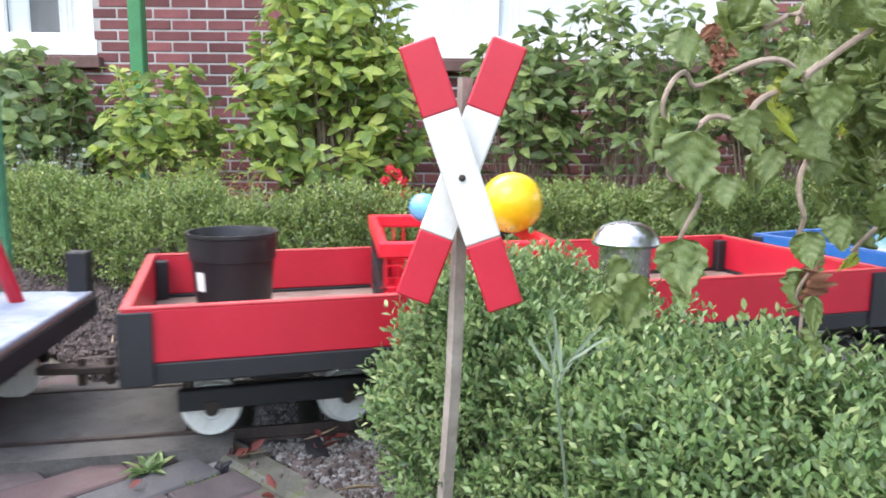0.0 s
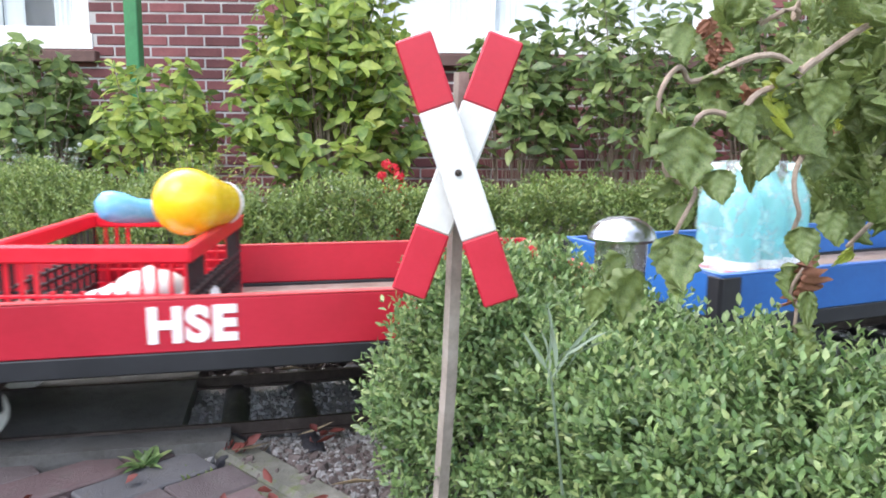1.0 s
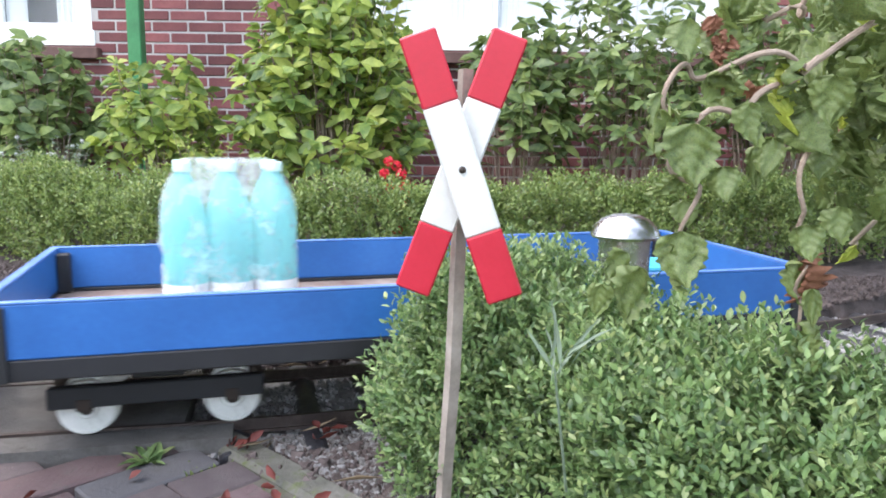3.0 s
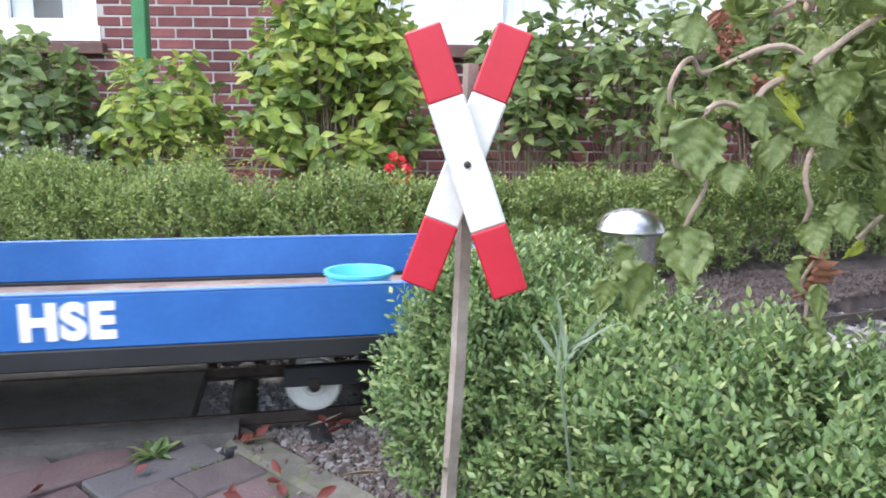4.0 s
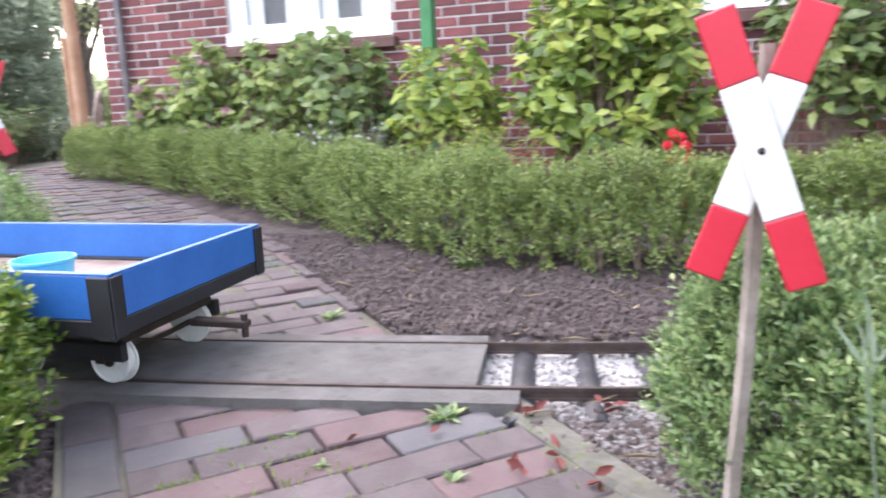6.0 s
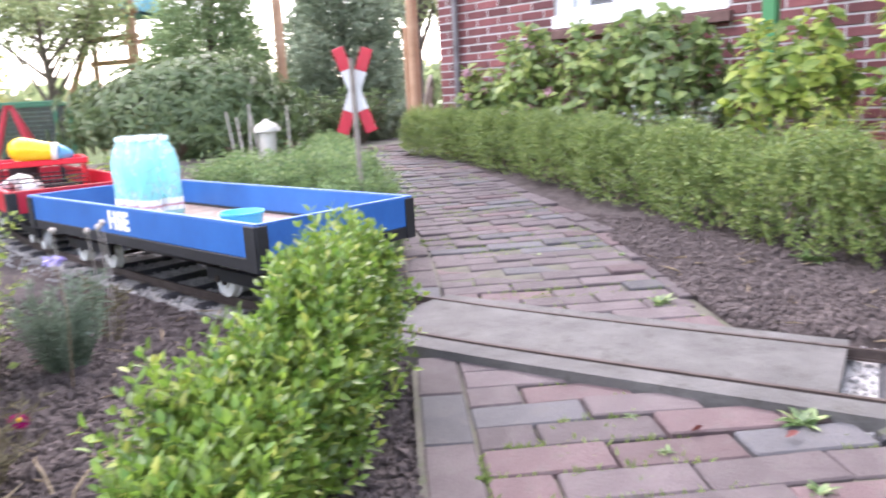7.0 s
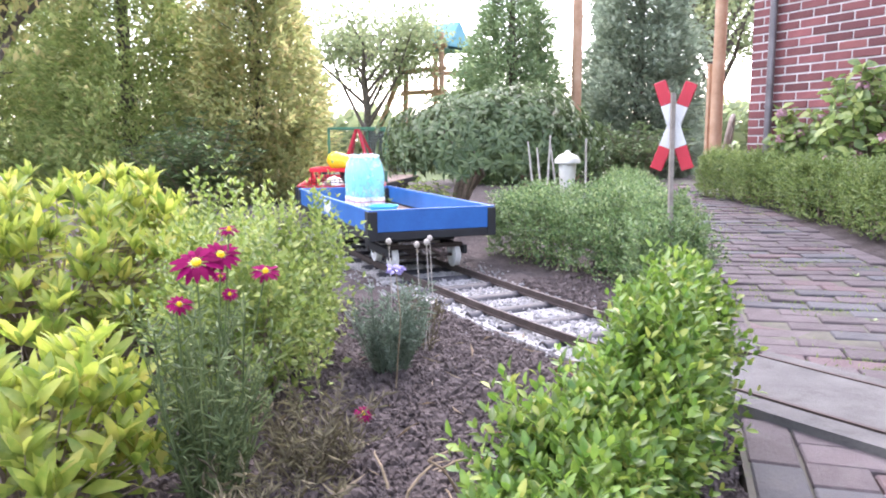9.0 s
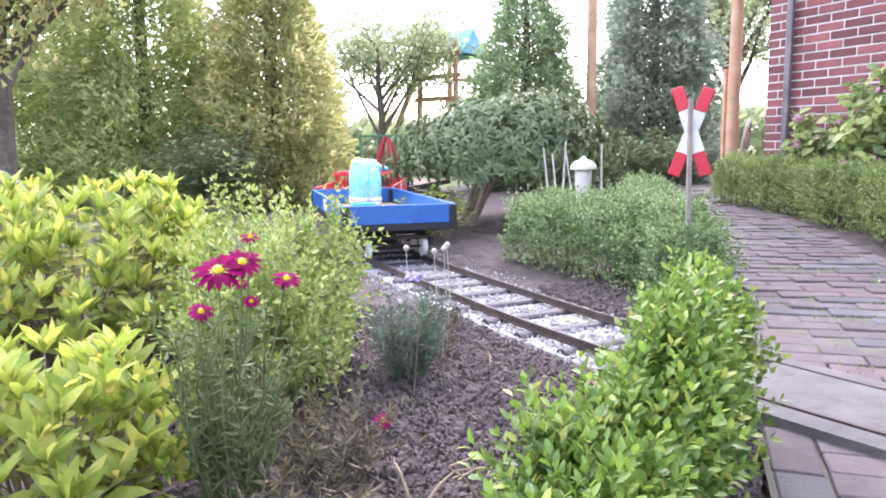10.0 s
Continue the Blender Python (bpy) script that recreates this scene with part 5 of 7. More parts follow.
shrub("hydrangea", "leafy green shrub beside the wide window", 1.85, 4.25, 0.60, 1.32, 100, 0.11, SHADE_SHRUB, 18, nodes=4, slim=0.44, whorl=7, group=WALLSIDE, turned=0.38, bare=0.4)
shrub("hydrangea", "leafy green shrub behind the hazel", 2.75, 4.20, 0.6, 1.25, 100, 0.11, SHADE_SHRUB, 19, nodes=3, slim=0.4, whorl=7, group=WALLSIDE, turned=0.35)
shrub("perennial", "pale flowering perennial behind the hedge", -2.05, 3.92, 0.30, 0.52, 70, 0.04, GREY_LEAF, 21, nodes=8, slim=0.4, stem_r=0.002, flowers=(WHITE_PETAL, 26, 0.012), category="flowering plant", group="perennials behind the hedge")
shrub("perennial", "reddish green perennial behind the hedge", -1.25, 3.75, 0.30, 0.56, 60, 0.05, HYDRANGEA, 22, nodes=8, slim=0.4, stem_r=0.0025, category="flowering plant", group="perennials behind the hedge")
shrub("perennial", "thin reddish perennial behind the hedge", -0.95, 3.5, 0.22, 0.44, 36, 0.04, BROWN_LEAF, 23, nodes=5, slim=0.4, stem_r=0.002, category="flowering plant", group="perennials behind the hedge")
shrub("perennial", "pale flowering perennial beside the hedge", -2.6, 4.25, 0.3, 0.5, 60, 0.04, GREY_LEAF, 24, nodes=8, slim=0.4, stem_r=0.002, flowers=(WHITE_PETAL, 22, 0.012), category="flowering plant", group="perennials behind the hedge")
shrub("perennial", "grey-leaved plant behind the hedge", -0.6, 3.35, 0.22, 0.36, 50, 0.035, GREY_LEAF, 25, nodes=7, slim=0.4, stem_r=0.002, flowers=(WHITE_PETAL, 10, 0.010), category="flowering plant", group="perennials behind the hedge")
shrub("geranium", "small geranium with bright red flower heads", -0.21, 3.00, 0.075, 0.48, 22, 0.04, HYDRANGEA, 26, nodes=4, slim=0.9, stem_r=0.002, flowers=(GERANIUM, 15, 0.026), category="flowering plant")

# the bed beside the curve of the track
shrub("golden_shrub", "yellow-green leafy shrub in the flower bed", -2.72, -0.28, 0.56, 0.54, 380, 0.08, GOLD_LEAF, 31, nodes=2, slim=0.31, lift=1.1, stem_r=0.003, whorl=8, group="golden shrubs")
shrub("golden_shrub", "yellow-green leafy shrub in the flower bed", -2.45, -0.95, 0.54, 0.50, 320, 0.08, GOLD_LEAF, 32, nodes=2, slim=0.31, lift=1.1, stem_r=0.003, whorl=8, group="golden shrubs")
shrub("golden_shrub", "low yellow-green shrub close to the bed's edge", -1.62, -0.30, 0.24, 0.33, 120, 0.075, GOLD_LEAF, 33, nodes=2, slim=0.31, lift=1.0, stem_r=0.003, whorl=8, group="golden shrubs")
hedge("small_box_bush", "small round boxwood bush in the flower bed", [(-2.00, 0.10), (-2.14, 0.20), (-2.32, 0.34)], 0.19, 0.44, 1250, 0.019, BOX_AIRY, 6.1, pairs=6, shoot=0.12, rough=0.75, category="bush", upward=0.8, stray=0.3)


def feather_plant(name, label, x, y, r, h, n, mat, seed, category="flowering plant", flowers=()):
    """A plant of thin stalks with fine needle leaves and daisy flowers."""
    t = thing(name, label, category)
    rnd = random.Random(seed)
    st = Build()
    B, D = [], []
    for k in range(n):
        a, q = rnd.uniform(0, 6.283), math.sqrt(rnd.random())
        e = Vector((x + r * q * math.cos(a), y + r * q * math.sin(a), h * rnd.uniform(0.45, 1)))
        p0 = Vector((x + 0.3 * r * q * math.cos(a), y + 0.3 * r * q * math.sin(a), -0.01))
        m = (p0 + e) / 2 + Vector((rnd.uniform(-0.03, 0.03), rnd.uniform(-0.03, 0.03), 0.03))
        st.tube([p0, m, e], [0.002, 0.0016, 0.001], mat, 4)
        for i in range(26):
            f = rnd.uniform(0.12, 1)
            B.append(tuple(p0 * (1 - f) ** 2 + m * 2 * f * (1 - f) + e * f * f))
            D.append((rnd.gauss(0, 1), rnd.gauss(0, 1), rnd.uniform(0.1, 1.2)))
    tagged(st.make("stalkwork", t), kind="stuff")
    B, D = np.array(B), np.array(D)
    leaf_mesh("foliage", B, D, RNG.normal(0, 1, (len(B), 3)), RNG.uniform(0.015, 0.042, len(B)), 0.0045, mat, t, simple=True)
    for (fx, fy, fz, size, tilt) in flowers:
        q = Build()
        q.tube([(x + (fx - x) * 0.3, y + (fy - y) * 0.3, 0.1), (fx, fy, fz)], [0.0018, 0.0014], mat, 4)
        q.make("flower_stalk", t)
        nrm = Vector((0.75, -0.1, 0.65 + tilt)).normalized()
        u = nrm.cross(Vector((0, 1, 0.2))).normalized()
        w = nrm.cross(u)
        n = 15
        ang = np.linspace(0, 6.283, n, endpoint=False)
        way = np.array([tuple(u * math.cos(z) + w * math.sin(z) + nrm * rnd.uniform(-0.25, 0.1)) for z in ang])
        leaf_mesh("petals", np.tile(np.array((fx, fy, fz)), (n, 1)) + way * size * 0.12, way, np.tile(np.array(tuple(nrm)), (n, 1)), size * 0.5, size * 0.2, MAGENTA, t, fold=0.05, droop=0.15)
        c = Build()
        c.lathe([(0.001, 0.006), (size * 0.07, 0.005), (size * 0.12, 0.0), (size * 0.1, -0.004)], YELLOW, 10, Matrix.Translation((fx, fy, fz)) @ nrm.to_track_quat("Z", "Y").to_matrix().to_4x4())
        c.make("flower_centre", t, "yellow flower centre")
    return t


feather_plant("daisy_plant", "feathery plant with magenta daisy flowers", -1.56, 0.0, 0.13, 0.41, 60, DAISY_GREEN, 41,
              flowers=((-1.46, -0.02, 0.472, 0.070, 0.45), (-1.47, 0.02, 0.480, 0.056, 0.3), (-1.44, 0.085, 0.452, 0.042, 0.8), (-1.50, -0.045, 0.398, 0.038, 0.6), (-1.55, 0.03, 0.43, 0.026, 0.6), (-1.47, 0.035, 0.52, 0.030, 1.4), (-1.46, 0.03, 0.415, 0.024, 0.2)))
feather_plant("lavender", "grey-green lavender clump at the track's edge", -2.15, 0.58, 0.12, 0.27, 62, GREY_LEAF, 42, "plant")
feather_plant("seedling_clump", "sparse dry stalks with small leaves in the soil", -1.60, 0.20, 0.17, 0.20, 34, STEM_BROWN, 43, "plant", flowers=((-1.62, 0.31, 0.11, 0.035, 0.5),))
feather_plant("seedling_clump", "sparse green and dry stalks in the soil", -1.40, 0.08, 0.13, 0.15, 18, STEM_BROWN, 44, "plant")
feather_plant("seedling_clump", "thin dry stalks beside the track", -2.35, 0.78, 0.06, 0.22, 8, STEM_BROWN, 45, "plant")
feather_plant("seedling_clump", "sparse green plants in the soil by the hedge", -0.85, -0.02, 0.12, 0.10, 14, DAISY_GREEN, 46, "plant")


def lilac_flower():
    t = thing("scabious", "single pale lilac flower on a thin stalk", "flower")
    b = Build()
    b.tube([(-2.02, 0.54, -0.01), (-2.0, 0.55, 0.2), (-1.98, 0.53, 0.335)], [0.002, 0.0015, 0.001], DRY, 4)
    b.make("stalk", t)
    n = 30
    v = unit(RNG.normal(0, 1, (n, 3)) * np.array([1, 1, 0.4]))
    leaf_mesh("petals", np.array((-1.98, 0.53, 0.335)) + v * 0.008, v, RNG.normal(0, 1, (n, 3)), 0.02, 0.012, LILAC, t, simple=True)


lilac_flower()


def seed_heads():
    t = thing("seed_heads", "thin dry stalks with small round seed heads by the track", "dead stalks")
    for x, y, top in ((-2.35, 0.657, 0.345), (-2.36, 0.755, 0.328), (-2.33, 0.775, 0.338), (-2.36, 0.80, 0.345)):
        b = Build()
        b.tube([(x + 0.01, y - 0.015, -0.01), (x + 0.004, y + 0.006, top * 0.5), (x, y, top)], [0.0022, 0.0018, 0.0014], PALE_STICK, 5)
        b.make("stalk", t)
        h = Build()
        h.lathe([(0.001, 0.0), (0.006, 0.003), (0.0095, 0.011), (0.0075, 0.018), (0.001, 0.023)], PALE_STICK, 9, pose(x, y, top - 0.004))
        h.make("seed_head", t)


seed_heads()


# ---- trees and far plants ----
def conifer(name, label, x, y, r, h, n, mat, seed, size=0.16, base=0.0, power=0.8, lean=0.0, category="tree"):
    t = thing(name, label, category, "conifers")
    z0 = float(rise(x, y)) - 0.02
    tr = Build()
    tr.tube([(x, y, z0 - 0.05), (x + lean * 0.4, y, z0 + h * 0.5), (x + lean, y, z0 + h * 0.97)], [0.09, 0.06, 0.01], BARK, 8)
    tr.make("trunk", t)
    rnd = random.Random(seed)
    tr = Build()
    for k in range(46):
        f = rnd.uniform(0.05, 0.9)
        a = rnd.uniform(0, 6.283)
        rr = r * (1 - f) ** power * 0.8
        zz = z0 + h * f
        tr.tube([(x + lean * f, y, zz), (x + lean * f + rr * math.cos(a), y + rr * math.sin(a), zz + rr * 0.35)], [0.014, 0.004], BARK, 4)
    tagged(tr.make("branchwork", t), kind="stuff")
    f = 1 - np.sqrt(RNG.uniform(0, 1, n)) * (1 - base * 0.2)
    f = np.clip(f, 0.0, 1)
    a = RNG.uniform(0, 6.283, n)
    p = np.stack([np.cos(a), np.sin(a), f * h], 1)
    lump = 1 + 0.34 * bumps(np.stack([np.cos(a) * 1.2, np.sin(a) * 1.2, f * h * 1.4], 1), 2.2, seed) + 0.2 * bumps(p, 6.5, seed * 1.7)
    rad = r * ((1 - f) ** power) * (0.7 + 0.3 * np.minimum(1, f / 0.1)) * lump * RNG.uniform(0.12, 1.0, n) ** 0.5
    B = np.stack([x + lean * f + rad * np.cos(a), y + rad * np.sin(a), z0 + base + f * (h - base)], 1)
    D = np.stack([np.cos(a), np.sin(a), RNG.uniform(-0.7, 0.9, n)], 1) + RNG.normal(0, 0.4, (n, 3))
    F = RNG.normal(0, 1, (n, 3))
    S = size * RNG.uniform(0.5, 1.2, n)
    leaf_mesh("crown", B, D, F, S, S * 0.36, mat, t, simple=True, fold=0.1, droop=0.25)
    return t


conifer("conifer", "golden green conifer with drooping sprays", -8.8, 1.62, 0.95, 4.1, 34000, THUJA_GOLD, 51, 0.095, power=0.72, lean=0.15)
conifer("conifer", "tall green conifer on the lawn", -9.7, 0.35, 1.05, 5.4, 34000, THUJA, 52, 0.10, power=0.55)
conifer("conifer", "broad brownish green conifer on the lawn", -10.8, -1.3, 1.4, 5.4, 30000, THUJA, 53, 0.11, power=0.45)
conifer("conifer", "dense columnar blue-green cypress", -8.3, 6.6, 0.92, 3.9, 38000, CYPRESS, 54, 0.10, power=0.5)
conifer("conifer", "pointed green spruce behind the shrubs", -8.5, 4.75, 0.95, 2.9, 24000, SPRUCE, 55, 0.09, power=0.7)
conifer("conifer", "tall green conifer at the lawn's edge", -12.2, -3.2, 1.7, 5.8, 12000, THUJA, 56, 0.2, power=0.5)


def leaf_tree(name, label, x, y, r, h, trunk, n, mat, seed, size=0.09, category="tree", squash=0.8):
    t = thing(name, label, category)
    rnd = random.Random(seed)
    z0 = float(rise(x, y)) - 0.03
    tr = Build()
    tr.tube([(x, y, z0), (x + 0.05, y + 0.04, z0 + h * 0.35), (x - 0.03, y, z0 + h * 0.6)], [trunk, trunk * 0.75, trunk * 0.45], BARK, 9)
    tips = []
    for k in range(16):
        a, f = rnd.uniform(0, 6.283), rnd.uniform(0.22, 0.6)
        p0 = Vector((x + 0.03, y + 0.02, z0 + h * f))
        ln = r * rnd.uniform(0.6, 1.0)
        p2 = p0 + Vector((math.cos(a) * ln, math.sin(a) * ln, (h - h * f) * rnd.uniform(0.25, 0.85)))
        p1 = (p0 + p2) / 2 + Vector((rnd.uniform(-0.12, 0.12), rnd.uniform(-0.12, 0.12), rnd.uniform(-0.05, 0.2)))
        tr.tube([p0, p1, p2], [trunk * 0.42, trunk * 0.26, trunk * 0.08], BARK, 6)
        tips += [p1, p2, (p1 + p2) / 2, p2]
        for j in range(5):
            q = p1.lerp(p2, rnd.random())
            e = q + Vector((rnd.gauss(0, 1), rnd.gauss(0, 1), rnd.uniform(-0.2, 1))) * r * 0.25
            tr.tube([q, e], [trunk * 0.1, trunk * 0.03], BARK, 4)
            tips += [e, q.lerp(e, 0.6)]
    tr.make("trunk", t)
    T = np.array([tuple(p) for p in tips])
    j = RNG.integers(0, len(T), n)
    B = T[j] + RNG.normal(0, 1, (n, 3)) * np.array([1, 1, squash]) * r * 0.13
    S = size * RNG.uniform(0.6, 1.2, n)
    leaf_mesh("crown", B, RNG.normal(0, 1, (n, 3)) - np.array([0, 0, 0.4]), RNG.normal(0, 0.6, (n, 3)) + np.array([0, 0, 0.8]), S, S * 0.6, mat, t, simple=True, droop=0.2)
    return t


leaf_tree("apple_tree", "airy old fruit tree with gaps in its crown", -11.6, 3.9, 1.35, 3.0, 0.07, 6000, TREE_LEAF, 61, 0.085)
leaf_tree("leafy_tree", "leafy tree behind the house corner", -9.3, 8.9, 1.2, 3.9, 0.12, 5500, TREE_LEAF, 62, 0.10)
leaf_tree("leafy_tree", "leafy tree with pale trunk and brownish leaves over the lawn", -7.6, -0.90, 1.15, 3.4, 0.085, 8000, THUJA_GOLD, 63, 0.085)


def rhododendron():
    t = thing("rhododendron", "broad dark green rhododendron with bare lower stems", "bush")
    x, y, r, h = -5.55, 2.82, 0.93, 1.0
    z0 = float(rise(x, y)) - 0.02
    rnd = random.Random(71)
    for k in range(9):
        b = Build()
        a = rnd.uniform(-2.6, 0.6)
        q = rnd.uniform(0.2, 0.6)
        e = (x + r * q * math.cos(a), y + r * q * math.sin(a))
        b.tube([(x + 0.35 * math.cos(a), y + 0.35 * math.sin(a), z0), ((x + e[0]) / 2 + rnd.uniform(-0.1, 0.1), (y + e[1]) / 2, z0 + 0.35), (e[0], e[1], z0 + 0.72)], [0.028, 0.022, 0.012], TWIG, 7)
        b.make("stem", t)
    for x0, y0, x1, y1, top in ((-4.50, 2.56, -4.52, 2.51, 0.64), (-4.50, 2.62, -4.48, 2.66, 0.68), (-4.46, 2.585, -4.55, 2.60, 0.60), (-4.52, 2.97, -4.5, 2.965, 0.66), (-4.55, 2.78, -4.6, 2.74, 0.62)):
        b = Build()
        b.tube([(x0, y0, 0.0), ((x0 + x1) / 2 + 0.012, (y0 + y1) / 2, 0.35), (x1, y1, top)], [0.009, 0.008, 0.006], PALE_STICK, 6)
        b.make("stem", t, "bare pale stem")
    n = 1500
    a = RNG.uniform(0, 6.283, n)
    th = np.arccos(RNG.uniform(-0.25, 1, n))
    P = np.stack([np.cos(a) * np.sin(th), np.sin(a) * np.sin(th), np.cos(th)], 1)
    w = 1 + 0.12 * bumps(P, 3.3, 2) + 0.08 * bumps(P, 8, 4)
    Q = P * np.array([r, r, 0.52]) * w[:, None] * RNG.uniform(0.72, 1.0, (n, 1)) + np.array([x, y, z0 + 0.52])
    B, D, F = [], [], []
    for k in range(8):
        ang = k * 0.785 + RNG.uniform(0, 0.6, n)
        ref = unit(np.cross(P, RNG.normal(0, 1, (n, 3))))
        ref2 = np.cross(P, ref)
        B.append(Q)
        D.append(ref * np.cos(ang)[:, None] + ref2 * np.sin(ang)[:, None] + P * 0.35)
        F.append(P + np.array([0, 0, 0.5]))
    leaf_mesh("crown", np.concatenate(B), np.concatenate(D), np.concatenate(F), 0.075, 0.026, RHODO, t, simple=True, fold=0.1, droop=0.25)
    return t


rhododendron()
shrub("low_shrub", "low pale green shrub between track and rhododendron", -5.1, 1.98, 0.30, 0.42, 60, 0.06, HYDRANGEA, 72, nodes=7, slim=0.3, stem_r=0.002, simple=True)
shrub("low_shrub", "small leafy plants at the path's far end", -4.9, 3.15, 0.4, 0.40, 70, 0.07, BOX_LEAF, 73, nodes=6, slim=0.4, stem_r=0.003, simple=True)
shrub("low_shrub", "dark leafy shrub under the conifers", -8.0, 0.85, 0.7, 0.95, 90, 0.13, RHODO, 74, nodes=6, slim=0.45, simple=True)
shrub("low_shrub", "dark leafy shrub under the cypress", -7.2, 5.6, 0.7, 0.7, 80, 0.12, RHODO, 75, nodes=6, slim=0.45, simple=True)


def far_woods():
    """Trees and hedges that close the garden on all sides."""
    n = 42000
    a = RNG.uniform(0, 6.283, n)
    q = np.stack([np.cos(a), np.sin(a), 0 * a], 1)
    top = 1.9 + 0.9 * bumps(q, 5, 1) + 0.8 * bumps(q, 13, 4)
    top = np.where((a > 2.2) & (a < 3.15), 0.55 * top, top)
    z = RNG.uniform(0, 1, n) ** 0.8 * np.maximum(0.9, top)
    rad = 15.5 + 1.0 * bumps(np.stack([a * 6, z, 0 * a], 1), 1.2) + RNG.normal(0, 0.5, n)
    B = np.stack([rad * np.cos(a), 1.0 + rad * np.sin(a), z], 1)
    S = RNG.uniform(0.16, 0.34, n)
    ob = leaf_mesh("far_woods", B, RNG.normal(0, 1, (n, 3)), RNG.normal(0, 1, (n, 3)), S, S * 0.6, TREE_LEAF, simple=True)
    tagged(ob, "distant hedges and trees round the garden", "woods", kind="stuff")


far_woods()


def grass():
    n = 9000
    x, y = RNG.uniform(-9.5, -6.4, n), RNG.uniform(-3.0, 1.2, n)
    keep = y < 1.0 + 0.2 * np.sin(x * 2)
    x, y = x[keep], y[keep]
    B = np.stack([x, y, -0.02 + 0 * x], 1)
    D = np.stack([RNG.normal(0, 0.35, len(x)), RNG.normal(0, 0.35, len(x)), 1 + 0 * x], 1)
    tagged(leaf_mesh("grass", B, D, RNG.normal(0, 1, (len(x), 3)), RNG.uniform(0.05, 0.11, len(x)), 0.012, GRASS, simple=True), "short mown lawn grass", "grass", kind="stuff")


grass()


# ---- corkscrew hazel ----
def hazel_leaf_shape(k):
    """A rounded, wrinkled, hanging leaf."""
    rnd = random.Random(90 + k)
    nu, nv = 15, 11
    vs, fs = [], []
    curl, twist = rnd.uniform(0.2, 0.75), rnd.uniform(-0.5, 0.5)
    for i in range(nu):
        f = i / (nu - 1)
        half = 0.50 * (math.sin(math.pi * min(1, f ** 0.62 * 0.97 + 0.015)) ** 0.75) * (1.0 if f < 0.75 else 1 - 0.5 * (f - 0.75) / 0.25)
        for j in range(nv):
            g = (j / (nv - 1) - 0.5) * 2
            jag = 1 + ((0.07 if i % 2 else -0.05) + 0.03 * math.sin(i * 2.6 + k) if abs(g) > 0.9 else 0)
            x = g * half * jag
            wrinkle = 0.085 * math.sin((f - abs(g) * 0.28) * 30) * (0.3 + abs(g)) + 0.09 * math.sin(6 * g + 5 * f + k) * (0.4 + abs(g))
            z = curl * (0.32 * g * g * half * 1.6) - 0.40 * f * f * (0.4 + curl) + wrinkle + twist * g * f * 0.18
            vs.append((x, f * (1 - 0.18 * f * curl), z))
    for i in range(nu - 1):
        for j in range(nv - 1):
            q = i * nv + j
            fs.append((q, q + 1, q + nv + 1, q + nv))
    b = Build()
    b.add(vs, fs, HAZEL)
    ob = b.make("leaf", None, "", True)
    me = ob.data
    bpy.data.objects.remove(ob)
    return me


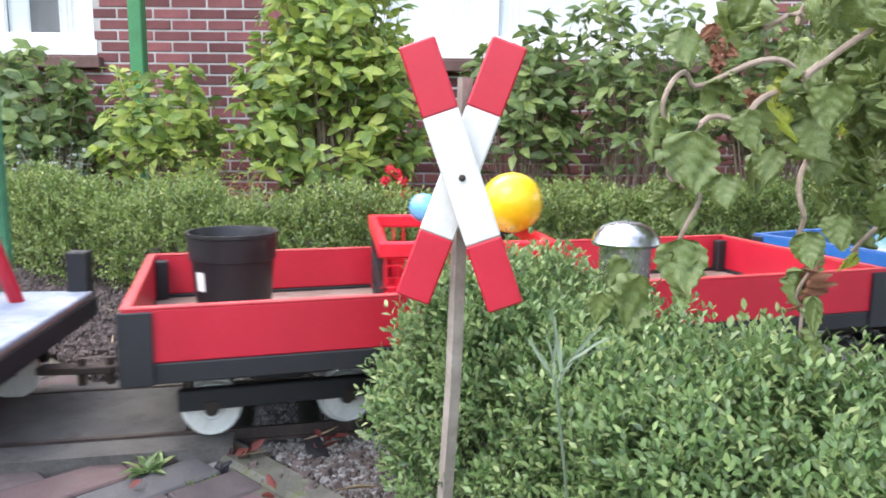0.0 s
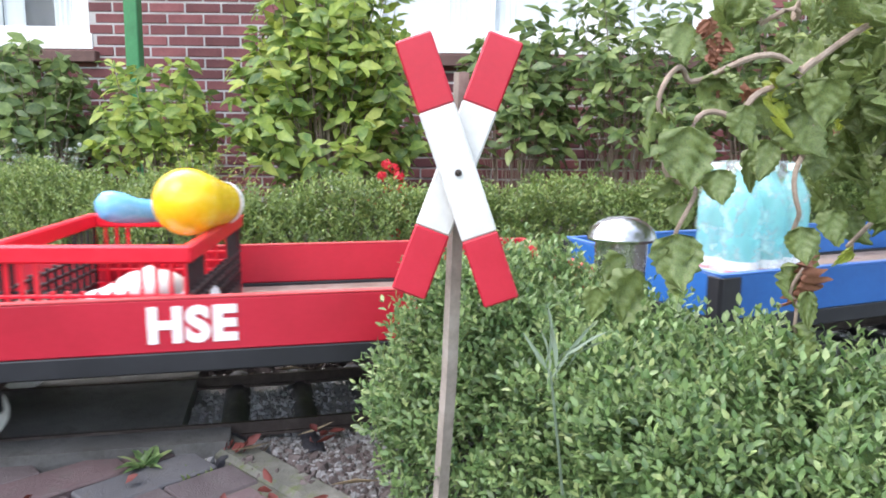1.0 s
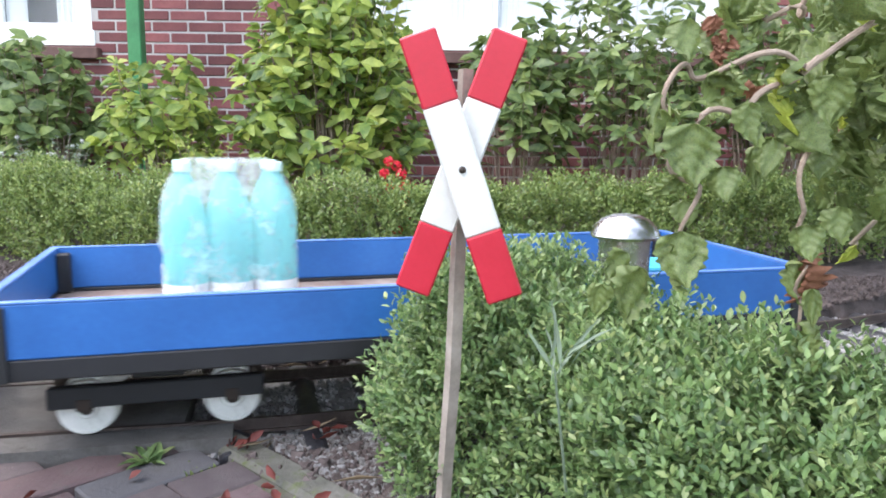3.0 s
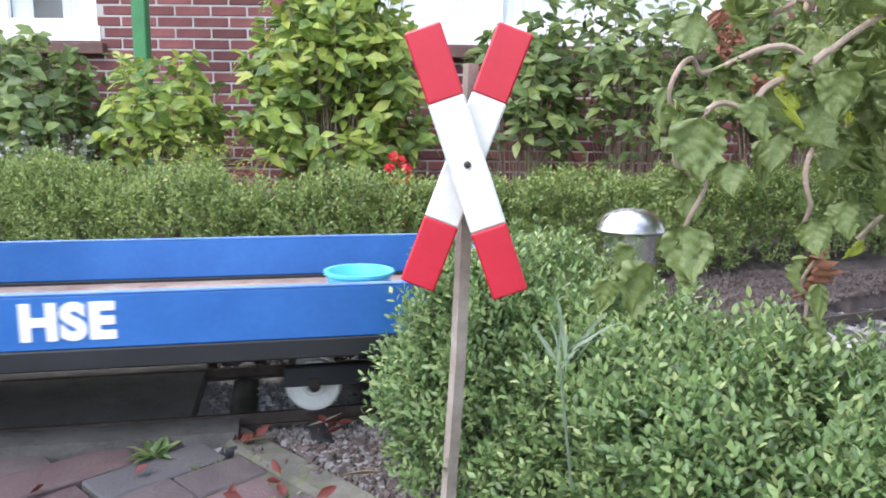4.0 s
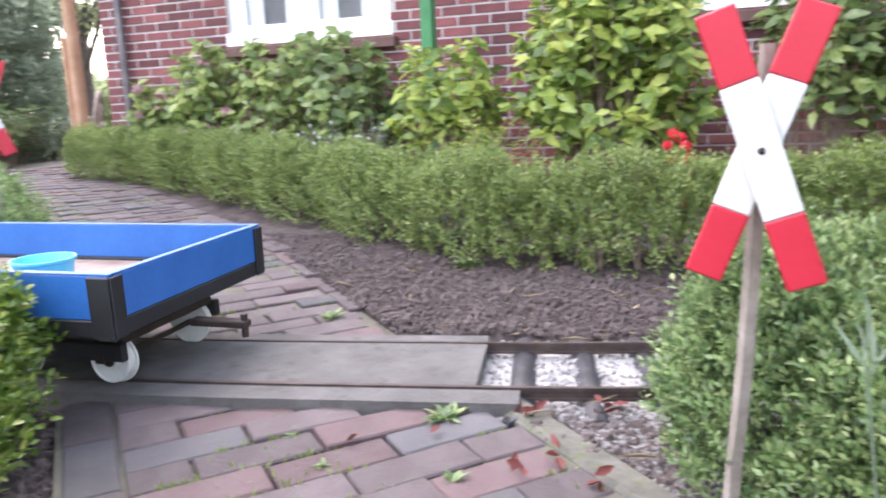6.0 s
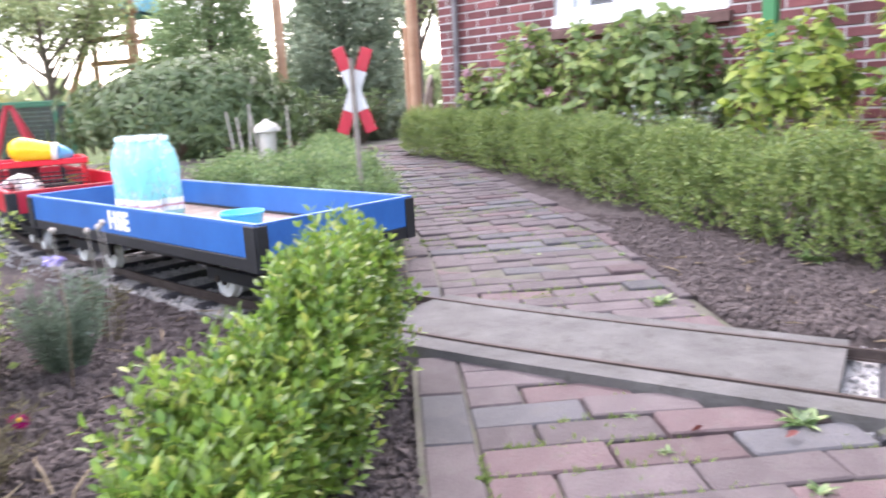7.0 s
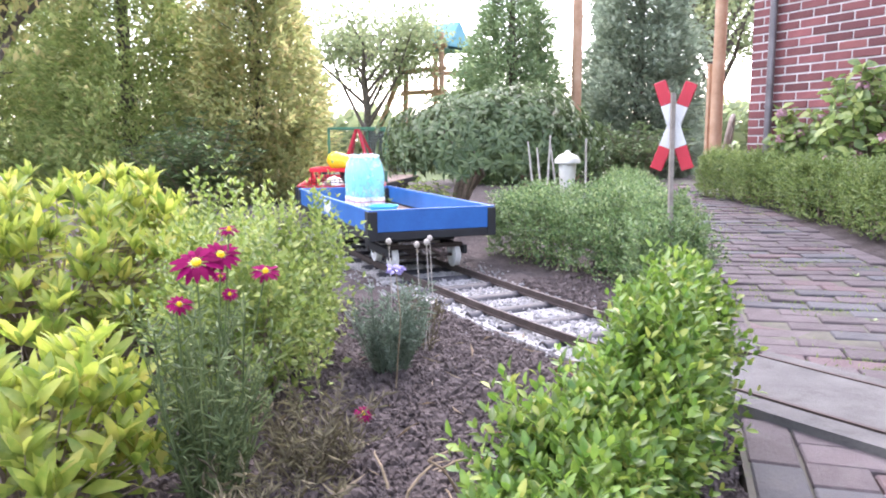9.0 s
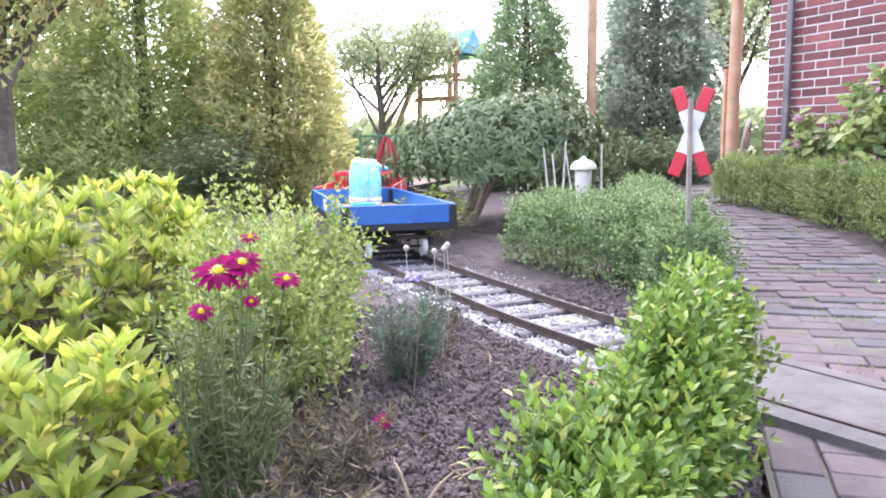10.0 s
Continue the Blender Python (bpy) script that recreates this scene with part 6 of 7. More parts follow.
def hazel():
    t = thing("corkscrew_hazel", "corkscrew hazel with twisted twigs and wrinkled hanging leaves", "shrub")
    rnd = random.Random(81)
    shapes = [hazel_leaf_shape(k) for k in range(7)]
    dry = [s.copy() for s in shapes[:2]]
    for d in dry:
        d.materials.clear()
        d.materials.append(BROWN_LEAF)
    gold = shapes[3].copy()
    gold.materials.clear()
    gold.materials.append(GOLD_LEAF)
    trunk = Build()
    trunk.tube([(0.98, 1.32, -0.03), (0.96, 1.28, 0.3), (1.0, 1.24, 0.62), (0.92, 1.2, 0.95), (0.95, 1.15, 1.3)], [0.035, 0.030, 0.026, 0.02, 0.012], BARK, 9)
    trunk.make("trunk", t)
    spots = []

    def twig(points, r0, r1, leaves, wob=0.028):
        """A twisted branch through the points."""
        p = spline3(points)
        n = len(p)
        ph = rnd.uniform(0, 6)
        out = []
        for i, q in enumerate(p):
            f = i / (n - 1)
            s = math.sin(math.pi * min(1, f * 1.6)) if f < 0.3 else 1
            out.append(Vector(q) + Vector((math.cos(f * 27 + ph), math.sin(f * 22 + ph * 1.3), math.sin(f * 30 + ph * 0.7))) * wob * s * (0.5 + 0.5 * math.sin(f * 7 + ph) ** 2))
        b = Build()
        b.tube(out, [r0 + (r1 - r0) * i / (n - 1) for i in range(n)], TWIG, 7)
        smooth_by(b.make("twig", t))
        for k in range(leaves):
            f = rnd.uniform(0.25, 1.0) if k else 1.0
            spots.append(out[min(n - 1, int(f * (n - 1)))])

    twig([(0.95, 1.2, 0.98), (0.72, 1.02, 0.86), (0.56, 0.95, 0.80), (0.44, 0.93, 0.735), (0.34, 0.92, 0.725), (0.26, 0.91, 0.71), (0.265, 0.90, 0.66)], 0.0050, 0.0028, 4, 0.014)
    twig([(0.56, 0.95, 0.80), (0.50, 0.93, 0.86), (0.44, 0.92, 0.82), (0.40, 0.92, 0.78), (0.36, 0.91, 0.80)], 0.0046, 0.0026, 3, 0.012)
    twig([(0.44, 0.93, 0.735), (0.36, 0.91, 0.68), (0.31, 0.90, 0.66), (0.27, 0.90, 0.62), (0.29, 0.89, 0.57), (0.28, 0.88, 0.50)], 0.0042, 0.0024, 4, 0.012)
    twig([(0.95, 1.22, 1.1), (0.78, 1.1, 1.12), (0.62, 1.0, 1.08), (0.48, 0.96, 1.02), (0.38, 0.95, 0.94)], 0.009, 0.003, 8, 0.02)
    twig([(0.95, 1.22, 0.9), (0.85, 1.05, 0.82), (0.74, 0.98, 0.70), (0.68, 0.95, 0.56), (0.62, 0.94, 0.45)], 0.008, 0.003, 7, 0.018)
    twig([(0.95, 1.2, 1.0), (0.80, 0.98, 0.98), (0.66, 0.90, 0.92), (0.58, 0.88, 0.80), (0.53, 0.88, 0.66)], 0.008, 0.003, 8, 0.018)
    twig([(0.95, 1.2, 1.05), (0.9, 1.0, 0.98), (0.82, 0.9, 0.86), (0.74, 0.87, 0.72), (0.72, 0.88, 0.55)], 0.008, 0.003, 9, 0.018)
    twig([(0.96, 1.25, 0.8), (1.05, 1.12, 0.78), (0.98, 1.0, 0.66), (0.92, 0.98, 0.5)], 0.008, 0.003, 8, 0.018)
    twig([(0.95, 1.15, 1.25), (0.8, 1.05, 1.25), (0.66, 0.98, 1.18), (0.56, 0.97, 1.06)], 0.008, 0.003, 9, 0.018)
    twig([(0.95, 1.15, 1.25), (1.0, 1.0, 1.2), (0.9, 0.92, 1.08), (0.82, 0.9, 0.95)], 0.008, 0.003, 10, 0.018)
    twig([(0.96, 1.28, 0.6), (0.82, 1.22, 0.64), (0.70, 1.18, 0.56), (0.62, 1.16, 0.46)], 0.007, 0.003, 6, 0.016)
    # outer leaves fill the crown
    for k in range(120):
        q, y = 0.33 + 0.35 * rnd.random() ** 0.6, rnd.uniform(0.90, 1.6)
        low = 0.03 if q < 0.38 else (-0.05 if q < 0.47 else -0.11)
        spots.append(Vector((q * y, y, 0.65 + y * (low + (0.20 - low) * rnd.random() ** 0.8))))
    # unseen crown goes on above and behind, added to shade hedge and soil
    n = 3600
    v = unit(RNG.normal(0, 1, (n, 3)))
    r = RNG.uniform(0.25, 1.0, (n, 1)) ** 0.5 * (1 + 0.22 * bumps(v, 3.0, 4))[:, None]
    B = v * r * np.array([1.35, 1.1, 0.55]) + np.array([1.95, 2.2, 1.82])
    B = B[B[:, 2] > 1.28]
    n = len(B)
    for k in range(9):
        e = Vector((1.95 + 1.1 * math.cos(k * 0.7), 2.2 + 0.85 * math.sin(k * 0.7), 1.7 + 0.2 * (k % 3)))
        shade_limb = Build()
        shade_limb.tube([(0.95, 1.16, 1.25), (1.25 + 0.1 * (k % 3), 1.55, 1.5), tuple((e + Vector((1.6, 1.9, 1.65))) / 2), tuple(e)], [0.013, 0.011, 0.008, 0.003], TWIG, 6)
        shade_limb.make("shade_limb", t)
    tagged(leaf_mesh("crown", B, RNG.normal(0, 0.6, (n, 3)) - np.array([0, 0, 0.7]), RNG.normal(0, 0.7, (n, 3)) + np.array([0, 0, 0.6]), RNG.uniform(0.08, 0.13, n), 0.085, HAZEL, t), kind="stuff")
    # the dense outer side
    for k in range(240):
        q, y = 0.44 + 0.26 * rnd.random() ** 0.7, rnd.uniform(1.0, 2.0)
        spots.append(Vector((q * y, y, 0.65 + y * rnd.uniform(-0.04, 0.20))))
    twig([(0.46, 0.95, 0.70), (0.43, 0.92, 0.60), (0.43, 0.92, 0.534), (0.441, 0.92, 0.487), (0.436, 0.92, 0.439), (0.45, 0.92, 0.40)], 0.0035, 0.002, 3, 0.006)
    for k in range(9):
        ob = new("leaf", dry[k % 2])
        ob.parent = t
        sz = rnd.uniform(0.016, 0.03)
        ob.matrix_basis = Matrix.LocRotScale((0.325 + rnd.uniform(-0.012, 0.012), 0.93 + rnd.uniform(-0.01, 0.01), rnd.uniform(0.70, 0.79)), Euler((radians(rnd.uniform(-110, -60)), radians(rnd.uniform(-50, 50)), rnd.uniform(0, 6.283))), Vector((sz * 0.7, sz, sz)))
    for k, p in enumerate(spots):
        me = rnd.choice(shapes)
        if k % 24 == 5:
            me = rnd.choice(dry)
        elif k % 67 == 3:
            me = gold
        ob = new("leaf", me)
        ob.parent = t
        sz = rnd.uniform(0.028, 0.066) if me not in dry else rnd.uniform(0.03, 0.05)
        ob.matrix_basis = Matrix.LocRotScale(p, Euler((radians(rnd.uniform(-135, -10)), radians(rnd.uniform(-50, 50)), rnd.uniform(0, 6.283))), Vector((sz * rnd.uniform(0.6, 1.0), sz * 1.2, sz * rnd.uniform(1.0, 1.9))))
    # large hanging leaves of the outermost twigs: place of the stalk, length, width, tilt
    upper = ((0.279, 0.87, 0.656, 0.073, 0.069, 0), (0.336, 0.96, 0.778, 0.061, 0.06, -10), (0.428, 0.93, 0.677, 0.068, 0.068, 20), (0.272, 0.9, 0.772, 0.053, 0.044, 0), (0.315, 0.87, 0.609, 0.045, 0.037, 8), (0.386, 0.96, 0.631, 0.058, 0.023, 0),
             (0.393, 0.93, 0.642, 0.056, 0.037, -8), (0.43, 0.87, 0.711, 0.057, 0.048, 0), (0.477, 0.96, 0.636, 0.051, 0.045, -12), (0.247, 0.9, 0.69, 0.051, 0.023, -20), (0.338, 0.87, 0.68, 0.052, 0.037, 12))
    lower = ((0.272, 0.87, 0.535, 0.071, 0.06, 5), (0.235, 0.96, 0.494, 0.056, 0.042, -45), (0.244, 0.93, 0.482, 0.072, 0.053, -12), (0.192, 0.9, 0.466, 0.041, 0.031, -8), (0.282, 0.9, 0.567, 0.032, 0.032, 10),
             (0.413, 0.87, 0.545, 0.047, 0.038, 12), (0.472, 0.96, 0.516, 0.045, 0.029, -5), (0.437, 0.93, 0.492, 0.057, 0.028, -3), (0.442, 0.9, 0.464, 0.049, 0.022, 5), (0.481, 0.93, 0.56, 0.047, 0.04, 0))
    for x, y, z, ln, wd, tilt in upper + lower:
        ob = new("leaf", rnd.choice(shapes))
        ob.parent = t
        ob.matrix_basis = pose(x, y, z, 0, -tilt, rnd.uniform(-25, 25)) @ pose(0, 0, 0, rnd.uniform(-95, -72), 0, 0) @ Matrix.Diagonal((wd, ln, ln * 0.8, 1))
    return t


hazel()


# ---- signs, lamps, posts ----
def crossing_sign(label, place, bar=0.375):
    t = thing("crossing_sign", label, "railway sign", "level crossing signs", place)
    post = Build()
    post.tube([(-0.014, 0.0, -0.60), (-0.009, 0.001, -0.45), (-0.003, 0.001, -0.3), (-0.001, -0.001, -0.1), (0.001, 0.0, 0.135)], [0.0122, 0.0117, 0.0121, 0.0116, 0.0113], OLD_WOOD, 4)
    post.make("post", t, "grey weathered square wooden post")
    for k, ang in enumerate((20.4, -19.2)):
        arm = thing("cross_bar", "", "")
        arm.parent = t
        arm.matrix_basis = pose(-0.003 * k, -0.021 - 0.024 * (1 - k), 0.004 * k, 0, -ang, 0)
        for z0, z1, m in ((-bar / 2, -bar / 2 + 0.097, RED), (-bar / 2 + 0.097, bar / 2 - 0.097, SIGN_WHITE), (bar / 2 - 0.097, bar / 2, RED)):
            b = Build()
            b.box((0, 0, (z0 + z1) / 2), (0.050, 0.015, z1 - z0), m, bevel=0.0025)
            b.make("painted_section", arm)
    bolt = Build()
    bolt.lathe([(0.001, 0.005), (0.0035, 0.004), (0.005, 0.0)], IRON, 10, pose(0, -0.0525, 0, 90, 0, 0))
    bolt.make("bolt", t, "rusty bolt head")
    return t


crossing_sign("red and white crossing sign on a grey wooden post", pose(0.025, 1.078, 0.592, 0, 1.0, 0))
crossing_sign("red and white crossing sign at the path's far end", pose(-2.608, 2.002, 0.705, 0, 0, 222), 0.375)


def dome_lamp():
    t = thing("garden_lamp", "polished steel garden lamp with a domed hat", "garden lamp", "", pose(0.318, 1.33, 0) @ Matrix.Diagonal((0.9, 0.9, 1, 1)))
    b = Build()
    b.lathe([(0.030, -0.02), (0.030, 0.30), (0.034, 0.31), (0.034, 0.325)], STEEL, 24)
    smooth_by(b.make("column", t))
    g = Build()
    g.lathe([(0.046, 0.325), (0.049, 0.40), (0.051, 0.4605)], FROST, 24)
    smooth_by(g.make("lens", t, "frosted clear lens"))
    d = Build()
    d.lathe([(0.046, 0.460), (0.065, 0.461), (0.067, 0.466), (0.061, 0.480), (0.047, 0.493), (0.026, 0.501), (0.001, 0.503)], STEEL, 32)
    smooth_by(d.make("dome", t))
    return t


FROST = surface("ribbed_steel", (0.40, 0.40, 0.41), (0.55, 0.55, 0.56), (0.68, 0.68, 0.68), 3, 90, 0.25, 0.9, relief=0.1)
dome_lamp()


def cream_lamp():
    x, y = -4.05, 2.50
    t = thing("garden_lantern", "cream garden lantern with a round hat on short legs", "garden lamp", "", pose(x, y, float(rise(x, y)) + 0.08))
    for k in range(4):
        l = Build()
        a = k * 1.571 + 0.6
        l.tube([(0.075 * math.cos(a), 0.075 * math.sin(a), -0.1), (0.035 * math.cos(a), 0.035 * math.sin(a), 0.25)], [0.006, 0.006], CREAM, 6)
        l.make("leg", t)
    b = Build()
    b.lathe([(0.001, 0.22), (0.030, 0.22), (0.047, 0.27), (0.053, 0.40), (0.050, 0.405)], CREAM, 20)
    smooth_by(b.make("body", t))
    d = Build()
    d.lathe([(0.045, 0.40), (0.080, 0.405), (0.078, 0.425), (0.055, 0.452), (0.02, 0.466), (0.012, 0.48), (0.001, 0.482)], CREAM, 24)
    smooth_by(d.make("hat", t))
    return t


cream_lamp()


def wooden_post(x, y, h, brace=False):
    t = thing("pergola_post", "tall round orange-brown wooden post", "post", "pergola posts", pose(x, y, float(rise(x, y)) - 0.02))
    b = Build()
    b.tube([(0, 0, 0), (0.01, 0, h * 0.5), (0, 0, h)], [0.062, 0.06, 0.057], POST_WOOD, 14)
    smooth_by(b.make("pole", t))
    if brace:
        c = Build()
        c.box((0, 0, 0.05), (0.16, 0.16, 0.14), CONCRETE, bevel=0.01)
        c.make("base", t, "pale concrete base")
        e = Build()
        e.box((-0.105, 0.0, 0.62), (0.035, 0.05, 1.24), POST_WOOD)
        e.make("brace", t)
    return t


wooden_post(-8.0, 5.37, 3.6)
wooden_post(-5.95, 5.62, 3.2, True)


def cart_wheel():
    t = thing("cart_wheel", "old wooden cart wheel leaning by the post", "wheel", "", pose(-6.3, 6.15, float(rise(-6.3, 6.15)) + 0.36, 0, 8, 40))
    b = Build()
    n = 28
    pts = [(0.0, 0.36 * math.cos(k * 6.283 / n), 0.36 * math.sin(k * 6.283 / n)) for k in range(n + 1)]
    b.tube(pts, [0.022] * (n + 1), OLD_WOOD, 8)
    b.make("rim", t)
    for k in range(8):
        s = Build()
        a = k * 0.7854
        s.tube([(0, 0.05 * math.cos(a), 0.05 * math.sin(a)), (0, 0.345 * math.cos(a), 0.345 * math.sin(a))], [0.014, 0.011], OLD_WOOD, 6)
        s.make("spoke", t)
    h = Build()
    h.lathe([(0.001, -0.06), (0.05, -0.055), (0.06, 0), (0.05, 0.055), (0.001, 0.06)], OLD_WOOD, 14, pose(0, 0, 0, 0, 90, 0))
    h.make("hub", t)


cart_wheel()


def green_pole():
    t = thing("garden_ornament", "green wooden pole with an orange carved blade", "garden ornament", "", pose(-1.90, 4.68, 0.12))
    b = Build()
    b.box((0, 0, 1.2), (0.082, 0.082, 2.4), GREEN_PAINT, bevel=0.006)
    b.make("pole", t)
    c = Build()
    n = 9
    vs, fs = [], []
    for i in range(n):
        f = i / (n - 1)
        w = 0.055 * math.sin(math.pi * min(1, 0.08 + f * 0.92)) ** 0.8
        x, z = -0.05 - 0.09 * math.sin(f * 1.9), 1.42 + 0.34 * f
        vs += [(x - w, -0.06, z), (x, -0.082, z), (x + w, -0.06, z), (x, -0.05, z)]
        if i:
            q = (i - 1) * 4
            for j in range(4):
                fs.append((q + j, q + (j + 1) % 4, q + 4 + (j + 1) % 4, q + 4 + j))
    c.add(vs, fs, ORANGE)
    c.make("blade", t, "orange painted carved blade")


ORANGE = surface("orange_paint", (0.45, 0.18, 0.02), (0.62, 0.28, 0.04), (0.68, 0.38, 0.08), 9, 90, 0.5)
green_pole()


def play_tower():
    t = thing("play_tower", "wooden children's play tower with a blue-green canopy", "play tower", "", pose(-11.6, 5.2, 0.0, 0, 0, 25))
    for sx in (-1, 1):
        for sy in (-1, 1):
            b = Build()
            b.tube([(sx * 0.42, sy * 0.42, -0.1), (sx * 0.36, sy * 0.36, 2.3)], [0.05, 0.045], POST_WOOD, 8)
            b.make("post", t)
    for z in (1.4, 1.75, 2.1):
        for s in (-1, 1):
            b = Build()
            b.box((0, s * 0.38, z), (0.95, 0.05, 0.07), POST_WOOD)
            b.make("rail", t)
    b = Build()
    b.tube([(-0.36, -0.4, 1.9), (-1.0, -0.9, 0.0)], [0.045, 0.045], POST_WOOD, 8)
    b.make("strut", t)
    r = Build()
    r.add([(-0.1, -0.3, 2.1), (0.45, -0.3, 2.1), (0.45, 0.3, 2.1), (-0.1, 0.3, 2.1), (-0.1, 0, 2.5), (0.45, 0, 2.5), (-0.1, -0.3, 2.06), (0.45, -0.3, 2.06), (0.45, 0.3, 2.06), (-0.1, 0.3, 2.06)],
          [(0, 1, 5, 4), (3, 2, 5, 4), (0, 4, 3), (1, 5, 2), (6, 7, 1, 0), (9, 8, 2, 3), (6, 7, 8, 9)], FADED)
    r.make("canopy", t, "faded blue-green canopy")


FADED = surface("faded_canvas", (0.10, 0.28, 0.34), (0.14, 0.36, 0.42), (0.2, 0.42, 0.48), 5, 60, 0.8)
play_tower()


# ---- small things on the ground ----
def leaf_scatter(name, label, spots, size, mat, seed):
    rnd = random.Random(seed)
    for x, y, n in spots:
        t = thing(name, label, "leaf litter", "fallen leaves", pose(x, y, 0))
        for k in range(n):
            a = rnd.uniform(0, 6.283)
            b = np.array([[rnd.gauss(0, size * 0.4), rnd.gauss(0, size * 0.4), float(rise(x, y)) + rnd.uniform(0.004, 0.026)]])
            leaf_mesh("curled_leaf", b, np.array([[math.cos(a), math.sin(a), rnd.uniform(-0.3, 0.7)]]), np.array([[rnd.gauss(0, 0.7), rnd.gauss(0, 0.7), 0.7]]),
                      size * rnd.uniform(0.7, 1.3), size * 0.5, mat, t, fold=0.35, droop=-0.2)


leaf_scatter("dry_leaf_heap", "curled reddish brown fallen leaves", [(-0.42, 1.44, 6), (-0.24, 1.50, 5), (-0.33, 1.20, 3), (-0.22, 1.19, 3), (-0.69, 1.23, 1), (-0.58, 1.30, 1), (-1.45, 0.56, 3), (-1.62, 0.62, 3), (-0.30, 1.25, 3), (-1.9, 1.02, 3)], 0.036, RED_LEAF, 1)


def weed(x, y, r, n, label, mat):
    t = thing("weed", label, "weed", "weeds in the path", pose(x, y, float(rise(x, y))))
    a = RNG.uniform(0, 6.283, n)
    D = np.stack([np.cos(a), np.sin(a), RNG.uniform(0.1, 1.2, n)], 1)
    S = r * RNG.uniform(0.5, 1.1, n)
    leaf_mesh("leaf_rosette", np.stack([RNG.normal(0, r * 0.15, n), RNG.normal(0, r * 0.15, n), np.full(n, -0.004)], 1), D, np.tile(np.array([0, 0, 1.0]), (n, 1)), S, S * 0.28, mat, t, fold=0.15, droop=0.25)


weed(-0.565, 1.38, 0.052, 34, "bright green weed tuft between the bricks", BOX_LEAF)
weed(-1.20, 2.00, 0.05, 30, "small green weed tuft beside the slab", BOX_LEAF)
weed(-0.85, 1.22, 0.022, 14, "small weed in a brick joint", BOX_LEAF)
weed(-0.72, 1.12, 0.022, 14, "small weed in a brick joint", BOX_LEAF)
weed(-1.0, 1.42, 0.022, 14, "small weed in a brick joint", BOX_LEAF)
weed(-0.46, 1.14, 0.032, 20, "weed tuft at the edge of the path", BOX_LEAF)
weed(-1.9, 2.3, 0.03, 12, "small weed in a brick joint", BOX_LEAF)
weed(-2.4, 2.9, 0.03, 12, "small weed in a brick joint", BOX_LEAF)
weed(-1.6, 2.45, 0.03, 12, "small weed in a brick joint", BOX_LEAF)
weed(-0.95, 2.62, 0.08, 30, "leafy weeds at the foot of the hedge", BOX_LEAF)


def joint_moss():
    """Moss and fine grass in the joints of the path."""
    n = 12000
    u, v = RNG.uniform(-1.2, 4.5, n), RNG.uniform(0.08, PATH_W, n)
    u = np.where(RNG.random(n) < 0.75, -1.25 + 0.052 + 0.104 * np.round((u + 1.25) / 0.104), u)
    v = np.where(RNG.random(n) < 0.3, 0.098 + RNG.normal(0, 0.006, n), v)
    p = np.stack([u, v, 0 * u], 1)
    keep = bumps(p, 5, 2) > 0.05
    u, v = u[keep] + RNG.normal(0, 0.004, keep.sum()), v[keep]
    q = PO[None] + u[:, None] * PU[None] + (v + bend(u))[:, None] * PV[None]
    ok = off_track(q[:, 0], q[:, 1]) > 0.26
    q = q[ok]
    m = len(q)
    B = np.stack([q[:, 0], q[:, 1], rise(q[:, 0], q[:, 1]) - 0.012], 1)
    D = np.stack([RNG.normal(0, 0.7, m), RNG.normal(0, 0.7, m), 1 + 0 * q[:, 0]], 1)
    tagged(leaf_mesh("joint_moss", B, D, RNG.normal(0, 1, (m, 3)), RNG.uniform(0.010, 0.026, m), 0.006, GRASS, simple=True), "moss and fine grass in the brick joints", "moss", kind="stuff")


joint_moss()


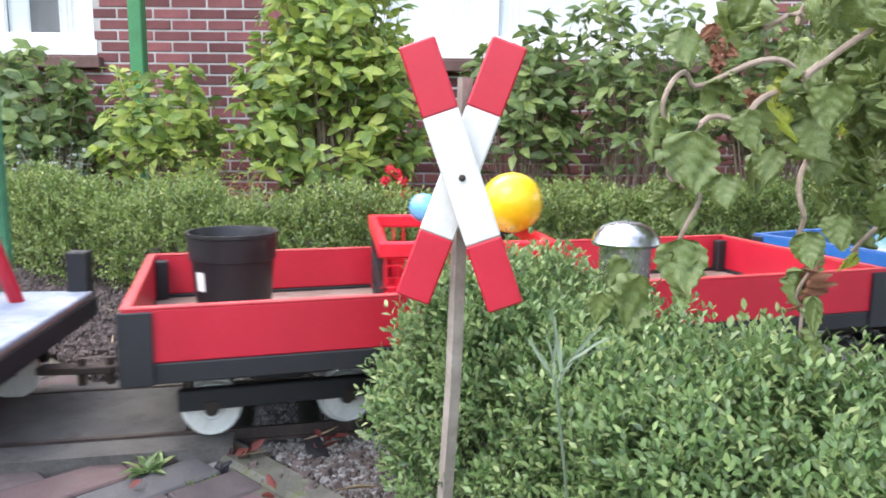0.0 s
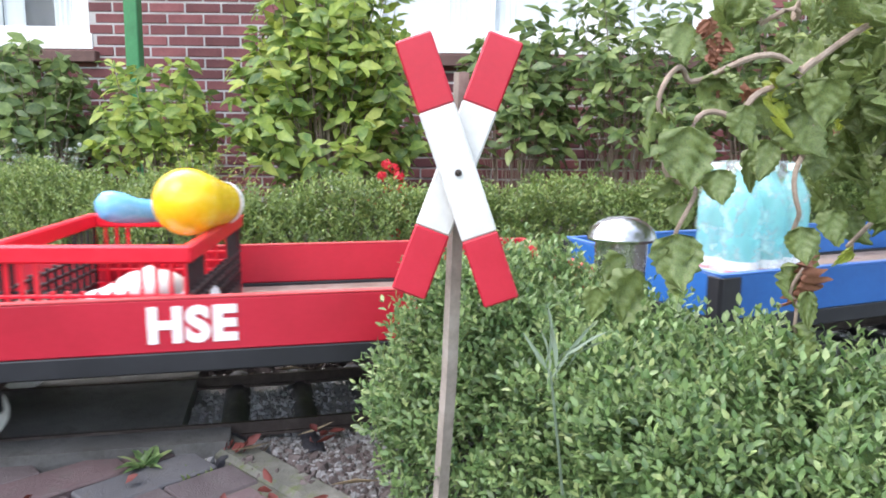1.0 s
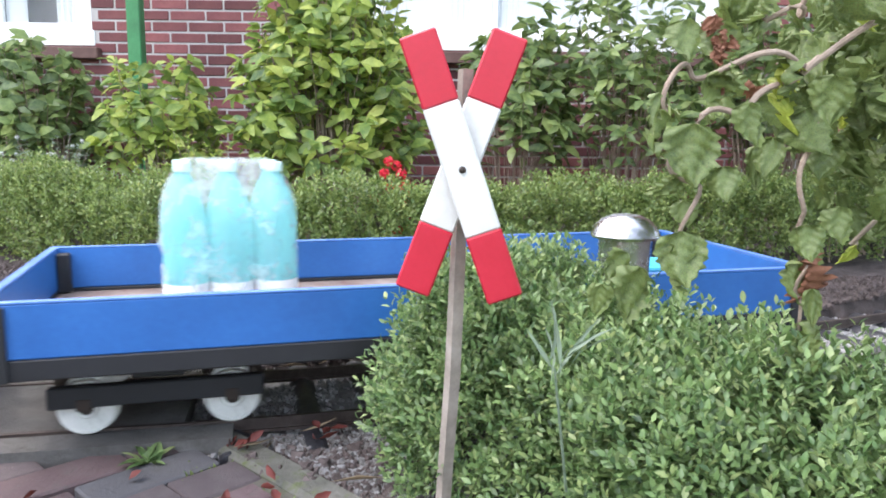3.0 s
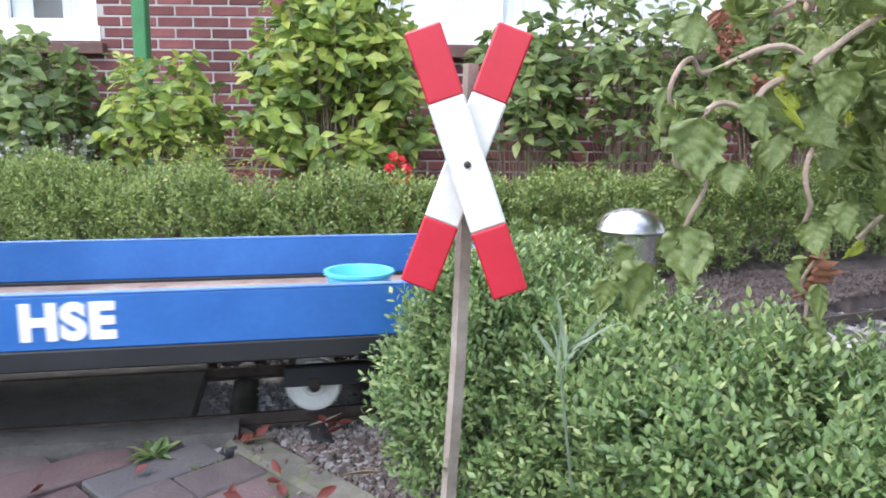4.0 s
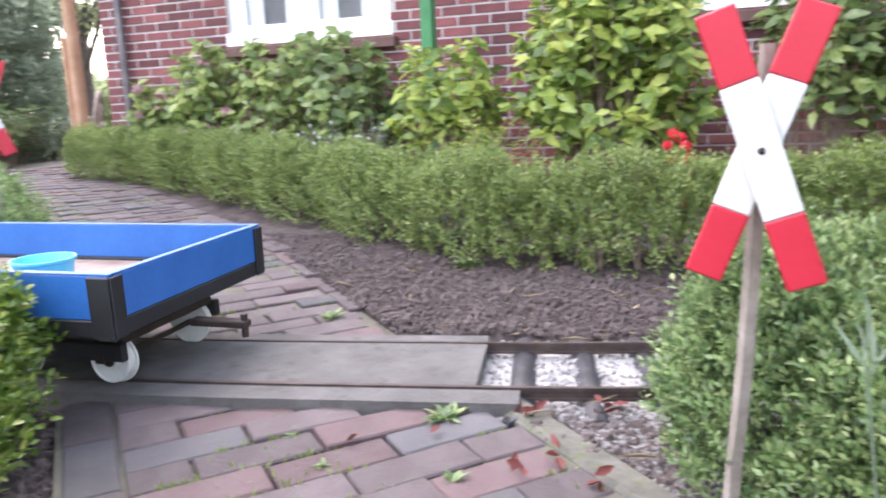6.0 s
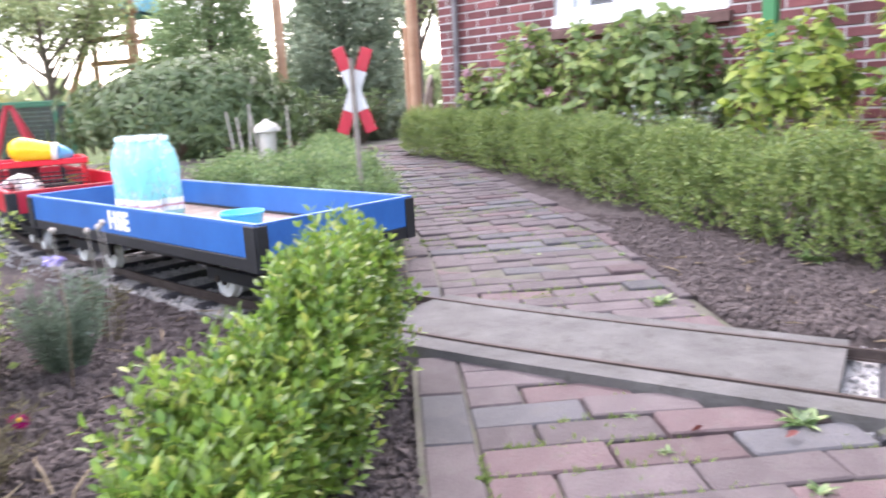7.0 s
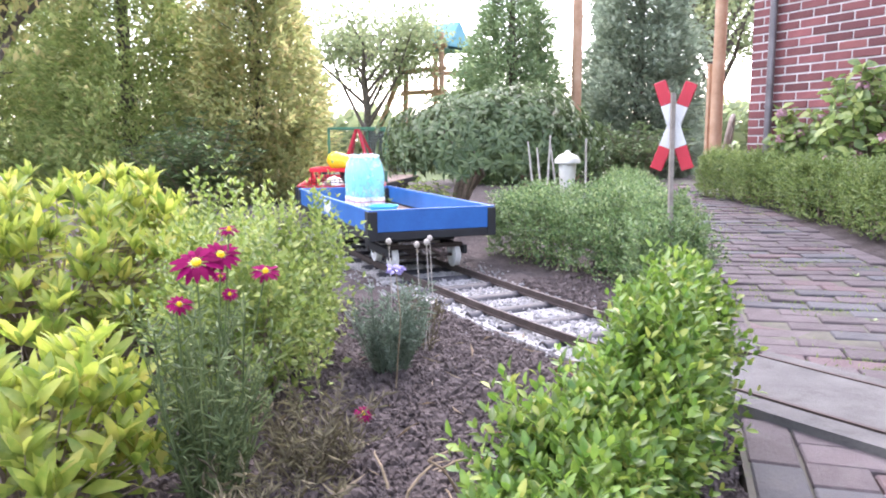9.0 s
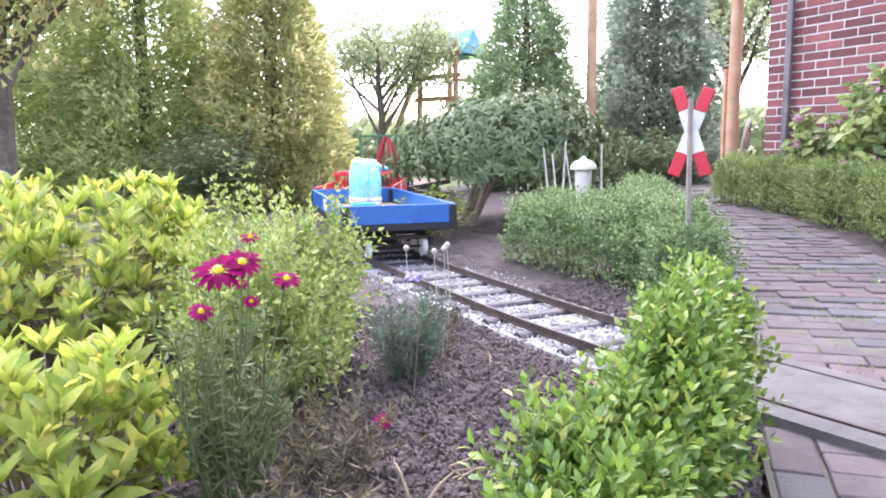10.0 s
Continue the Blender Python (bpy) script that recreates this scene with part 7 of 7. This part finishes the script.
def dry_stalks():
    rnd = random.Random(9)
    t = thing("dry_stalks", "pale dry bent stalks on the soil", "dead stalks")
    for k in range(9):
        b = Build()
        x, y = -1.45 + rnd.uniform(-0.14, 0.1), 0.42 + rnd.uniform(-0.12, 0.12)
        p = [Vector((x, y, -0.01))]
        d = Vector((rnd.uniform(-1, 1), rnd.uniform(-1, 1), rnd.uniform(0.5, 1.6))).normalized()
        for i in range(4):
            p.append(p[-1] + d * 0.035)
            d = (d + Vector((rnd.uniform(-0.4, 0.4), rnd.uniform(-0.4, 0.4), rnd.uniform(-0.6, 0.1)))).normalized()
        b.tube(p, [0.0032, 0.003, 0.0026, 0.002, 0.0014], DRY, 5)
        b.make("stalk", t)


dry_stalks()


def debris():
    n = 420
    x, y = RNG.uniform(-2.4, 0.3, n), RNG.uniform(-0.1, 2.6, n)
    u, v = path_uv(x, y)
    ok = ((v < -0.03) | (v > PATH_W + 0.05)) & (off_track(x, y) > 0.2)
    x, y = x[ok], y[ok]
    n = len(x)
    a = RNG.uniform(0, 6.283, n)
    B = np.stack([x, y, rise(x, y) + RNG.uniform(-0.002, 0.02, n)], 1)
    D = np.stack([np.cos(a), np.sin(a), RNG.uniform(-0.1, 0.35, n)], 1)
    tagged(leaf_mesh("debris", B, D, RNG.normal(0, 1, (n, 3)), RNG.uniform(0.02, 0.11, n), 0.0035, DRY, simple=True), "dry twigs and plant bits on the soil", "debris", kind="stuff")


debris()


def wild_grass():
    t = thing("grass_tuft", "pale grass shoot growing out of the boxwood bush", "grass")
    n = 9
    a = RNG.uniform(0, 6.283, n)
    B = np.tile(np.array((0.135, 0.87, 0.36)), (n, 1)) + RNG.normal(0, 0.006, (n, 3))
    D = np.stack([np.cos(a) * 0.6, np.sin(a) * 0.4, 0.9 + 0 * a], 1)
    leaf_mesh("blade", B, D, RNG.normal(0, 1, (n, 3)), RNG.uniform(0.05, 0.09, n), 0.006, GREY_LEAF, t, droop=0.3)
    s = Build()
    s.tube([(0.16, 0.9, 0.2), (0.135, 0.87, 0.37)], [0.002, 0.0015], GREY_LEAF, 4)
    s.make("stalk", t)


wild_grass()


def leaning_planks():
    t = thing("leaning_planks", "two pale grey planks leaning on the lawn", "planks")
    for dz in (0.0, -0.085):
        b = Build()
        b.tube([(-5.62, -1.05, 0.70 + dz), (-5.22, -0.20, 0.20 + dz), (-5.05, 0.16, max(-0.01, 0.0 + dz))], [0.03, 0.03, 0.03], OLD_WOOD, 4)
        b.make("plank", t)


leaning_planks()

motions()
